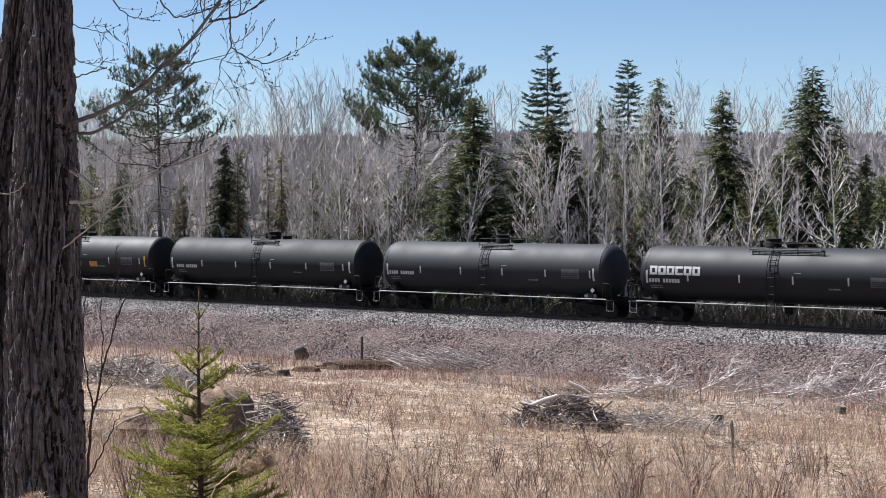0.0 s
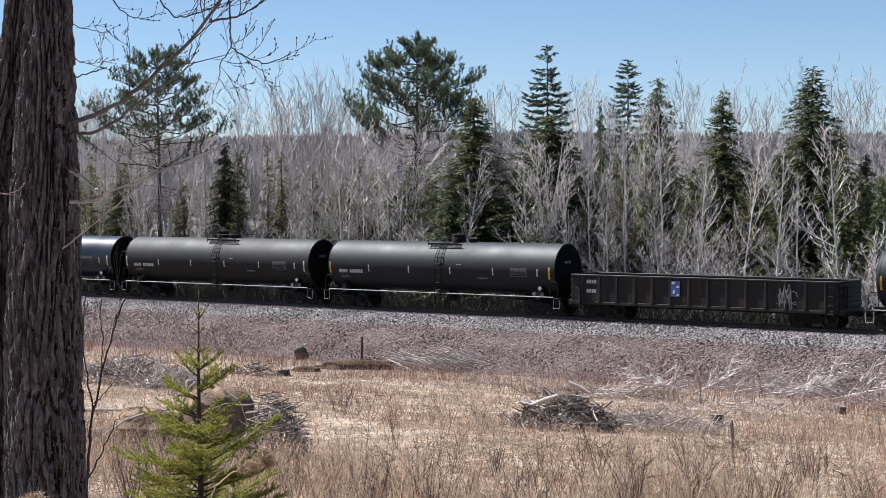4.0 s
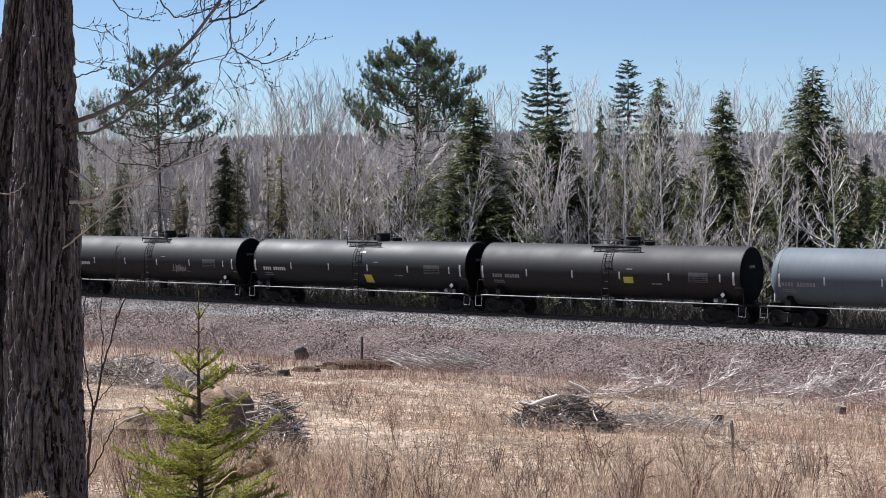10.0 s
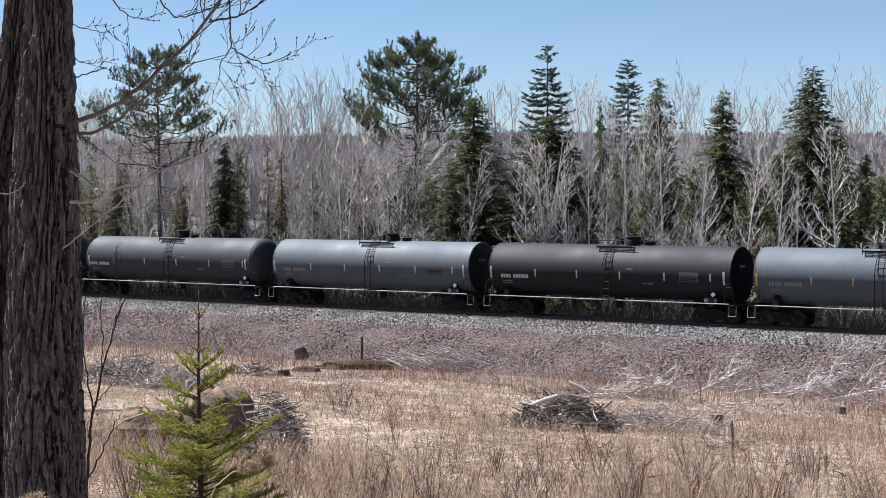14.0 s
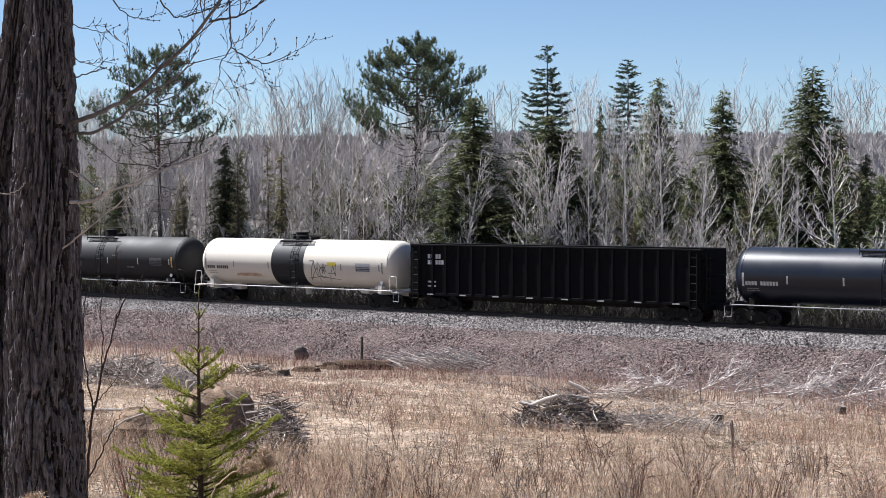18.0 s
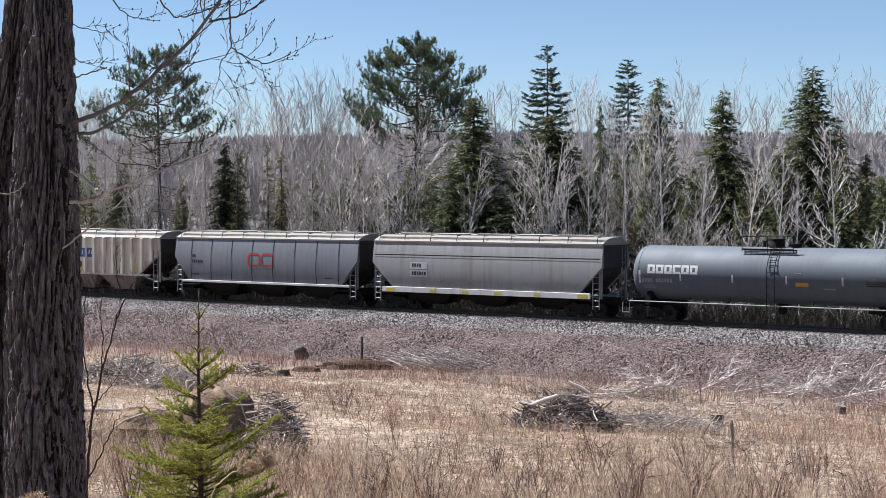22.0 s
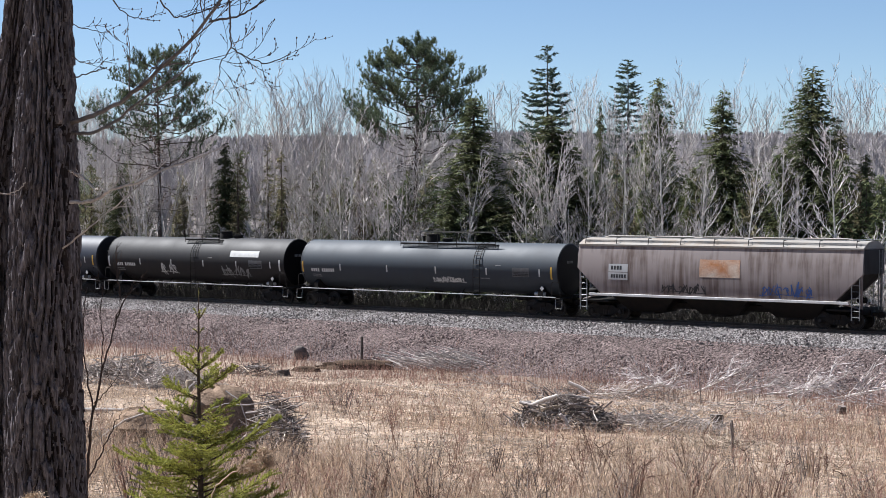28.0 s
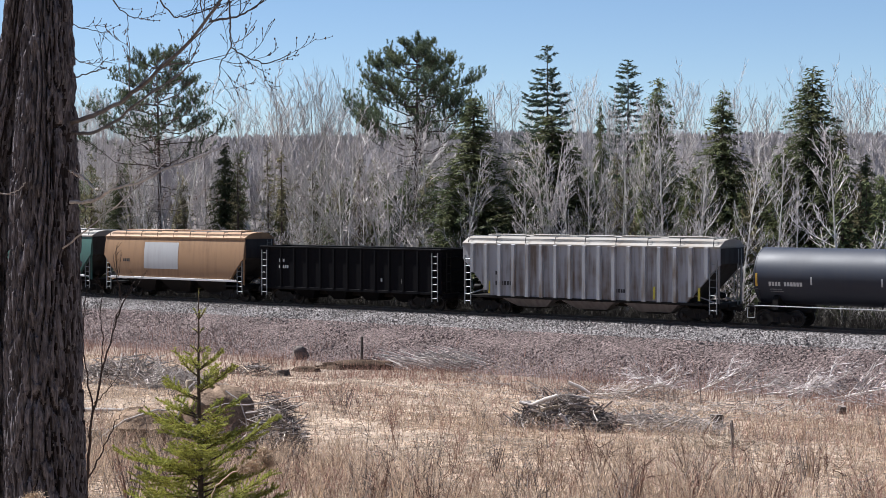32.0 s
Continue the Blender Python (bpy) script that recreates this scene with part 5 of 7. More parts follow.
def bare_tree_meshes(seed, h, spread=0.22, base=0.3, limbs=26, dense=1.0, r0=None, bark=None, upright=0.9, fine=0.021, buds=0.0, forks=1):
    """Trunk and leafless crown of a broadleaf tree: rising limbs that bend upwards, side branches, fine twigs, buds."""
    rng = random.Random(seed)
    r0 = r0 or 0.006 * h + 0.03
    trunk, crown = Geo(), Geo()
    stems = []
    for k in range(forks):
        lean = 0.05 if forks == 1 else 0.20
        hk = h * 0.95 * (1 if k == 0 else rng.uniform(0.72, 0.95))
        a = rng.uniform(0, 6.283) if forks == 1 else 6.283 * k / forks
        tp = bent(Vector((0, 0, -0.2)), Vector((math.cos(a) * lean, math.sin(a) * lean, 1)), hk, 9, rng, 0.045, 0.05)
        rk = r0 * (1 if k == 0 else 0.75)
        trunk.tube(tp, [rk * (1 - 0.90 * i / 9) + 0.009 for i in range(10)], 6)
        stems.append((tp, rk))
    def along(tp, t):
        k = min(8.999, t * 9)
        i = int(k)
        return tp[i].lerp(tp[i + 1], k - i)
    for k in range(limbs):
        tp, rk = stems[k % forks]
        t = base + (0.98 - base) * (k + rng.random()) / limbs
        a = along(tp, t)
        ang = rng.uniform(0, 2 * math.pi)
        el = rng.uniform(0.45, 1.0) * upright
        u = (t - base) / (1 - base)
        ln = h * spread * float(np.interp(u, [0, 0.2, 0.45, 0.75, 1.0], [0.75, 1.15, 1.2, 0.8, 0.35])) * rng.uniform(0.7, 1.25)
        way = Vector((math.cos(ang) * math.cos(el), math.sin(ang) * math.cos(el), math.sin(el)))
        lp = bent(a, way, ln, 5, rng, 0.12, 0.13)
        rr = max(0.0125, rk * (1 - 0.8 * t) * 0.40)
        crown.tube(lp, [rr, rr * 0.85, rr * 0.7, rr * 0.55, rr * 0.4, 0.007], 3, cap=False, slot=2)
        nb = max(4, int((4 + ln * 3.2) * dense))
        for j in range(nb):
            tt = 0.12 + 0.87 * (j + rng.random()) / nb
            i = min(4, int(tt * 5))
            b = lp[i].lerp(lp[i + 1], tt * 5 - i)
            d = (lp[i + 1] - lp[i]).normalized()
            w2 = (d + Vector((rng.uniform(-1, 1), rng.uniform(-1, 1), rng.uniform(-0.25, 0.75))) * 0.85).normalized()
            l2 = ln * rng.uniform(0.18, 0.45) * (1.2 - 0.5 * tt) + 0.12
            sp = bent(b, w2, l2, 3, rng, 0.22, 0.14)
            ribbon(crown, sp, fine * 1.5, fine * 0.8, rng)
            for _ in range(int(rng.uniform(2.2, 5.2) * dense)):
                v = rng.uniform(0.15, 1.0)
                i3 = min(2, int(v * 3))
                q = sp[i3].lerp(sp[i3 + 1], v * 3 - i3)
                w3 = ((sp[i3 + 1] - sp[i3]).normalized() + Vector((rng.uniform(-1, 1), rng.uniform(-1, 1), rng.uniform(-.35, .8)))).normalized()
                tw = bent(q, w3, rng.uniform(0.2, 0.62) * (h / 16) ** 0.5, 2, rng, 0.3, 0.12)
                ribbon(crown, tw, fine, fine * 0.7, rng)
                if rng.random() < buds:
                    for c in (tw[1], tw[2]):
                        e = Vector((rng.gauss(0, 1), rng.gauss(0, 1), rng.gauss(-0.4, 0.8))).normalized()
                        sliver(crown, c, c + e * rng.uniform(0.05, 0.11), 0.045, rng, 1)
    return trunk.mesh("trunk", bark or BARE), crown.mesh("crown", [TWIGS, CATKIN, bark or BARE], flat=True)


def layered_spruce_meshes(seed, h, width, bare=0.35, gap=0.12, space=0.44):
    """An open old spruce: separate tiers of level boughs with upturned tips, sky between them."""
    rng = random.Random(seed)
    trunk, crown = Geo(), Geo()
    trunk.tube([(0, 0, -0.2), (0.05, 0, h * 0.5), (0, 0, h * 0.985)], [0.011 * h, 0.007 * h, 0.012], 7)
    z = h - 0.12
    while z > h * bare:
        u = (h - z) / (h * (1 - bare))
        rad = width / 2 * min(1.0, 0.10 + 1.55 * u ** 0.85) if u < 0.55 else width / 2
        n = 4 + int(2.5 * min(1, u * 3))
        a0 = rng.uniform(0, 6.283)
        for j in range(n):
            if rng.random() < gap:
                continue
            a = a0 + 6.283 * (j + rng.uniform(-0.28, 0.28)) / n
            ln = rad * rng.uniform(0.62, 1.12) + 0.12
            out = Vector((math.cos(a), math.sin(a), 0))
            side = Vector((-math.sin(a), math.cos(a), 0))
            zz = z + rng.uniform(-0.14, 0.14)
            sag = -0.16 * ln if u > 0.12 else 0.25 * ln
            pts = [Vector((0, 0, zz)) + out * ln * q + Vector((0, 0, sag * math.sin(2.4 * q) + 0.15 * ln * q ** 3)) for q in (0, 0.25, 0.5, 0.75, 1.0)]
            ribbon(crown, pts, 0.06, 0.02, rng, 1)
            m = max(3, int(ln / 0.10))
            for i in range(m):
                v = 0.18 + 0.82 * (i + rng.random()) / m
                i4 = min(3, int(v * 4))
                c = pts[i4].lerp(pts[i4 + 1], v * 4 - i4)
                s = (0.13 + 0.14 * math.sin(3.0 * min(1, v * 0.95))) * rng.uniform(0.7, 1.25) * min(1.0, 0.5 + ln * 0.5)
                for q in (-1, -0.5, 0.5, 1, 0):
                    wv = (out * rng.uniform(0.2, 0.9) + side * q * rng.uniform(0.5, 1.1) + Vector((0, 0, rng.uniform(-0.55, 0.4)))).normalized()
                    c2 = c + Vector((rng.uniform(-1, 1), rng.uniform(-1, 1), rng.uniform(-0.6, 0.5))) * s * 0.35
                    sliver(crown, c2, c2 + wv * s * 1.2, s * rng.uniform(0.3, 0.5), rng, 0)
        z -= space * rng.uniform(0.75, 1.2) * (0.75 + 0.5 * min(1, u * 2))
    for _ in range(26):
        c = Vector((0, 0, h - rng.random() * 0.5))
        sliver(crown, c, c + Vector((rng.gauss(0, 0.5), rng.gauss(0, 0.5), 0.9)) * 0.22, 0.07, rng, 0)
    return trunk.mesh("trunk", PINE_BARK), crown.mesh("crown", [BLUE_SPRUCE, PINE_BARK], flat=True)


def pine_meshes(seed, h, width, base=0.42, limbs=34, full=1.0):
    """A tall red pine: bare lower trunk, a broad domed crown of forking boughs that carry upright brushes of needles."""
    rng = random.Random(seed)
    trunk, crown = Geo(), Geo()
    tp = bent(Vector((0, 0, -0.2)), Vector((0, 0, 1)), h * 0.93, 7, rng, 0.03, 0.05)
    trunk.tube(tp, [0.25 - 0.030 * i for i in range(8)], 8)
    def brush(c, size):
        up = Vector((rng.gauss(0, 0.28), rng.gauss(0, 0.28), 1)).normalized()
        for _ in range(18):
            b = c + up * size * rng.uniform(-0.15, 0.75)
            d = (Vector((rng.gauss(0, 1), rng.gauss(0, 1), rng.gauss(0, 0.5))).normalized() * 0.75 + up * 0.75).normalized()
            sliver(crown, b, b + d * size * rng.uniform(0.38, 0.62), 0.055, rng, 0)
    for k in range(limbs):
        u = ((k + rng.random()) / limbs) ** 0.85
        zt = h * (base + (0.985 - base) * u)
        rad = width / 2 * float(np.interp(u, [0, 0.15, 0.35, 0.55, 0.75, 0.9, 1.0], [0.85, 1.0, 0.98, 0.86, 0.66, 0.42, 0.08])) * rng.uniform(0.72, 1.08)
        ang = k * 2.39996 + rng.uniform(-0.5, 0.5)
        drop = rad * rng.uniform(0.10, 0.35)
        a = tp[0].lerp(tp[-1], min(0.98, max(0.2, (zt - drop) / (h * 0.93))))
        end = Vector((a.x + math.cos(ang) * rad, a.y + math.sin(ang) * rad, zt + rng.uniform(-0.3, 0.3)))
        pts = [a]
        for i in range(1, 6):
            q = i / 5
            p = a.lerp(end, q) + Vector((rng.uniform(-1, 1), rng.uniform(-1, 1), rng.uniform(-1, 1))) * 0.05 * rad
            p.z -= 0.10 * rad * math.sin(math.pi * q)
            pts.append(p)
        trunk.tube(pts, [0.07, 0.058, 0.046, 0.036, 0.026, 0.012], 4, cap=False)
        share = full * (0.25 if u < 0.10 else 0.6 if u < 0.22 else 1.0)
        for j in range(int((5 + rad * 2.5) * share + 1)):
            q = rng.triangular(0.30, 1.0, 0.85)
            i = min(4, int(q * 5))
            s = pts[i].lerp(pts[i + 1], q * 5 - i)
            sd = Vector((math.cos(ang + rng.choice((-1, 1)) * rng.uniform(0.2, 1.2)), math.sin(ang + rng.choice((-1, 1)) * rng.uniform(0.2, 1.2)), rng.uniform(0.0, 0.65)))
            sub = bent(s, sd, rad * rng.uniform(0.14, 0.30) + 0.2, 3, rng, 0.15, 0.12)
            trunk.tube(sub, [0.02, 0.015, 0.011, 0.006], 3, cap=False)
            for c in (sub[1], sub[2], sub[3], sub[3] + Vector((rng.gauss(0, 0.25), rng.gauss(0, 0.25), 0.1))):
                brush(c, rng.uniform(0.34, 0.58))
        if share >= 0.6:
            brush(end, 0.55)
    for k in range(46):
        a = tp[0].lerp(tp[-1], rng.uniform(base - 0.24, base + 0.16))
        ang = rng.uniform(0, 6.283)
        lp = bent(a, Vector((math.cos(ang), math.sin(ang), rng.uniform(-0.3, 0.2))), width * rng.uniform(0.16, 0.42), 4, rng, 0.2)
        trunk.tube(lp, [0.032, 0.025, 0.018, 0.012, 0.005], 3, cap=False)
        for j in range(8):
            c = lp[rng.randrange(1, 4)].lerp(lp[4], rng.random())
            ribbon(crown, bent(c, Vector((rng.uniform(-1, 1), rng.uniform(-1, 1), rng.uniform(-0.7, 0.5))), 0.8, 2, rng, 0.3), 0.03, 0.02, rng, 2)
    return trunk.mesh("trunk", PINE_BARK), crown.mesh("crown", [PINE, PINE_BARK, TWIGS], flat=True)


def conifer_meshes(seed, h, width, base=0.05, rows=26, per=8, gap=0.12, mat=None, droop=0.25, step=0.16, clump=0.30, power=0.85):
    """Trunk and needle crown of a spruce or fir."""
    rng = random.Random(seed)
    trunk, crown = Geo(), Geo()
    trunk.tube([(0, 0, -0.2), (0.02 * h * rng.uniform(-.3, .3), 0, h * 0.5), (0, 0, h * 0.985)], [0.012 * h, 0.007 * h, 0.008], 7)
    for k in range(rows):
        t = base + (0.985 - base) * (k + rng.uniform(-.3, .3)) / rows
        t = min(0.99, max(base, t))
        z = h * t
        rad = width / 2 * (1 - (t - base) / (1 - base)) ** power
        n = max(3, int(per * (0.55 + 0.6 * rad / (width / 2))))
        for j in range(n):
            if rng.random() < gap:
                continue
            a = 2 * math.pi * (j + rng.random()) / n
            z = h * min(0.99, max(base * 0.6, t + rng.gauss(0, 0.8) / rows))
            ln = rad * rng.triangular(0.35, 1.35, 0.85) + 0.10
            out = Vector((math.cos(a), math.sin(a), 0))
            side = Vector((-math.sin(a), math.cos(a), 0))
            end = Vector((0, 0, z)) + out * ln + Vector((0, 0, -droop * ln + rng.uniform(-.32, .34) * ln))
            start = Vector((0, 0, z + 0.06 * ln))
            sliver(crown, start, end, 0.05, rng, 1)
            m = max(2, int(ln / step))
            for i in range(m):
                u = (i + rng.uniform(0.3, 1.0)) / m
                c = start.lerp(end, u) + Vector((0, 0, 0.05 * ln * math.sin(3.14 * u)))
                s = clump * (1.1 - 0.55 * u) * rng.uniform(0.7, 1.3)
                for q in (-1, 1, 0, 0):
                    wv = (out * rng.uniform(0.1, 1.0) + side * q * rng.uniform(0.4, 1.1) + Vector((0, 0, rng.uniform(-1.0, 0.45)))).normalized()
                    c2 = c + Vector((rng.uniform(-1, 1), rng.uniform(-1, 1), rng.uniform(-1, 1))) * s * 0.5
                    sliver(crown, c2, c2 + wv * s * 1.15, s * rng.uniform(0.3, 0.5), rng, 0)
    return trunk.mesh("trunk", PINE_BARK), crown.mesh("crown", [mat or SPRUCE, PINE_BARK], flat=True)


def tree(name, label, meshes, x, y, turn=0, size=1.0, group="", lean=(0, 0), wide=1.0, sink=0.0):
    p = at(x, y)
    t = thing(name, label, "tree", Matrix.LocRotScale((p.x, p.y, p.z - sink), Euler((lean[0], lean[1], turn)), (size * wide, size * wide, size)), group)
    part("trunk", meshes[0], None, t)
    part("crown", meshes[1], None, t)
    return t


BARES = [bare_tree_meshes(100 + i, 16.0, 0.155 + 0.02 * (i % 3), 0.30 + 0.05 * (i % 4), 24 + 2 * (i % 4), 0.72, r0=0.095, bark=PALE_BARK if i % 5 < 3 else BARE, upright=1.0, buds=0.7 if i % 3 == 1 else 0.08, forks=2 if i % 4 == 2 else 1) for i in range(10)]
ROUND = [bare_tree_meshes(240 + i, 16.0, 0.24, 0.34, 34, 0.85, r0=0.075, bark=BARE, upright=1.05, fine=0.022, buds=0.1, forks=3) for i in range(3)]
BUSHY = [bare_tree_meshes(200 + i, 8.0, 0.34, 0.10, 22, 0.9, upright=0.72, fine=0.024, r0=0.05, bark=BARE, buds=0.6 if i % 2 else 0.05, forks=2) for i in range(5)]
SPRUCES = [conifer_meshes(300 + i, 12.0, 4.9 + 0.6 * (i % 2), 0.02, 46, 16, 0.10, droop=0.30, clump=0.20, step=0.115, power=0.8) for i in range(4)]
OPEN_SPRUCE = [layered_spruce_meshes(320 + i, 20.0, 5.8) for i in range(2)]
PINES = [pine_meshes(340, 20.7, 10.6, 0.60, 50), pine_meshes(341, 20.9, 11.4, 0.58, 44, 0.6)]

# marked trees: (slope of the sight line, depth, height)
tree("pine_tree", "tall pine with a broad green crown behind the railway", PINES[0], -0.0179 * 121, 121, 0.4, 0.99)
tree("pine_tree", "tall pine with an open thin crown", PINES[1], -0.175 * 128, 128, 2.1, 1.0)
tree("spruce_tree", "tall open spruce with a narrow top", OPEN_SPRUCE[0], 0.0646 * 122, 122, 0, 0.985)
tree("spruce_tree", "tall open spruce half hidden by bare trees", OPEN_SPRUCE[1], 0.1146 * 126, 126, 1, 0.935)
for sl, dep, top_, wd in ((0.019, 113, 0.0656, 1.5), (0.0675, 110, 0.0545, 1.9), (0.1326, 112, 0.0775, 0.95), (0.1733, 107, 0.0698, 1.1), (0.2288, 104, 0.0840, 1.2), (0.2445, 111, 0.0520, 0.7),
                          (-0.135, 126, 0.0380, 0.8), (-0.073, 150, 0.0510, 0.45), (0.0975, 118, 0.0640, 0.4), (0.212, 103, 0.034, 0.9), (0.006, 112, 0.010, 1.0), (0.155, 108, 0.022, 0.9), (0.090, 108, 0.012, 1.0), (-0.060, 122, 0.016, 0.8),
                          (-0.200, 138, 0.022, 0.9), (0.262, 103, 0.030, 0.9), (-0.100, 126, 0.012, 0.8), (0.112, 110, 0.020, 1.0), (0.190, 105, 0.012, 1.0), (0.046, 111, 0.022, 0.9), (0.079, 109, 0.030, 1.0), (-0.030, 118, 0.012, 0.8)):
    hh = 6.55 + top_ * dep - ground_z(sl * dep, dep)
    i = int(abs(sl) * 1000 + hh) % 4
    tree("spruce_tree", "dark green spruce at the edge of bare woods", SPRUCES[i], sl * dep, dep, sl * 50, hh / 12.0, wide=wd * 1.3, group="spruces along the railway")
rng = random.Random(15)
OLIVE = [conifer_meshes(360 + i, 9.0, 3.0, 0.08, 26, 7, 0.35, droop=0.18, clump=0.22, step=0.12, mat=OLIVE_NEEDLES) for i in range(3)]
made = 0
while made < 60:
    l = -12 - 30 * rng.random() ** 1.5
    s = rng.uniform(-80, 60)
    p = on_line(s, l)
    if not (-0.25 < p.x / p.y < 0.28) or noise.noise((s * 0.06, 3.0, 1.0)) + rng.uniform(-.4, .4) < 0:
        continue
    made += 1
    tree("fir_tree", "thin olive brown fir among bare trees", OLIVE[rng.randrange(3)], p.x, p.y, rng.uniform(0, 6.28), rng.uniform(0.6, 1.45), group="firs among the bare woods", wide=rng.uniform(0.8, 1.2))
# broad bare crowns that stand against the sky
for sl, dep, top_, wd in ((-0.092, 132, 0.088, 1.0), (-0.072, 135, 0.092, 0.55), (-0.055, 118, 0.058, 1.1), (-0.03, 114, 0.060, 1.2), (0.095, 116, 0.080, 0.75), (0.163, 118, 0.084, 0.7), (0.205, 112, 0.086, 0.65), (0.252, 108, 0.088, 0.75), (-0.215, 140, 0.066, 0.8), (0.035, 118, 0.062, 0.8), (-0.108, 130, 0.072, 0.8), (-0.082, 128, 0.080, 0.9), (0.138, 116, 0.074, 0.8), (0.185, 112, 0.082, 0.7), (0.228, 112, 0.080, 0.7), (0.012, 120, 0.058, 0.9), (-0.15, 134, 0.050, 1.0), (0.268, 106, 0.084, 0.8)):
    x, y = sl * dep, dep
    tree("bare_tree", "broad leafless tree with a rounded crown", ROUND[int(dep) % 3], x, y, sl * 90, (6.55 + top_ * dep - ground_z(x, y)) / 16.0, wide=wd, group="bare woods behind the railway")
# bare woods
rng = random.Random(5)
made = 0
while made < 140:
    l = -11 - 60 * rng.random() ** 1.3
    s = rng.uniform(-95, 66)
    p = on_line(s, l)
    if not (-0.27 < p.x / p.y < 0.29):
        continue
    made += 1
    top = rng.uniform(0.058, 0.086) if rng.random() < 0.42 else rng.uniform(-0.012, 0.040)
    hh = min(21, max(6.0, 6.55 + top * p.y - ground_z(p.x, p.y)))
    tree("bare_tree", "leafless grey birch or aspen in the woods", BARES[rng.randrange(10)], p.x, p.y, rng.uniform(0, 6.28), hh / 16.0, lean=(rng.uniform(-.04, .04), rng.uniform(-.04, .04)), wide=rng.uniform(0.75, 1.05), group="bare woods behind the railway")
made = 0
while made < 150:
    l = -10.0 - 12 * rng.random()
    s = rng.uniform(-90, 62)
    p = on_line(s, l)
    if not (-0.27 < p.x / p.y < 0.29):
        continue
    made += 1
    tree("bare_bush", "leafless grey brown bush at the wood's edge", BUSHY[rng.randrange(5)], p.x, p.y, rng.uniform(0, 6.28), rng.uniform(0.35, 0.95), group="bushes at the wood's edge", wide=1.15)
made = 0
while made < 85:
    y = 165 + 200 * rng.random()
    x = rng.uniform(-0.25, 0.285) * y
    if line_of(x, y)[1] > -55:
        continue
    made += 1
    tree("bare_tree", "small distant leafless tree in the grey woods", BARES[rng.randrange(10)], x, y, rng.uniform(0, 6.28), rng.uniform(0.55, 0.95), group="bare woods behind the railway", wide=1.25)
SLIM = [bare_tree_meshes(700 + i, 11.0, 0.16, 0.22, 24, 0.9, r0=0.065, bark=PALE_BARK, upright=0.95, fine=0.02) for i in range(3)]
made = 0
while made < 34:
    s = rng.uniform(-74, 56)
    p = on_line(s, -9.6 - 2.6 * rng.random())
    if not (-0.235 < p.x / p.y < 0.28):
        continue
    made += 1
    tree("young_aspen", "slender pale leafless aspen before the spruces", SLIM[rng.randrange(3)], p.x, p.y, rng.uniform(0, 6.28), rng.uniform(0.6, 1.25), group="aspens at the wood's edge", lean=(rng.uniform(-.06, .06), rng.uniform(-.06, .06)))


def grove(name, label, items):
    """One joined thicket of trees that stand too deep to be told apart."""
    vs, fs, ms, mats = [], [], [], []
    off = 0
    for me, m in items:
        co = np.empty(len(me.vertices) * 3)
        me.vertices.foreach_get("co", co)
        co = co.reshape(-1, 3) @ np.array(m.to_3x3()).T + np.array(m.translation)
        vs += co.tolist()
        slots = []
        for q in me.materials:
            if q not in mats:
                mats.append(q)
            slots.append(mats.index(q))
        for p in me.polygons:
            fs.append([k + off for k in p.vertices])
            ms.append(slots[p.material_index])
        off += len(me.vertices)
    me = bpy.data.meshes.new(name)
    me.from_pydata(vs, [], fs)
    for q in mats:
        me.materials.append(q)
    me.polygons.foreach_set("material_index", ms)
    ob = new(name, me)
    tagged(ob, label, "woods", kind="stuff")
    return ob


rng = random.Random(77)
DIM = [conifer_meshes(380 + i, 9.0, 3.4, 0.04, 24, 7, 0.2, droop=0.3, clump=0.42, step=0.24, mat=OLIVE_NEEDLES if i % 2 else SPRUCE) for i in range(4)]
_items = []
while len(_items) < 2 * 250:
    l = -14 - 30 * rng.random()
    s = rng.uniform(-95, 64)
    p = on_line(s, l)
    if not (-0.26 < p.x / p.y < 0.285) or noise.noise((s * 0.05, 5.0, 1.0)) + rng.uniform(-.5, .5) + 0.004 * s < -0.16:
        continue
    if -0.19 < p.x / p.y < -0.085 and rng.random() < 0.75:
        continue
    hh = max(4.0, 6.55 + rng.triangular(-0.02, 0.034, 0.018) * p.y - ground_z(p.x, p.y))
    m = Matrix.LocRotScale((p.x, p.y, ground_z(p.x, p.y)), Euler((0, 0, rng.uniform(0, 6.28))), Vector((1, 1, 1)) * hh / 9.0)
    q = DIM[rng.randrange(4)]
    _items += [(q[0], m), (q[1], m)]
grove("conifer_thicket", "dim green conifers deep among bare trees", _items)
_items = []
FINE = [bare_tree_meshes(720 + i, 16.0, 0.15 + 0.02 * i, 0.24, 26, 0.7, bark=PALE_BARK, r0=0.095, upright=1.0, fine=0.024) for i in range(4)]
while len(_items) < 2 * 60:
    l = -12 - 42 * rng.random()
    s = rng.uniform(-95, 66)
    p = on_line(s, l)
    if not (-0.26 < p.x / p.y < 0.285):
        continue
    hh = min(19, max(7, 6.55 + rng.triangular(0.0, 0.082, 0.03) * p.y - ground_z(p.x, p.y)))
    m = Matrix.LocRotScale((p.x, p.y, ground_z(p.x, p.y)), Euler((rng.uniform(-.04, .04), rng.uniform(-.04, .04), rng.uniform(0, 6.28))), Vector((1, 1, 1)) * hh / 16.0)
    q = FINE[rng.randrange(4)]
    _items += [(q[0], m), (q[1], m)]
grove("bare_thicket", "pale leafless trunks and twigs crowding the woods", _items)
# Unseen conifers behind the camera, added to darken reflections and bounce light.
_items = []
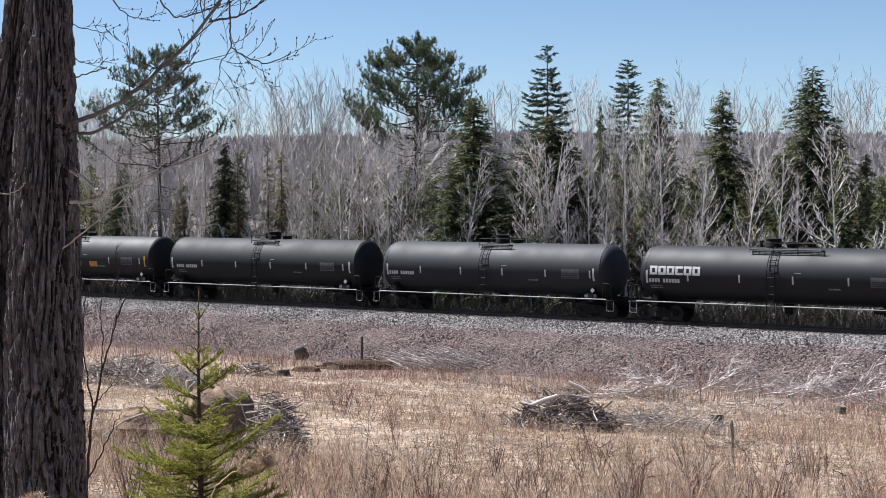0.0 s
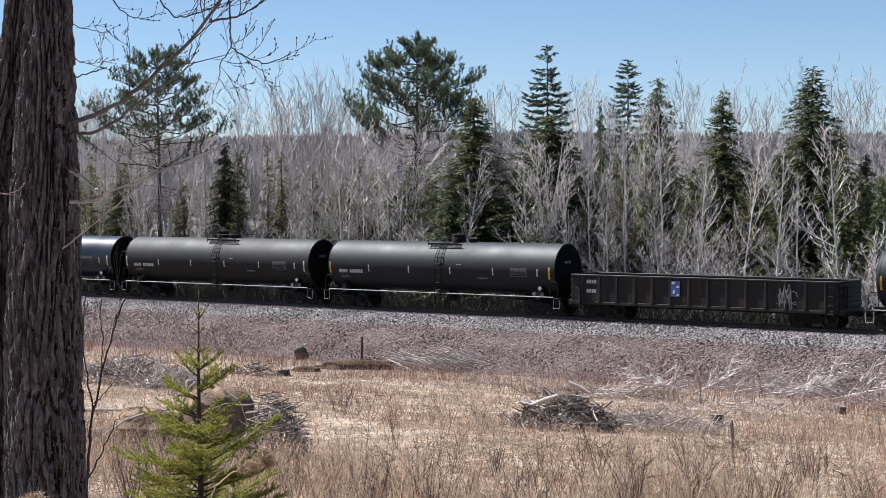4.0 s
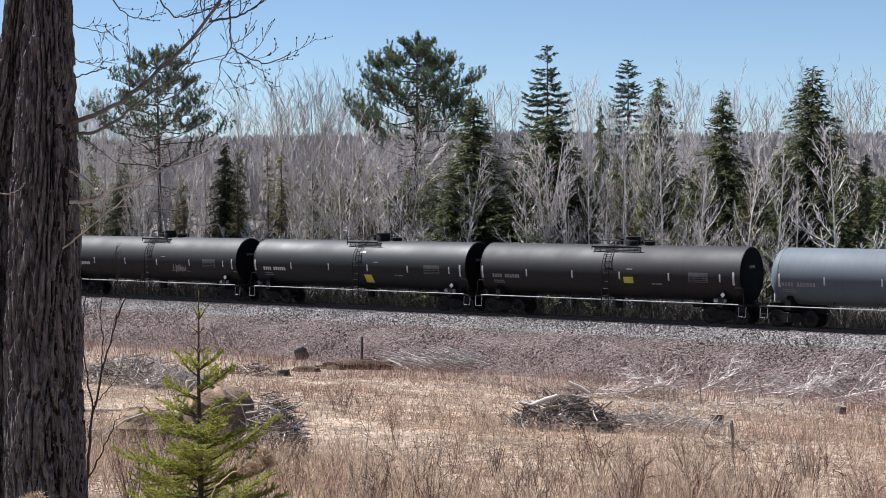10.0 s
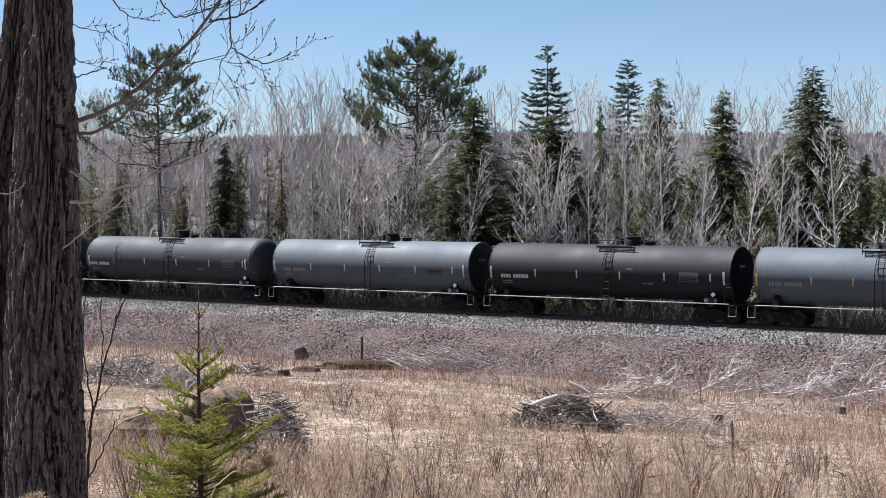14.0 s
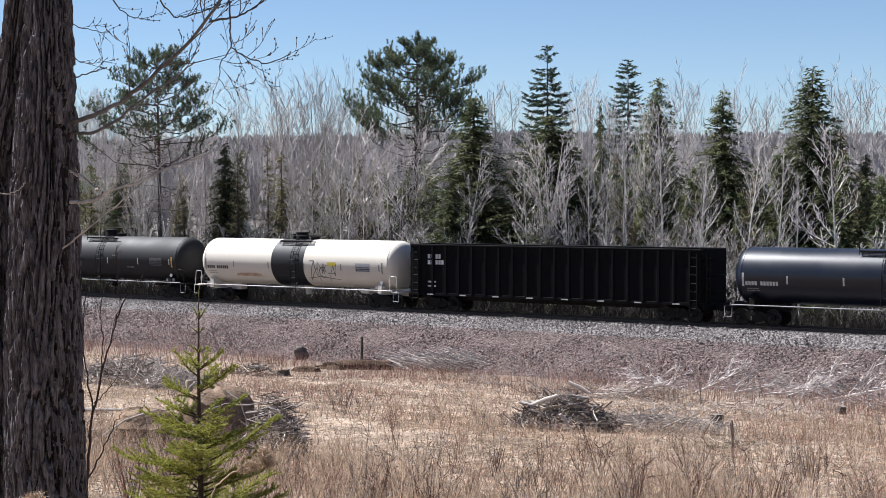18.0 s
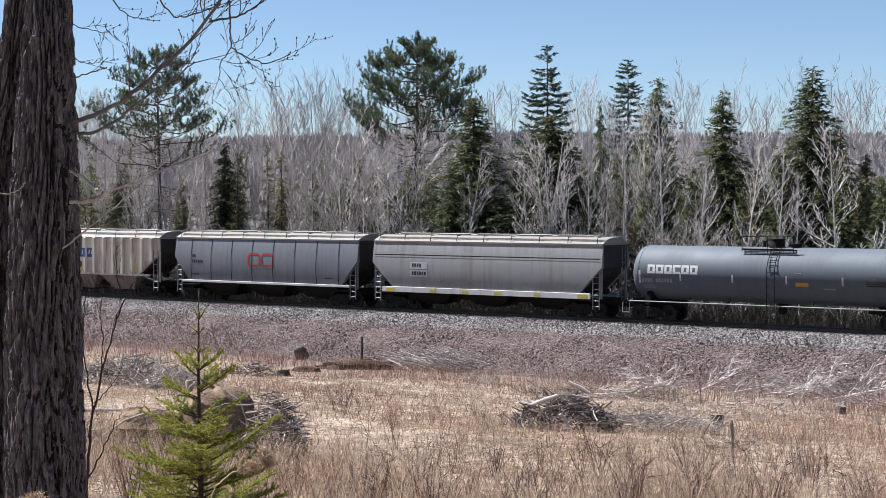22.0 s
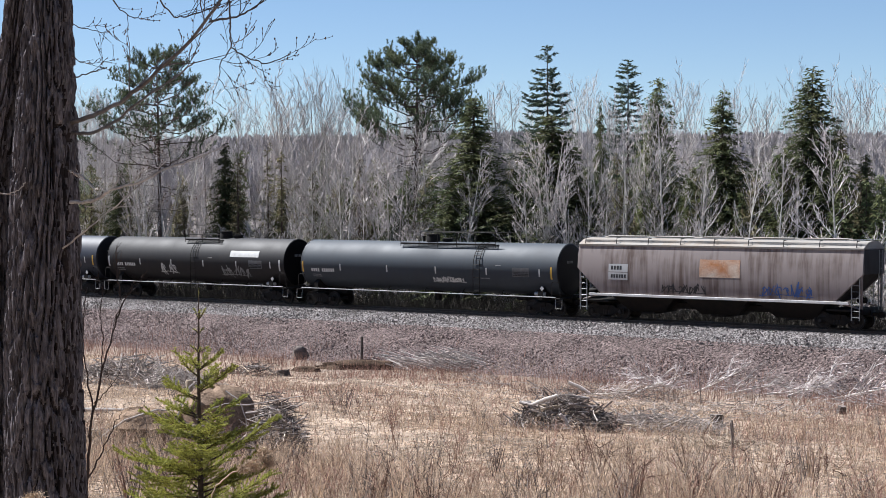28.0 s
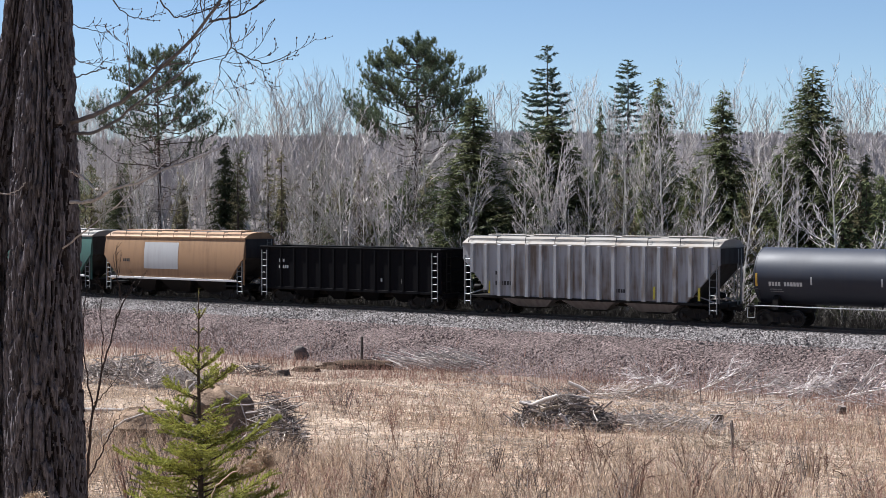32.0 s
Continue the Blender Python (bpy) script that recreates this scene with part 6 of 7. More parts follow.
while len(_items) < 2 * 80:
    x, y = rng.uniform(-85, 85), rng.uniform(-42, -7)
    m = Matrix.LocRotScale((x, y, ground_z(x, y)), Euler((0, 0, rng.uniform(0, 6.28))), Vector((1, 1, 1)) * rng.uniform(1.3, 2.0))
    q = DIM[rng.randrange(4)]
    _items += [(q[0], m), (q[1], m)]
grove("conifer_grove", "unseen dark conifers added behind the camera", _items)
# low brush at the woods' foot, coloured dark for shade under the cars
UNDER = surface("shade_dark_underbrush", (0.046, 0.041, 0.037), 0.95, 0, 0.3, 0.6, 6, 0, tint=(0.03, 0.027, 0.022), island=0.5, spec=0.05)
rng = random.Random(19)
g = Geo()
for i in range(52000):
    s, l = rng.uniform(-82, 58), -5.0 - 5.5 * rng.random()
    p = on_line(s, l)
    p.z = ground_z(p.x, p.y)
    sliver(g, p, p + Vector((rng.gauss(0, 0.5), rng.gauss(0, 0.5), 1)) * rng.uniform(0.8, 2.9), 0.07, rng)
solid("underbrush", g, UNDER, "shade-dark leafless undergrowth behind the railway", "undergrowth", kind="stuff", flat=True)
# far woods up the ridge
FAR_TWIGS = surface("far_bare_woods", (0.300, 0.278, 0.285), 0.95, 0, 0.25, 0.02, 0.4, 0, tint=(0.235, 0.215, 0.222), island=0.45, through_leaf=0.4, spec=0.05)
rng = random.Random(9)
g, gd = Geo(), Geo()
for i in range(15000):
    y = 330 + 1560 * rng.random() ** 0.8
    x = rng.uniform(-0.26, 0.29) * y
    if line_of(x, y)[1] < -1420:
        continue
    p = at(x, y, -0.5)
    hh, w = rng.uniform(7, 15), rng.uniform(2.5, 6)
    if rng.random() < 0.008:
        for a in (0.3, 1.9):
            d = Vector((math.cos(a), math.sin(a), 0)) * w * 0.4
            gd.add([p - d, p + d, p + Vector((0, 0, hh * 1.15))], [(0, 1, 2)])
        continue
    for a in (rng.uniform(-0.5, 0.5), rng.uniform(1.0, 2.0)):
        d = Vector((math.cos(a), math.sin(a), 0)) * w / 2
        k = [Vector((0, 0, hh * rng.uniform(0.75, 1.1))) for _ in range(3)]
        g.add([p, p + d * 0.9 + k[0] * 0.6, p + d * 0.4 + k[0], p + k[1], p - d * 0.5 + k[2], p - d + k[2] * 0.6], [(0, 1, 2), (0, 2, 3), (0, 3, 4), (0, 4, 5)])
solid("far_woods", g, FAR_TWIGS, "grey brown bare woods on the far ridge", "woods", kind="stuff", flat=True)
solid("far_conifers", gd, SPRUCE, "dark conifers scattered over the far ridge", "woods", kind="stuff", flat=True)


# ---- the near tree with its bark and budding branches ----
# Furrow bark: darker tissue, with crevice shade put into its colour.
FURROW = surface("shaded_bark_furrow", (0.060, 0.050, 0.050), 0.98, 0, 0.3, 12, 70, 0.4, 0.01, tint=(0.030, 0.026, 0.027), spec=0.05)
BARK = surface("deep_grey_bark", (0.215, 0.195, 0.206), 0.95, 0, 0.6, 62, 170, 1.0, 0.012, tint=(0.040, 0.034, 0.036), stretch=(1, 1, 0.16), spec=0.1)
LICHEN = surface("pale_bark_scales", (0.17, 0.155, 0.15), 0.95, 0, 0.3, 9, 80, 0.5, 0.006, tint=(0.10, 0.088, 0.085), island=0.3, spec=0.1)
# Lit copy of the limb bark: sunlight on lower branches put into colour.
SUNLIT_LIMB = surface("sunlit_limb_bark", (0.52, 0.48, 0.44), 0.85, 0, 0.3, 9, 60, 0.4, 0.004, tint=(0.22, 0.19, 0.17), spec=0.2)
LIMB = surface("grey_limb_bark", (0.150, 0.138, 0.136), 0.85, 0, 0.3, 8, 50, 0.4, 0.004, tint=(0.0728, 0.06069, 0.05664), spec=0.2)
DARK_STEM = surface("dark_shrub_stem", (0.0578, 0.0408, 0.03536), 0.85, 0, 0.3, 9, 60, 0.3, 0.003, spec=0.2)
BUD = surface("brown_buds", (0.1088, 0.0612, 0.0408), 0.7, 0, 0.2, 20, 80, 0, island=0.3)


def bark_stem(line, radii, z_fine, seed, cols=210, step=0.0085, depth=0.038):
    """A trunk along line (points upwards) with real bark ridges between the heights z_fine."""
    g = Geo()
    zs = []
    z = line[0][2]
    while z < line[-1][2]:
        zs.append(z)
        z += step if z_fine[0] < z < z_fine[1] else 0.12
    zl = [p[2] for p in line]
    v, low = [], []
    for z in zs:
        cx, cy, r = (float(np.interp(z, zl, [p[0] for p in line])), float(np.interp(z, zl, [p[1] for p in line])), float(np.interp(z, zl, radii)))
        for j in range(cols):
            a = 2 * math.pi * j / cols
            c, s = math.cos(a), math.sin(a)
            w = noise.noise((c * 1.5 + seed, s * 1.5, z * 1.3)) * 0.35
            q = (c * r * 44 + w * 1.3 + seed, s * r * 44 + w * 1.3, z * 4.2)
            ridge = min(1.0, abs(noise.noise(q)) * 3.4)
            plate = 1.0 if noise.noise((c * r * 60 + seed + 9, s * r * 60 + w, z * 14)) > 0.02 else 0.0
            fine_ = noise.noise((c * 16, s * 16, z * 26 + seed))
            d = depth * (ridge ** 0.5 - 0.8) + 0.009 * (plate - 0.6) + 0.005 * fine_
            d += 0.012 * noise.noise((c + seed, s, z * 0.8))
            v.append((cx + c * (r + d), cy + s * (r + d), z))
            # Deepest faces take the darker slot, which paints in the furrow shade.
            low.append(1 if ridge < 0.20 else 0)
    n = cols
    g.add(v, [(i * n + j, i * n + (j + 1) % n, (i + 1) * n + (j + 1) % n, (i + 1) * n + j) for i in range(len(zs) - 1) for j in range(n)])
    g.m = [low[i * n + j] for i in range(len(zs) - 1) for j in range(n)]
    return g


def limb_line(points, wob, rng, n=5):
    out = []
    for a, b in zip(points, points[1:]):
        a, b = Vector(a), Vector(b)
        for i in range(n):
            out.append(a.lerp(b, i / n) + Vector((rng.uniform(-wob, wob), rng.uniform(-wob, wob), rng.uniform(-wob, wob))) * (0 if i == 0 else 1))
    return out + [Vector(points[-1])]


def twiggy(g, buds, line, r0, r1, rng, twigs, length, gen=0, up=0.2):
    """A branch with side twigs and buds."""
    m = len(line)
    g.tube(line, [r0 + (r1 - r0) * i / (m - 1) for i in range(m)], 6 if r0 > 0.006 else 4, cap=False)
    for k in range(twigs):
        t = 0.25 + 0.75 * (k + rng.random()) / twigs
        i = min(m - 2, int(t * (m - 1)))
        a = line[i].lerp(line[i + 1], t * (m - 1) - i)
        d = (line[i + 1] - line[i]).normalized()
        w = (d + Vector((rng.uniform(-1, 1), rng.uniform(-.5, .5), rng.uniform(-.8, 1.0) + up)) * 0.9).normalized()
        ln = length * rng.uniform(0.4, 1.2)
        sub = bent(a, w, ln, 5, rng, 0.24, 0.05)
        rr = max(0.0013, (r0 + (r1 - r0) * t) * 0.5)
        if gen < 2 and ln > 0.10:
            twiggy(g, buds, sub, rr, 0.0011, rng, 4 if gen == 0 else 3, ln * 0.45, gen + 1, up)
        else:
            g.tube(sub, [rr] + [0.0011] * 5, 4, cap=False)
        for q in (sub[-1], sub[3]):
            buds.blob(q, rng.uniform(0.0018, 0.0036), rng, 1.5, 5, 0.2)


near = thing("broadleaf_tree", "large rough barked tree with budding bare branches", "tree")
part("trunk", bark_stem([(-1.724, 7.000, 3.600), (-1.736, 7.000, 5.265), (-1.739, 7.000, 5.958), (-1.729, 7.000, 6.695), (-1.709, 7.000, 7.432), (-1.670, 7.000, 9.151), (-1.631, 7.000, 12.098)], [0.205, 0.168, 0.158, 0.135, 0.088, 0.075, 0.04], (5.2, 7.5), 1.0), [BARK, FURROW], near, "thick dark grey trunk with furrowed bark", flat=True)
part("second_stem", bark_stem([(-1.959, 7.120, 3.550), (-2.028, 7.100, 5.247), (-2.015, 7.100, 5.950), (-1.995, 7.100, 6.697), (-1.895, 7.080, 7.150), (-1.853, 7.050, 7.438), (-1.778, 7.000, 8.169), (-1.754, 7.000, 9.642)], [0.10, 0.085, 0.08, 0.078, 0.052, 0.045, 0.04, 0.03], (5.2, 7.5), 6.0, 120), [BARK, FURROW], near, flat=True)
rng = random.Random(20)
_g = Geo()
for i in range(800):
    z = rng.uniform(5.2, 7.5)
    a = rng.uniform(math.pi, 2 * math.pi)
    cx = float(np.interp(z, [5.266, 5.958, 6.695, 7.432], [-1.737, -1.739, -1.729, -1.709]))
    r = float(np.interp(z, [5.266, 5.958, 6.695, 7.432], [0.168, 0.158, 0.135, 0.088])) + 0.004
    if noise.noise((a * 2.0, z * 2.2, 5.0)) < 0.02:
        continue
    c = Vector((cx + math.cos(a) * r, 7 + math.sin(a) * r, z))
    t1, up = Vector((-math.sin(a), math.cos(a), 0)), Vector((0, 0, 1))
    w, h = rng.uniform(0.0015, 0.004), rng.uniform(0.003, 0.009)
    n = Vector((math.cos(a), math.sin(a), 0)) * rng.uniform(0.002, 0.006)
    _g.add([c - t1 * w - up * h, c + t1 * w * 0.8 - up * h * 0.7 + n, c + t1 * w + up * h * 0.6 + n, c - t1 * w * 0.6 + up * h], [(0, 1, 2, 3)])
tagged(part("lichen", _g, LICHEN, near, flat=True), kind="stuff")
rng = random.Random(21)
for _pts, _r0, _r1, _tw, _ln in (
        ([(-1.600, 6.950, 6.894), (-1.499, 6.900, 6.920), (-1.358, 6.800, 6.970), (-1.213, 6.700, 7.065), (-1.051, 6.600, 7.191), (-0.910, 6.500, 7.337), (-0.830, 6.500, 7.483)], 0.0105, 0.0055, 7, 0.34),
        ([(-1.600, 6.950, 6.850), (-1.499, 6.900, 6.848), (-1.402, 6.900, 6.896), (-1.262, 6.800, 6.987), (-1.107, 6.800, 7.092), (-1.047, 6.800, 7.144)], 0.008, 0.003, 6, 0.28),
        ([(-0.947, 6.550, 7.283), (-0.843, 6.600, 7.307), (-0.762, 6.600, 7.349), (-0.704, 6.600, 7.405)], 0.006, 0.003, 6, 0.22),
        ([(-0.864, 6.500, 7.414), (-0.855, 6.500, 7.255), (-0.853, 6.500, 7.173), (-0.785, 6.500, 7.132), (-0.716, 6.500, 7.109), (-0.614, 6.500, 7.145)], 0.005, 0.002, 8, 0.16),
        ([(-0.853, 6.500, 7.173), (-0.894, 6.500, 7.113), (-0.903, 6.500, 7.049), (-0.835, 6.500, 6.954)], 0.003, 0.0015, 4, 0.12),
        ([(-1.195, 6.600, 7.428), (-1.098, 6.600, 7.307), (-1.040, 6.600, 7.312), (-0.924, 6.600, 7.354)], 0.004, 0.003, 6, 0.2),
        ([(-1.382, 6.700, 7.417), (-1.338, 6.700, 7.347), (-1.279, 6.700, 7.314), (-1.213, 6.700, 7.309)], 0.004, 0.0015, 6, 0.12),
        ([(-1.565, 6.800, 7.299), (-1.477, 6.800, 7.275), (-1.412, 6.800, 7.263)], 0.003, 0.0015, 3, 0.1),
        ([(-1.565, 6.800, 7.168), (-1.525, 6.800, 7.139), (-1.482, 6.800, 7.139)], 0.003, 0.0015, 4, 0.12),
        ([(-1.565, 6.800, 7.073), (-1.489, 6.800, 7.096), (-1.429, 6.800, 7.115)], 0.004, 0.002, 3, 0.14)):
    _g, _b = Geo(), Geo()
    twiggy(_g, _b, limb_line(_pts, 0.004, rng), _r0, _r1, rng, _tw, _ln)
    _br = part("branch", _g, LIMB, near)
    tagged(part("bud", _b, BUD, _br), kind="stuff")
for _pts, _r0, _r1, _tw, _ln in (
        ([(-1.595, 6.900, 6.552), (-1.513, 6.800, 6.552), (-1.435, 6.750, 6.571), (-1.385, 6.700, 6.604), (-1.279, 6.700, 6.628), (-1.161, 6.700, 6.689), (-1.032, 6.700, 6.731), (-0.898, 6.700, 6.787)], 0.0085, 0.0025, 4, 0.2),
        ([(-1.595, 6.900, 6.686), (-1.517, 6.800, 6.657), (-1.468, 6.750, 6.614), (-1.425, 6.700, 6.604)], 0.006, 0.004, 2, 0.1),
        ([(-1.385, 6.700, 6.604), (-1.354, 6.700, 6.637), (-1.331, 6.700, 6.679)], 0.005, 0.002, 1, 0.1),
        ([(-1.632, 6.900, 6.354), (-1.513, 6.800, 6.428), (-1.393, 6.800, 6.524), (-1.286, 6.800, 6.619), (-1.179, 6.800, 6.715), (-1.083, 6.800, 6.834)], 0.004, 0.0015, 3, 0.2),
        ([(-1.513, 6.800, 6.536), (-1.417, 6.800, 6.533), (-1.245, 6.800, 6.533), (-1.131, 6.800, 6.519), (-1.047, 6.800, 6.548), (-0.940, 6.800, 6.583)], 0.003, 0.0012, 3, 0.14),
        ([(-1.881, 6.750, 6.588), (-1.824, 6.750, 6.586), (-1.768, 6.720, 6.602), (-1.740, 6.720, 6.633)], 0.004, 0.0015, 1, 0.06)):
    _g, _b = Geo(), Geo()
    twiggy(_g, _b, limb_line(_pts, 0.004, rng), _r0, _r1, rng, _tw, _ln, 1)
    part("branch", _g, SUNLIT_LIMB, near, "pale sunlit bare branch")
    tagged(part("bud", _b, BUD, near), kind="stuff")

# ---- spruce sapling ----
def sapling(x, y, h, seed):
    """A young spruce: slim bare leader, short rising upper whorls, then crowded uneven boughs with flat sprays."""
    rng = random.Random(seed)
    t = thing("spruce_sapling", "young bright green spruce in dry grass", "tree", pose(x, y, ground_z(x, y)))
    part("trunk", Geo().tube([(0, 0, -0.1), (0.012, 0, h * 0.4), (-0.004, 0.01, h * 0.75), (0.0, 0.01, h)], [0.03, 0.02, 0.010, 0.0035], 7), PINE_BARK, t)
    def needles(geo, a, b, ln, per):
        d = b - a
        m = max(2, int(d.length * per))
        w = d.normalized()
        for i in range(m):
            q = a.lerp(b, (i + rng.random()) / m)
            v = Vector((rng.gauss(0, 1), rng.gauss(0, 1), rng.gauss(0.3, 0.9))) + w * 1.1
            sliver(geo, q, q + v.normalized() * ln * rng.uniform(0.65, 1.2), 0.0058, rng, 0)
    lead = Geo()
    needles(lead, Vector((0, 0, h - 0.05)), Vector((0, 0.01, h)), 0.012, 200)
    part("leader", lead, [SAPLING, PINE_BARK], t, flat=True)
    boughs = [(0.205, 0.085, 1.1) for _ in range(4)] + [(0.30, 0.05, 0.8) for _ in range(3)] + [(0.43, 0.075, 0.4) for _ in range(4)] + [(0.52 + rng.uniform(0, 0.08), rng.uniform(0.14, 0.23), 0.45) for _ in range(8)]
    boughs += [(0.72 + rng.uniform(-0.04, 0.06), rng.uniform(0.22, 0.42), 0.42) for _ in range(8)]
    boughs += [(d, (0.24 + 0.36 * min(1, (d - 0.75) / 0.5)) * rng.uniform(0.55, 1.15), rng.uniform(0.05, 0.45)) for d in (rng.uniform(0.80, 1.75) for _ in range(60))]
    boughs += [(rng.uniform(1.75, 2.2), rng.uniform(0.3, 0.6), 0.1) for _ in range(10)]
    for k, (down, ln, rise) in enumerate(boughs):
        a = k * 2.39996 + rng.uniform(-0.35, 0.35)
        way = Vector((math.cos(a), math.sin(a), rise))
        lp = bent(Vector((0, 0.005, h - down)), way, ln, 5, rng, 0.09, 0.05)
        br = Geo()
        br.tube(lp, [0.007, 0.006, 0.005, 0.004, 0.003, 0.0015], 4, cap=False, slot=1)
        for i in range(5):
            needles(br, lp[i], lp[i + 1], 0.017, 750 if i else 350)
        if ln > 0.11:
            m = int(ln / 0.024)
            for q in range(m):
                u = 0.2 + 0.78 * (q + rng.random()) / m
                i = min(4, int(u * 5))
                c = lp[i].lerp(lp[i + 1], u * 5 - i)
                side = Vector((-math.sin(a), math.cos(a), rng.uniform(-0.35, 0.30))) * (1 if q % 2 else -1)
                w = (side * 0.9 + (lp[i + 1] - lp[i]).normalized() * 0.85).normalized()
                tw = bent(c, w, ln * (1.0 - u * 0.6) * rng.uniform(0.25, 0.52), 2, rng, 0.15, 0.05)
                br.tube(tw, [0.0028, 0.002, 0.001], 3, cap=False, slot=1)
                needles(br, tw[0], tw[1], 0.018, 900)
                needles(br, tw[1], tw[2], 0.018, 900)
        part("branch", br, [SAPLING, PINE_BARK], t, flat=True)
    return t


sapling(-1.672, 11.0, 2.44, 4)

# ---- dry meadow ----
STRAW = surface("dry_straw", (0.448, 0.3472, 0.2576), 0.9, 0, 0.2, 0.5, 7, 0, tint=(0.3584, 0.2632, 0.1848), island=0.5, through_leaf=0.3, spec=0.15)
RED_WEED = surface("reddish_dry_weeds", (0.315, 0.190, 0.150), 0.9, 0, 0.2, 0.5, 7, 0, tint=(0.20, 0.125, 0.10), island=0.5, through_leaf=0.2, spec=0.1)
GREY_STICK = surface("bleached_sticks", (0.3291, 0.2932, 0.2693), 0.85, 0, 0.25, 2, 20, 0.2, 0.005, tint=(0.2154, 0.1855, 0.1676), island=0.5, spec=0.15)
DARK_STICK = surface("weathered_dark_sticks", (0.1836, 0.153, 0.1394), 0.9, 0, 0.3, 2, 20, 0.2, 0.005, tint=(0.0748, 0.0612, 0.0544), island=0.5, spec=0.1)
SAWN = surface("pale_split_wood", (0.3237, 0.2717, 0.2081), 0.8, 0, 0.2, 3, 30, 0.3, 0.006, tint=(0.2428, 0.1907, 0.1387), stretch=(6, 1, 1), spec=0.2)
SOIL = surface("dark_turned_soil", (0.0476, 0.03332, 0.02475), 0.95, 0, 0.4, 3, 22, 1.0, 0.05, tint=(0.08092, 0.05474, 0.03808), spec=0.05)
BLEACHED = surface("bleached_branches", (0.50, 0.455, 0.415), 0.85, 0, 0.2, 2, 20, 0.2, 0.005, tint=(0.36, 0.315, 0.285), island=0.4, spec=0.15)
STUMP_BARK = surface("grey_stump_bark", (0.102, 0.085, 0.0748), 0.95, 0, 0.35, 4, 30, 0.6, 0.02, tint=(0.0578, 0.0476, 0.0408), spec=0.1)


def meadow(name, label, mat, count, seed, lo, hi, tall, width, patch, flat_share, keep):
    """Dry stalks over the meadow; patch() thins and groups them."""
    rng = random.Random(seed)
    g = Geo()
    made, tries = 0, 0
    while made < count and tries < count * 6:
        tries += 1
        y = lo + (hi - lo) * rng.random() ** keep
        x = rng.uniform(-0.245, 0.29) * y
        s, l = line_of(x, y)
        if l < 5.8:
            continue
        d = noise.noise((x * patch, y * patch * 0.6, seed * 1.7)) + 0.5 * noise.noise((x * patch * 4, y * patch * 3, seed))
        if d + rng.uniform(-0.55, 0.55) < -0.05:
            continue
        z = ground_z(x, y) if l > 8 else float(np.interp(l, [3.3, 5.2, 7.9], [-0.70, -1.78, -2.85]))
        h = tall * rng.uniform(0.35, 1.15) * (1 + 0.5 * d)
        w = width * (0.6 + y / 60.0)
        p = Vector((x, y, z - 0.02))
        if rng.random() < flat_share:
            a = rng.uniform(0, 6.283)
            q = p + Vector((math.cos(a), math.sin(a), rng.uniform(0.02, 0.30))) * h
            p = p + Vector((0, 0, 0.05))
        else:
            q = p + Vector((rng.gauss(0, 0.34), rng.gauss(0, 0.34), 1)) * h
        sliver(g, p, q, w, rng)
        made += 1
    return solid(name, g, mat, label, "grass", kind="stuff", flat=True)


meadow("dry_grass", "matted straw coloured dry grass", STRAW, 60000, 31, 23, 93, 0.24, 0.015, 0.16, 0.75, 1.25)
meadow("dry_stalks", "upright pale dry stalks and grass blades", STRAW, 9000, 32, 22.5, 55, 0.52, 0.009, 0.30, 0.12, 1.7)
meadow("reddish_weeds", "reddish brown dry weeds in patches", RED_WEED, 15000, 33, 23, 93, 0.42, 0.012, 0.12, 0.20, 0.9)
meadow("dark_weeds", "thin dark dead weed stems", DARK_STICK, 20000, 35, 23, 93, 0.30, 0.010, 0.22, 0.6, 1.2)
meadow("tall_straw", "dense upright tan straw at the near edge", STRAW, 6500, 36, 22.0, 33, 0.75, 0.012, 0.35, 0.05, 1.0)
# taller weeds along the toe of the bank
rng = random.Random(44)
_g = Geo()
for _i in range(26000):
    s, l = rng.uniform(-62, 46), rng.triangular(4.4, 19.0, 7.4)
    z = float(np.interp(l, [3.3, 5.2, 7.9], [-0.70, -1.78, -2.85])) if l < 7.9 else None
    p = on_line(s, l)
    if noise.noise((s * 0.25, l * 0.4, 8.0)) + rng.uniform(-.5, .5) < -0.1:
        continue
    p.z = ground_z(p.x, p.y) if z is None else z
    sliver(_g, p, p + Vector((rng.gauss(0, 0.2), rng.gauss(0, 0.2), 1)) * rng.uniform(0.25, 0.8), 0.022, rng)
solid("bank_weeds", _g, RED_WEED, "reddish bare weeds along the foot of the bank", "weeds", kind="stuff", flat=True)


DEAD_STEM = surface("dark_red_brown_dead_stems", (0.165, 0.098, 0.074), 0.85, 0, 0.25, 2, 20, 0, tint=(0.080, 0.050, 0.042), island=0.5, spec=0.15)


def weed_mesh(seed, h, mat, stems=6, forks=5, thick=1.0):
    rng = random.Random(seed)
    g = Geo()
    for _ in range(stems):
        a = rng.uniform(0, 6.28)
        lp = bent(Vector((rng.uniform(-.08, .08), rng.uniform(-.08, .08), -0.03)), Vector((math.cos(a) * 0.3, math.sin(a) * 0.3, 1)), h * rng.uniform(0.6, 1.1), 4, rng, 0.14)
        g.tube(lp, [k * thick for k in (0.007, 0.006, 0.005, 0.003, 0.002)], 3, cap=False)
        for _k in range(forks):
            i = rng.randrange(1, 4)
            c = lp[i].lerp(lp[i + 1], rng.random())
            e = c + (Vector((rng.uniform(-1, 1), rng.uniform(-1, 1), rng.uniform(0.1, 1.2)))).normalized() * h * rng.uniform(0.12, 0.34)
            sliver(g, c, e, 0.008 * thick, rng)
            if rng.random() < 0.5:
                g.blob(e, 0.007, rng, 1.2, 4, 0.3)
    return g.mesh("stalk", mat, flat=True)


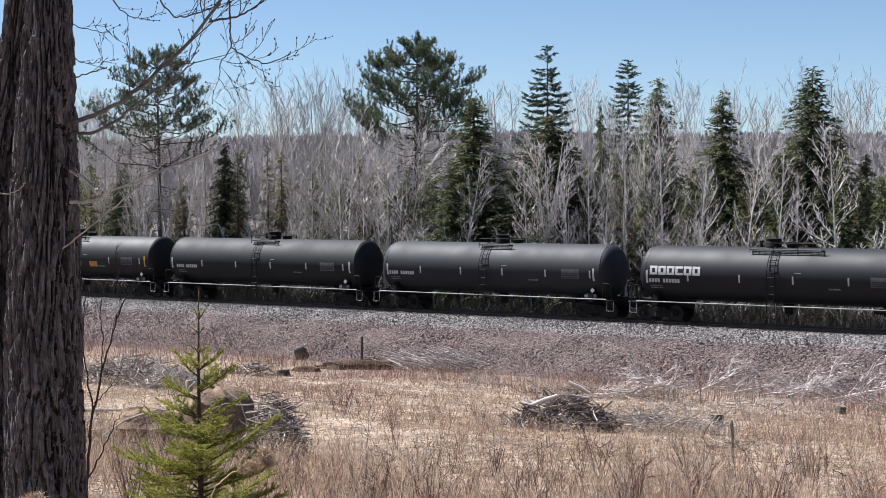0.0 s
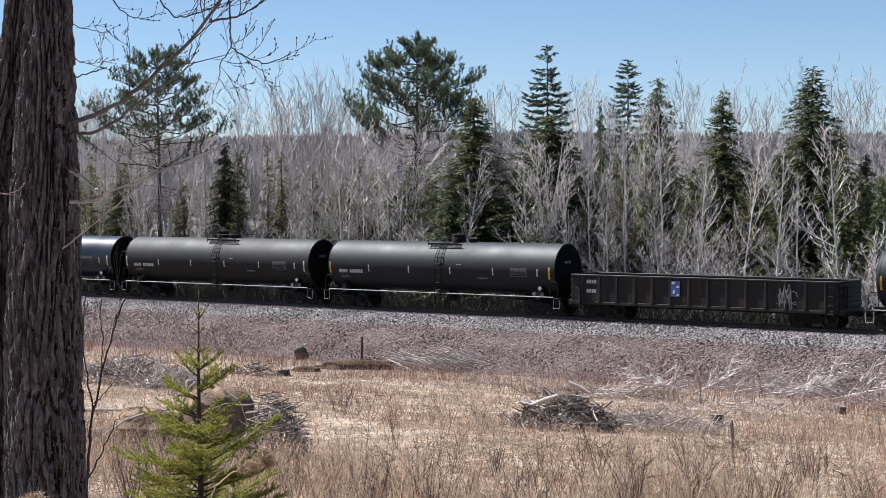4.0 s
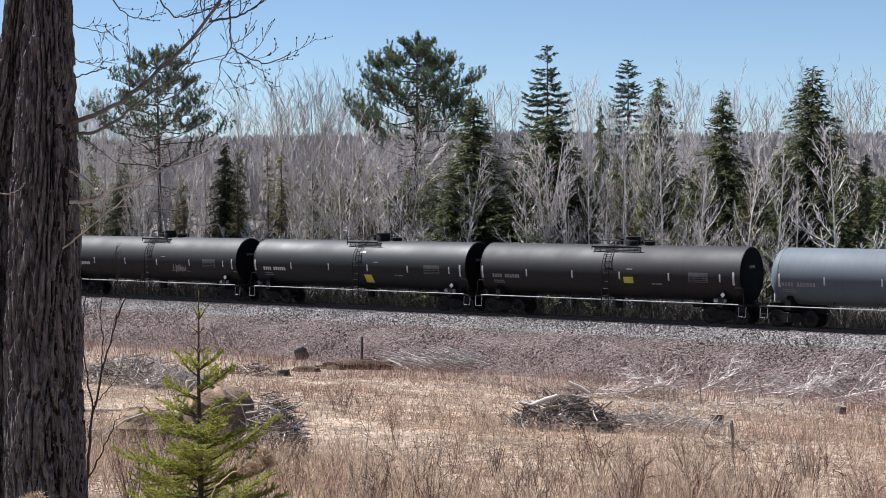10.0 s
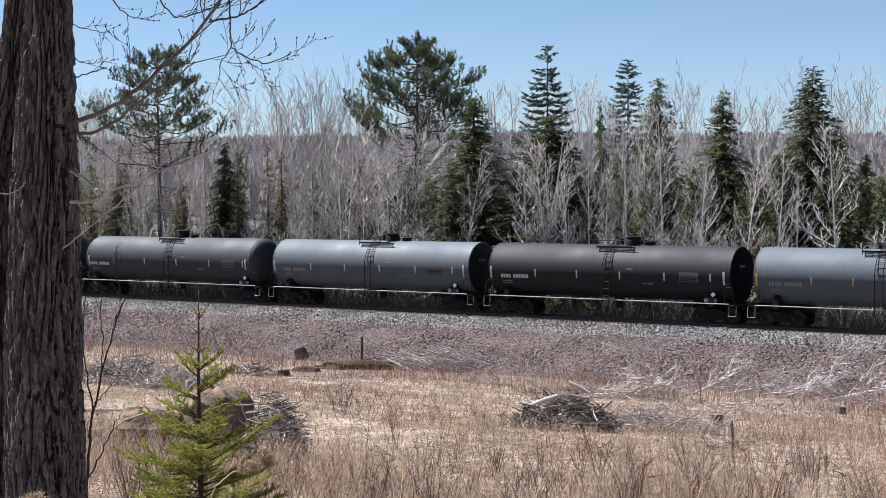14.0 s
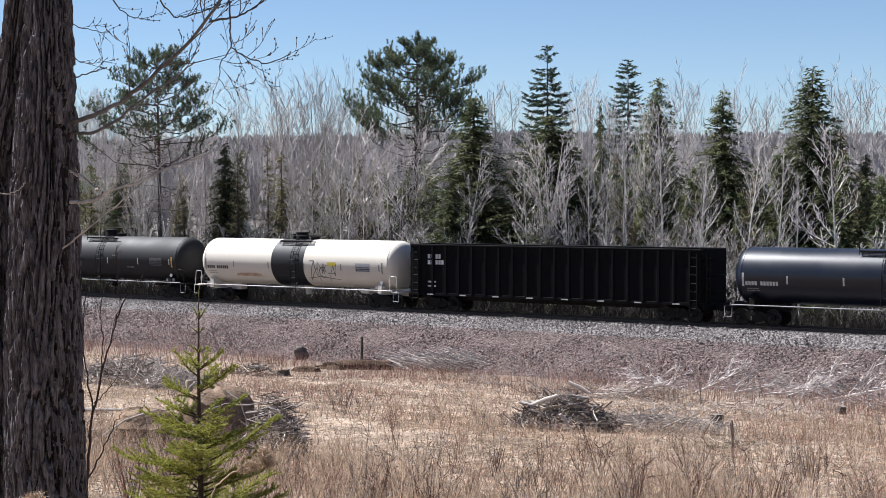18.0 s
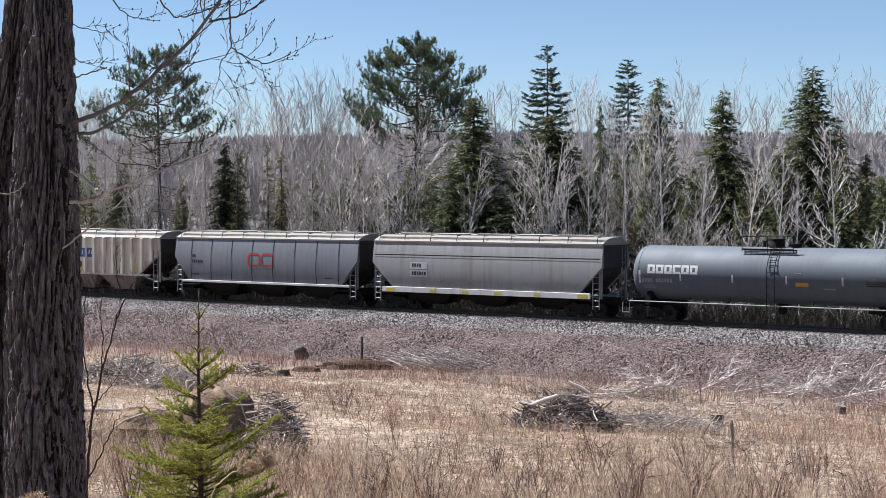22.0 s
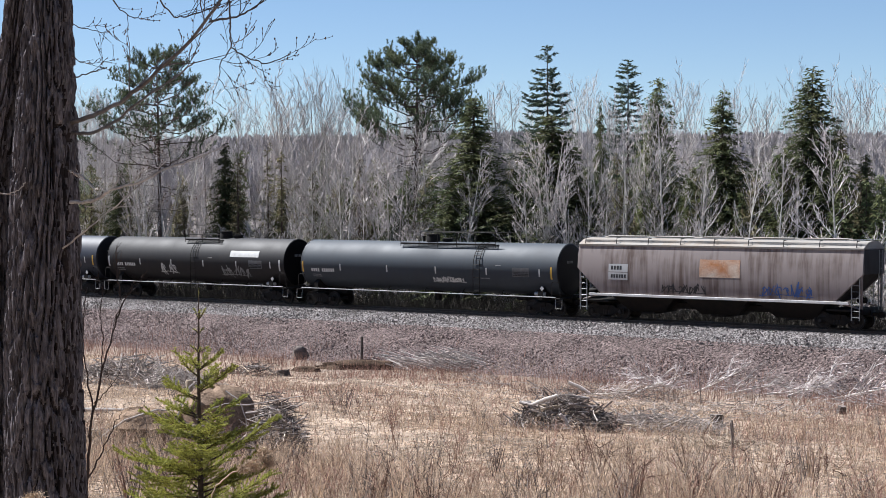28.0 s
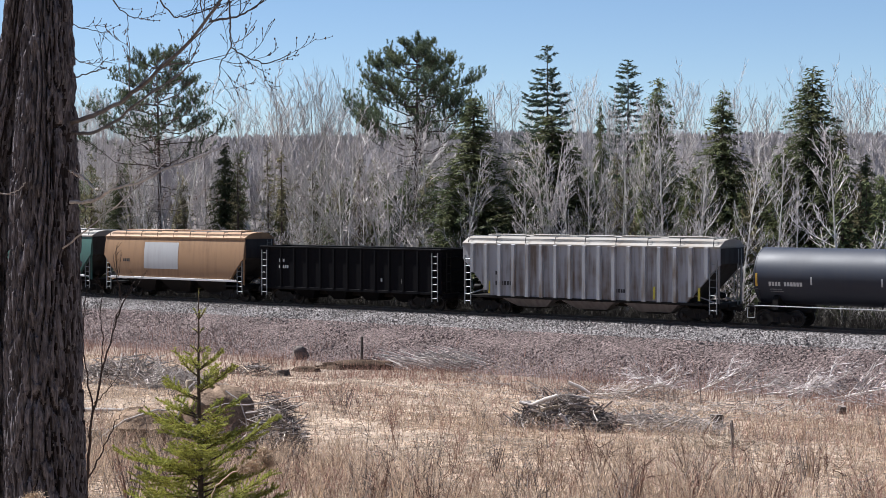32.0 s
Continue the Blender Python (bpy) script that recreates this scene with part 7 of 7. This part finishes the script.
WEEDS = [weed_mesh(500 + i, 0.9, (RED_WEED, DARK_STICK, STRAW)[i % 3], 5 + i % 3, 9) for i in range(6)]
TALL_WEEDS = [weed_mesh(540 + i, 1.15, (DEAD_STEM, RED_WEED, DEAD_STEM, STRAW)[i % 4], 5 + i % 3, 8, 1.6) for i in range(8)]
rng = random.Random(63)
for i in range(125):
    y = 22.4 + 14 * rng.random() ** 1.6
    x = rng.uniform(-0.20, 0.28) * y
    if noise.noise((x * 0.5, y * 0.3, 6.0)) + rng.uniform(-0.35, 0.35) < -0.08:
        continue
    p = at(x, y)
    w = thing("dead_weed", "tall dark branching dead weed stems", "weed", Matrix.LocRotScale(p, Euler((0, 0, rng.uniform(0, 6.28))), Vector((1, 1, 1)) * rng.uniform(0.5, 1.15)), "dead weeds in the meadow")
    tagged(part("stalk", TALL_WEEDS[rng.randrange(8)], None, w), kind="stuff")
rng = random.Random(62)
for i in range(190):
    y = 22.6 + 30 * rng.random() ** 2.2
    x = rng.uniform(-0.235, 0.28) * y
    p = at(x, y)
    w = thing("dead_weed", "leafless branching dead weed in dry grass", "weed", Matrix.LocRotScale(p, Euler((0, 0, rng.uniform(0, 6.28))), Vector((1, 1, 1)) * rng.uniform(0.55, 1.35)), "dead weeds in the meadow")
    tagged(part("stalk", WEEDS[rng.randrange(6)], None, w), kind="stuff")


def stick_pile(name, label, x, y, rx, ry, h, n, length, radius, mat, seed, logs=0, comb=None, dome=True, rise=0.10):
    """A heap of sticks; comb is a direction along which they lie."""
    rng = random.Random(seed)
    p = at(x, y)
    t = thing(name, label, "brush pile", pose(p.x, p.y, p.z))
    g = Geo()
    for i in range(n):
        a, k = rng.uniform(0, 6.28), rng.random() ** 0.55
        bx, by = math.cos(a) * rx * k, math.sin(a) * ry * k
        top = h * (1 - k * k) if dome else h * rng.random()
        bz = top * rng.uniform(0.45, 1.0)
        if comb is not None:
            d = Vector((math.cos(comb) + rng.gauss(0, 0.16), math.sin(comb) * 0.6 + rng.gauss(0, 0.3), rng.gauss(rise, 0.12 + rise * 0.5)))
        else:
            d = Vector((rng.gauss(0, 1), rng.gauss(0, 1), rng.gauss(0, 0.42)))
        d = d.normalized() * length * rng.uniform(0.4, 1.2) / 2
        c = Vector((bx, by, bz + 0.04))
        gz = Vector((rng.uniform(-1, 1), rng.uniform(-1, 1), rng.uniform(-1, 1))) * 0.06 * length
        r = radius * rng.uniform(0.35, 1.2)
        pts = [c - d, c + gz, c + d]
        for q in pts:
            q.z = max(q.z, -0.08)
        g.tube(pts, [r, r * 0.8, r * 0.35], 4, cap=False)
    tagged(part("brushwood", g, mat, t), kind="stuff")
    for i in range(logs):
        a = rng.uniform(0, 6.28)
        d = Vector((math.cos(a), math.sin(a) * 0.6, rng.uniform(-0.15, 0.4))).normalized() * length * rng.uniform(0.35, 0.55)
        c = Vector((rng.uniform(-.55, .55) * rx, rng.uniform(-.6, .1) * ry, h * rng.uniform(0.45, 0.95)))
        r = radius * rng.uniform(1.3, 2.2)
        lg = Geo().tube([c - d, c - d * 0.4 + Vector((0, 0, 0.02)), c + d * 0.5, c + d], [r * 0.9, r, r * 0.95, r * 0.8], 8)
        part("log", lg, SAWN if i % 4 == 0 else GREY_STICK, t)
    return t


stick_pile("brush_pile", "heap of split logs and broken branches", 3.5, 46.5, 1.75, 1.3, 1.05, 620, 0.75, 0.026, DARK_STICK, 71, logs=3)
stick_pile("brush_pile", "pale broken branches and split logs on a heap", 3.45, 46.1, 1.5, 1.1, 1.12, 190, 0.75, 0.02, GREY_STICK, 89, logs=5)
for _k, (_a, _b) in enumerate((((2.55, 45.6, 0.78), (3.25, 45.5, 1.05)), ((3.55, 45.5, 1.42), (4.15, 45.4, 1.12)), ((3.3, 45.3, 0.55), (3.55, 45.3, 0.22)))):
    _z = ground_z(3.4, 45.5)
    _t = thing("split_log", "pale split log leaning on a brush heap", "log", pose(0, 0, _z))
    part("billet", Geo().tube([_a, tuple((_a[q] + _b[q]) / 2 + 0.015 for q in range(3)), _b], [0.05, 0.065, 0.045], 9), BLEACHED, _t)
stick_pile("brush_pile", "low tangle of grey sticks beside the log heap", 6.3, 48.0, 2.3, 1.3, 0.55, 380, 1.3, 0.014, GREY_STICK, 72, logs=3)
stick_pile("brush_pile", "combed fan of bleached branches on the ground", 0.1, 88.5, 2.9, 1.2, 1.1, 100, 3.6, 0.042, BLEACHED, 73, comb=-0.35, dome=False, rise=-0.24)
stick_pile("brush_pile", "broad grey heap of thin branches", -11.6, 60.0, 2.6, 1.6, 1.05, 560, 1.1, 0.024, GREY_STICK, 74)
stick_pile("brush_pile", "grey heap of thin branches spilling forward", -9.6, 57.5, 1.6, 1.4, 0.7, 300, 1.0, 0.018, GREY_STICK, 84)
stick_pile("brush_pile", "steep heap of grey sticks behind the sapling", -3.65, 34.6, 0.72, 0.65, 1.3, 560, 0.75, 0.013, DARK_STICK, 75, logs=4)
stick_pile("brush_pile", "bleached sticks lying over a steep dark heap", -3.6, 34.3, 0.75, 0.6, 1.2, 170, 0.7, 0.012, BLEACHED, 87)
stick_pile("brush_pile", "rubble of sticks and pale wood", -9.2, 76.5, 1.5, 1.0, 0.6, 160, 1.0, 0.02, DARK_STICK, 76, logs=4)
CROWNS = [bare_tree_meshes(600 + i, 5.0, 0.42, 0.12, 16, 0.75, r0=0.06, bark=BLEACHED, upright=0.9, fine=0.03) for i in range(3)]
for i, (x, y, lean, turn, size) in enumerate(((16.4, 76.0, 74, 25, 0.75), (18.2, 74.5, 72, 335, 0.85), (20.2, 73.0, 76, 15, 0.8), (15.4, 76.5, 80, 350, 0.6), (19.6, 71.5, 78, 200, 0.7), (11.0, 77.5, 62, 170, 0.5), (12.0, 76.5, 66, 20, 0.6), (13.4, 76.0, 74, 350, 0.6), (9.2, 76.0, 78, 20, 0.55), (6.4, 72.0, 80, 330, 0.5), (3.2, 78.0, 82, 200, 0.45))):
    p = at(x, y)
    t = thing("fallen_branch", "bleached leafless branch top lying on the meadow", "branch", Matrix.LocRotScale((p.x, p.y, p.z + 0.12), Euler((0, radians(lean), radians(turn))), Vector((size, size, size))), "branch tops lying below the bank")
    tagged(part("branch_top", CROWNS[i % 3][0], None, t), kind="stuff")
    tagged(part("twig_spray", CROWNS[i % 3][1], None, t), kind="stuff")
stick_pile("fallen_branches", "scattered grey branches lying in grass", 10.5, 61.0, 4.5, 3.0, 0.3, 160, 1.8, 0.014, GREY_STICK, 79, dome=False)
stick_pile("fallen_branches", "low tangle of grey branches at the bank", 7.3, 72.0, 4.2, 2.6, 0.5, 240, 1.6, 0.014, DARK_STICK, 80, dome=False)
stick_pile("wood_chips", "pale split wood scraps on bare ground", 6.9, 42.3, 1.8, 1.2, 0.08, 60, 0.9, 0.02, SAWN, 81, dome=False)
stick_pile("brush_pile", "roots and broken wood on a clod of earth", -5.2, 34.5, 1.1, 0.8, 0.75, 240, 0.7, 0.016, GREY_STICK, 85, logs=4)
stick_pile("wood_chips", "bleached sticks lying on bare ground", -6.0, 35.5, 1.3, 1.6, 0.25, 90, 0.9, 0.02, GREY_STICK, 82, dome=False, logs=2)
stick_pile("fallen_branches", "scattered thin sticks in matted grass", 1.0, 60.0, 6.5, 6.0, 0.2, 170, 1.1, 0.012, GREY_STICK, 83, dome=False)


def stump(x, y, r, h, seed, label):
    rng = random.Random(seed)
    p = at(x, y)
    t = thing("tree_stump", label, "stump", pose(p.x, p.y, p.z, rng.uniform(-8, 8), rng.uniform(-8, 8), 0))
    g, n = Geo(), 14
    v = []
    for z, k in ((-0.15, 1.35), (0.0, 1.18), (h * 0.3, 1.02), (h * 0.7, 0.96), (h, 0.95)):
        for j in range(n):
            a = 2 * math.pi * j / n
            q = r * k * (1 + 0.35 * noise.noise((math.cos(a) * 2 + seed, math.sin(a) * 2, z * 2)))
            v.append((q * math.cos(a), q * math.sin(a), z))
    g.add(v, [(i * n + j, i * n + (j + 1) % n, (i + 1) * n + (j + 1) % n, (i + 1) * n + j) for i in range(4) for j in range(n)])
    part("bark", g, STUMP_BARK, t)
    part("cut_face", Geo().add([v[4 * n + j] for j in range(n)], [tuple(range(n))]), DARK_STICK, t)
    return t


stump(16.1, 64.9, 0.18, 0.34, 2, "dark cut stump in dry grass")
stump(8.9, 52.3, 0.22, 0.42, 3, "dark cut stump beside lying branches")
stump(-7.7, 77.5, 0.3, 0.3, 4, "low sawn stump with a pale top")
stump(5.35, 52.0, 0.16, 0.3, 5, "small cut stump in the sticks")


def lump(name, label, category, x, y, rx, ry, h, mat, seed, turn=0.0):
    g, n, m = Geo(), 22, 9
    v = []
    for i in range(m + 1):
        k = i / m
        for j in range(n):
            a = 2 * math.pi * j / n
            q = 1 + 0.38 * noise.noise((math.cos(a) * 1.3 + seed, math.sin(a) * 1.3, k * 2)) + 0.30 * noise.noise((math.cos(a) * 5 + seed, math.sin(a) * 5, k * 6))
            rr = math.sin(math.pi / 2 * (1 - k)) ** 0.7 * q if i < m else 0.0
            v.append((math.cos(a) * rx * rr, math.sin(a) * ry * rr, -0.15 + (h + 0.15) * math.sin(math.pi / 2 * k) * (0.85 + 0.3 * q / 2)))
    g.add(v, [(i * n + j, i * n + (j + 1) % n, (i + 1) * n + (j + 1) % n, (i + 1) * n + j) for i in range(m) for j in range(n)])
    p = at(x, y)
    return solid(name, g, mat, label, category, pose(p.x, p.y, p.z, 0, 0, turn))


EARTH = surface("pale_earth_clods", (0.2346, 0.172, 0.1251), 0.95, 0, 0.35, 3, 25, 0.9, 0.03, tint=(0.1486, 0.1017, 0.07038), spec=0.05)
lump("root_mound", "brown earth and roots of an upturned stump", "mound", -4.95, 34.9, 1.0, 0.7, 1.42, EARTH, 3.0)
lump("root_mound", "rounded brown clod with exposed roots", "mound", -6.35, 34.0, 0.85, 0.6, 0.95, EARTH, 7.0)
lump("boulder", "grey brown fieldstone half sunk in grass", "stone", -6.3, 33.6, 0.30, 0.26, 0.28, GREY_STICK, 11.0)
lump("boulder", "pale fieldstone beside the sticks", "stone", -4.7, 35.2, 0.26, 0.24, 0.45, EARTH, 13.0)
_t = thing("root_plate", "bleached bent roots over an upturned stump", "roots", pose(0, 0, 0))
rng = random.Random(57)
_z0 = ground_z(-5.6, 34.3)
for _pts, _r in (([(-7.55, 33.6, 0.12), (-7.1, 33.4, 0.45), (-6.6, 33.3, 0.82), (-6.1, 33.4, 0.98), (-5.7, 33.8, 1.0)], 0.05), ([(-5.75, 33.9, 0.4), (-5.5, 33.7, 1.05), (-5.35, 33.9, 1.45), (-5.2, 34.2, 1.55)], 0.04),
                 ([(-4.6, 34.0, 1.35), (-4.3, 33.9, 1.15), (-4.15, 33.8, 0.8), (-4.1, 33.8, 0.3)], 0.03), ([(-6.9, 33.2, 0.1), (-6.5, 33.0, 0.35), (-6.0, 33.1, 0.42)], 0.035), ([(-4.4, 34.0, 1.05), (-3.7, 34.0, 1.12), (-2.95, 34.2, 1.22)], 0.028),
                 ([(-4.1, 34.0, 0.75), (-3.4, 34.0, 0.95), (-2.9, 34.1, 1.1)], 0.022), ([(-5.2, 33.9, 0.75), (-4.9, 33.8, 1.0), (-4.5, 33.9, 1.1)], 0.03), ([(-7.9, 33.9, 0.1), (-7.5, 33.7, 0.22), (-7.0, 33.6, 0.18)], 0.07)):
    part("root", Geo().tube(limb_line([(a, b, c + _z0) for a, b, c in _pts], 0.03, rng, 3), [_r * 0.62 * (1 - 0.55 * k / (3 * (len(_pts) - 1))) for k in range(3 * (len(_pts) - 1) + 1)], 7), BLEACHED, _t)
part("cut_end", Geo().lathe_z([(_z0 + 1.30, 0.07), (_z0 + 1.50, 0.09), (_z0 + 1.54, 0.07), (_z0 + 1.545, 0.02)], 10, -5.42, 34.35), SAWN, _t, "pale sawn root end")
stick_pile("brush_pile", "loose roots stones and sticks at a mound's foot", -7.35, 33.7, 0.9, 0.7, 0.42, 260, 0.6, 0.016, GREY_STICK, 86, logs=4)
_p = at(-9.6, 43.5)
_t = thing("lying_log", "pale barked log lying on bare ground", "log", pose(_p.x, _p.y, _p.z + 0.07, 0, 0, 8))
part("bole", Geo().tube([(-0.9, 0, 0), (-0.3, 0.02, 0.02), (0.5, 0, 0.01), (0.95, -0.03, 0)], [0.055, 0.06, 0.05, 0.04], 9), BLEACHED, _t)
lump("soil_bank", "dark undercut bank with overhanging straw", "bank", -4.7, 88.4, 2.3, 0.55, 0.52, SOIL, 17.0, 4)
lump("soil_bank", "turned reddish soil beside the stump", "bank", -7.4, 86.0, 0.8, 0.5, 0.3, SOIL, 19.0)

lump("tree_stump", "grey broken stump at the foot of the bank", "stump", -8.5, 95.0, 0.5, 0.4, 0.85, DARK_STICK, 23.0)
_p = at(-4.7, 92.7)
post = thing("fence_post", "dark leaning wooden fence post", "post", pose(_p.x, _p.y, _p.z + 0.05, 0, 1, 0))
part("stake", Geo().tube([(0, 0, -0.4), (0, 0, 1.45), (0.01, 0, 1.52)], [0.085, 0.075, 0.05], 8), STUMP_BARK, post)
for _x, _y, _h in ((11.25, 70.0, 1.0), (7.4, 41.0, 0.75), (8.05, 44.5, 0.6)):
    _p = at(_x, _y)
    _t = thing("snapped_sapling", "dark snapped sapling standing in grass", "sapling", pose(_p.x, _p.y, _p.z, 4, -5, 0))
    part("stem", Geo().tube([(0, 0, -0.1), (0.02, 0, _h * 0.5), (0.0, 0, _h)], [0.035, 0.028, 0.02], 6), DARK_STICK, _t)
# clump of upright cut stems
_p = at(7.95, 34.8)
_t = thing("coppice_clump", "clump of upright cut shrub stems", "shrub", pose(_p.x, _p.y, _p.z))
rng = random.Random(88)
for i in range(22):
    a, k = rng.uniform(0, 6.28), rng.random()
    b = Vector((math.cos(a) * 0.16 * k, math.sin(a) * 0.16 * k, -0.05))
    part("stem", Geo().tube(bent(b, Vector((math.cos(a) * 0.3 * k, math.sin(a) * 0.3 * k, 1)), rng.uniform(0.35, 0.85), 3, rng, 0.08), [0.014, 0.012, 0.009, 0.004], 5), DARK_STICK if i % 2 else STRAW, _t)

# ---- shrub stems and seed heads near the camera ----
shrub = thing("bare_shrub", "thin dark leafless shrub beside the big tree", "shrub")
rng = random.Random(90)
for _pts, _r in (([(-2.015, 9.000, 4.210), (-2.002, 9.000, 4.968), (-1.964, 9.000, 5.378), (-1.895, 9.000, 5.663), (-1.828, 9.000, 5.899), (-1.800, 9.000, 6.010)], 0.011), ([(-1.828, 9.000, 5.899), (-1.775, 9.000, 6.016), (-1.724, 9.000, 6.105)], 0.005), ([(-1.800, 9.000, 6.004), (-1.825, 9.000, 6.136), (-1.816, 9.000, 6.275)], 0.005),
                 ([(-1.964, 9.000, 5.378), (-2.002, 9.000, 5.631), (-2.015, 9.000, 5.915), (-2.002, 9.000, 6.042)], 0.006), ([(-1.996, 9.000, 4.999), (-1.907, 9.000, 5.157), (-1.844, 9.000, 5.309), (-1.806, 9.000, 5.363)], 0.006), ([(-1.955, 9.000, 5.426), (-1.876, 9.000, 5.505), (-1.825, 9.000, 5.574)], 0.004),
                 ([(-2.002, 9.000, 5.157), (-2.040, 9.000, 5.284), (-2.027, 9.000, 5.473)], 0.005), ([(-1.914, 9.000, 5.599), (-1.901, 9.000, 5.789), (-1.920, 9.000, 5.915), (-1.901, 9.000, 6.089)], 0.004)):
    _g, _b = Geo(), Geo()
    twiggy(_g, _b, limb_line(_pts, 0.008, rng), _r, 0.002, rng, 4, 0.13, 1)
    part("stem", _g, DARK_STEM, shrub)
FLUFF = surface("tan_seed_fluff", (0.408, 0.3196, 0.2312), 0.9, 0, 0.2, 20, 90, 0, tint=(0.34, 0.2448, 0.17), island=0.3, spec=0.1)


def seed_head(base, tips, seed):
    rng = random.Random(seed)
    t = thing("seed_head", "fluffy tan seed head on a dry stalk", "weed")
    part("stalk", Geo().tube(limb_line(base, 0.002, rng), 0.0022, 5), STRAW, t)
    for c, r in tips:
        c = Vector(c)
        g = Geo()
        for _ in range(420):
            d = Vector((rng.gauss(0, 1), rng.gauss(0, 1), rng.gauss(0, 1))).normalized()
            o = c + Vector((rng.gauss(0, 0.4), rng.gauss(0, 0.4), rng.gauss(0, 0.3))) * r
            sliver(g, o, o + d * r * rng.uniform(0.4, 0.9), 0.0022, rng)
        part("fluff", g, FLUFF, t, flat=True)


seed_head([(-0.733, 5.000, 5.601), (-0.709, 5.000, 5.668), (-0.656, 5.000, 5.710), (-0.589, 5.000, 5.734)], [((-0.558, 5.000, 5.769), 0.028), ((-0.593, 5.000, 5.731), 0.032), ((-0.544, 5.000, 5.738), 0.026), ((-0.625, 5.000, 5.720), 0.020)], 1)
seed_head([(-1.267, 5.000, 5.461), (-1.270, 5.000, 5.601)], [((-1.270, 5.000, 5.629), 0.028), ((-1.291, 5.000, 5.625), 0.022)], 2)


motions()
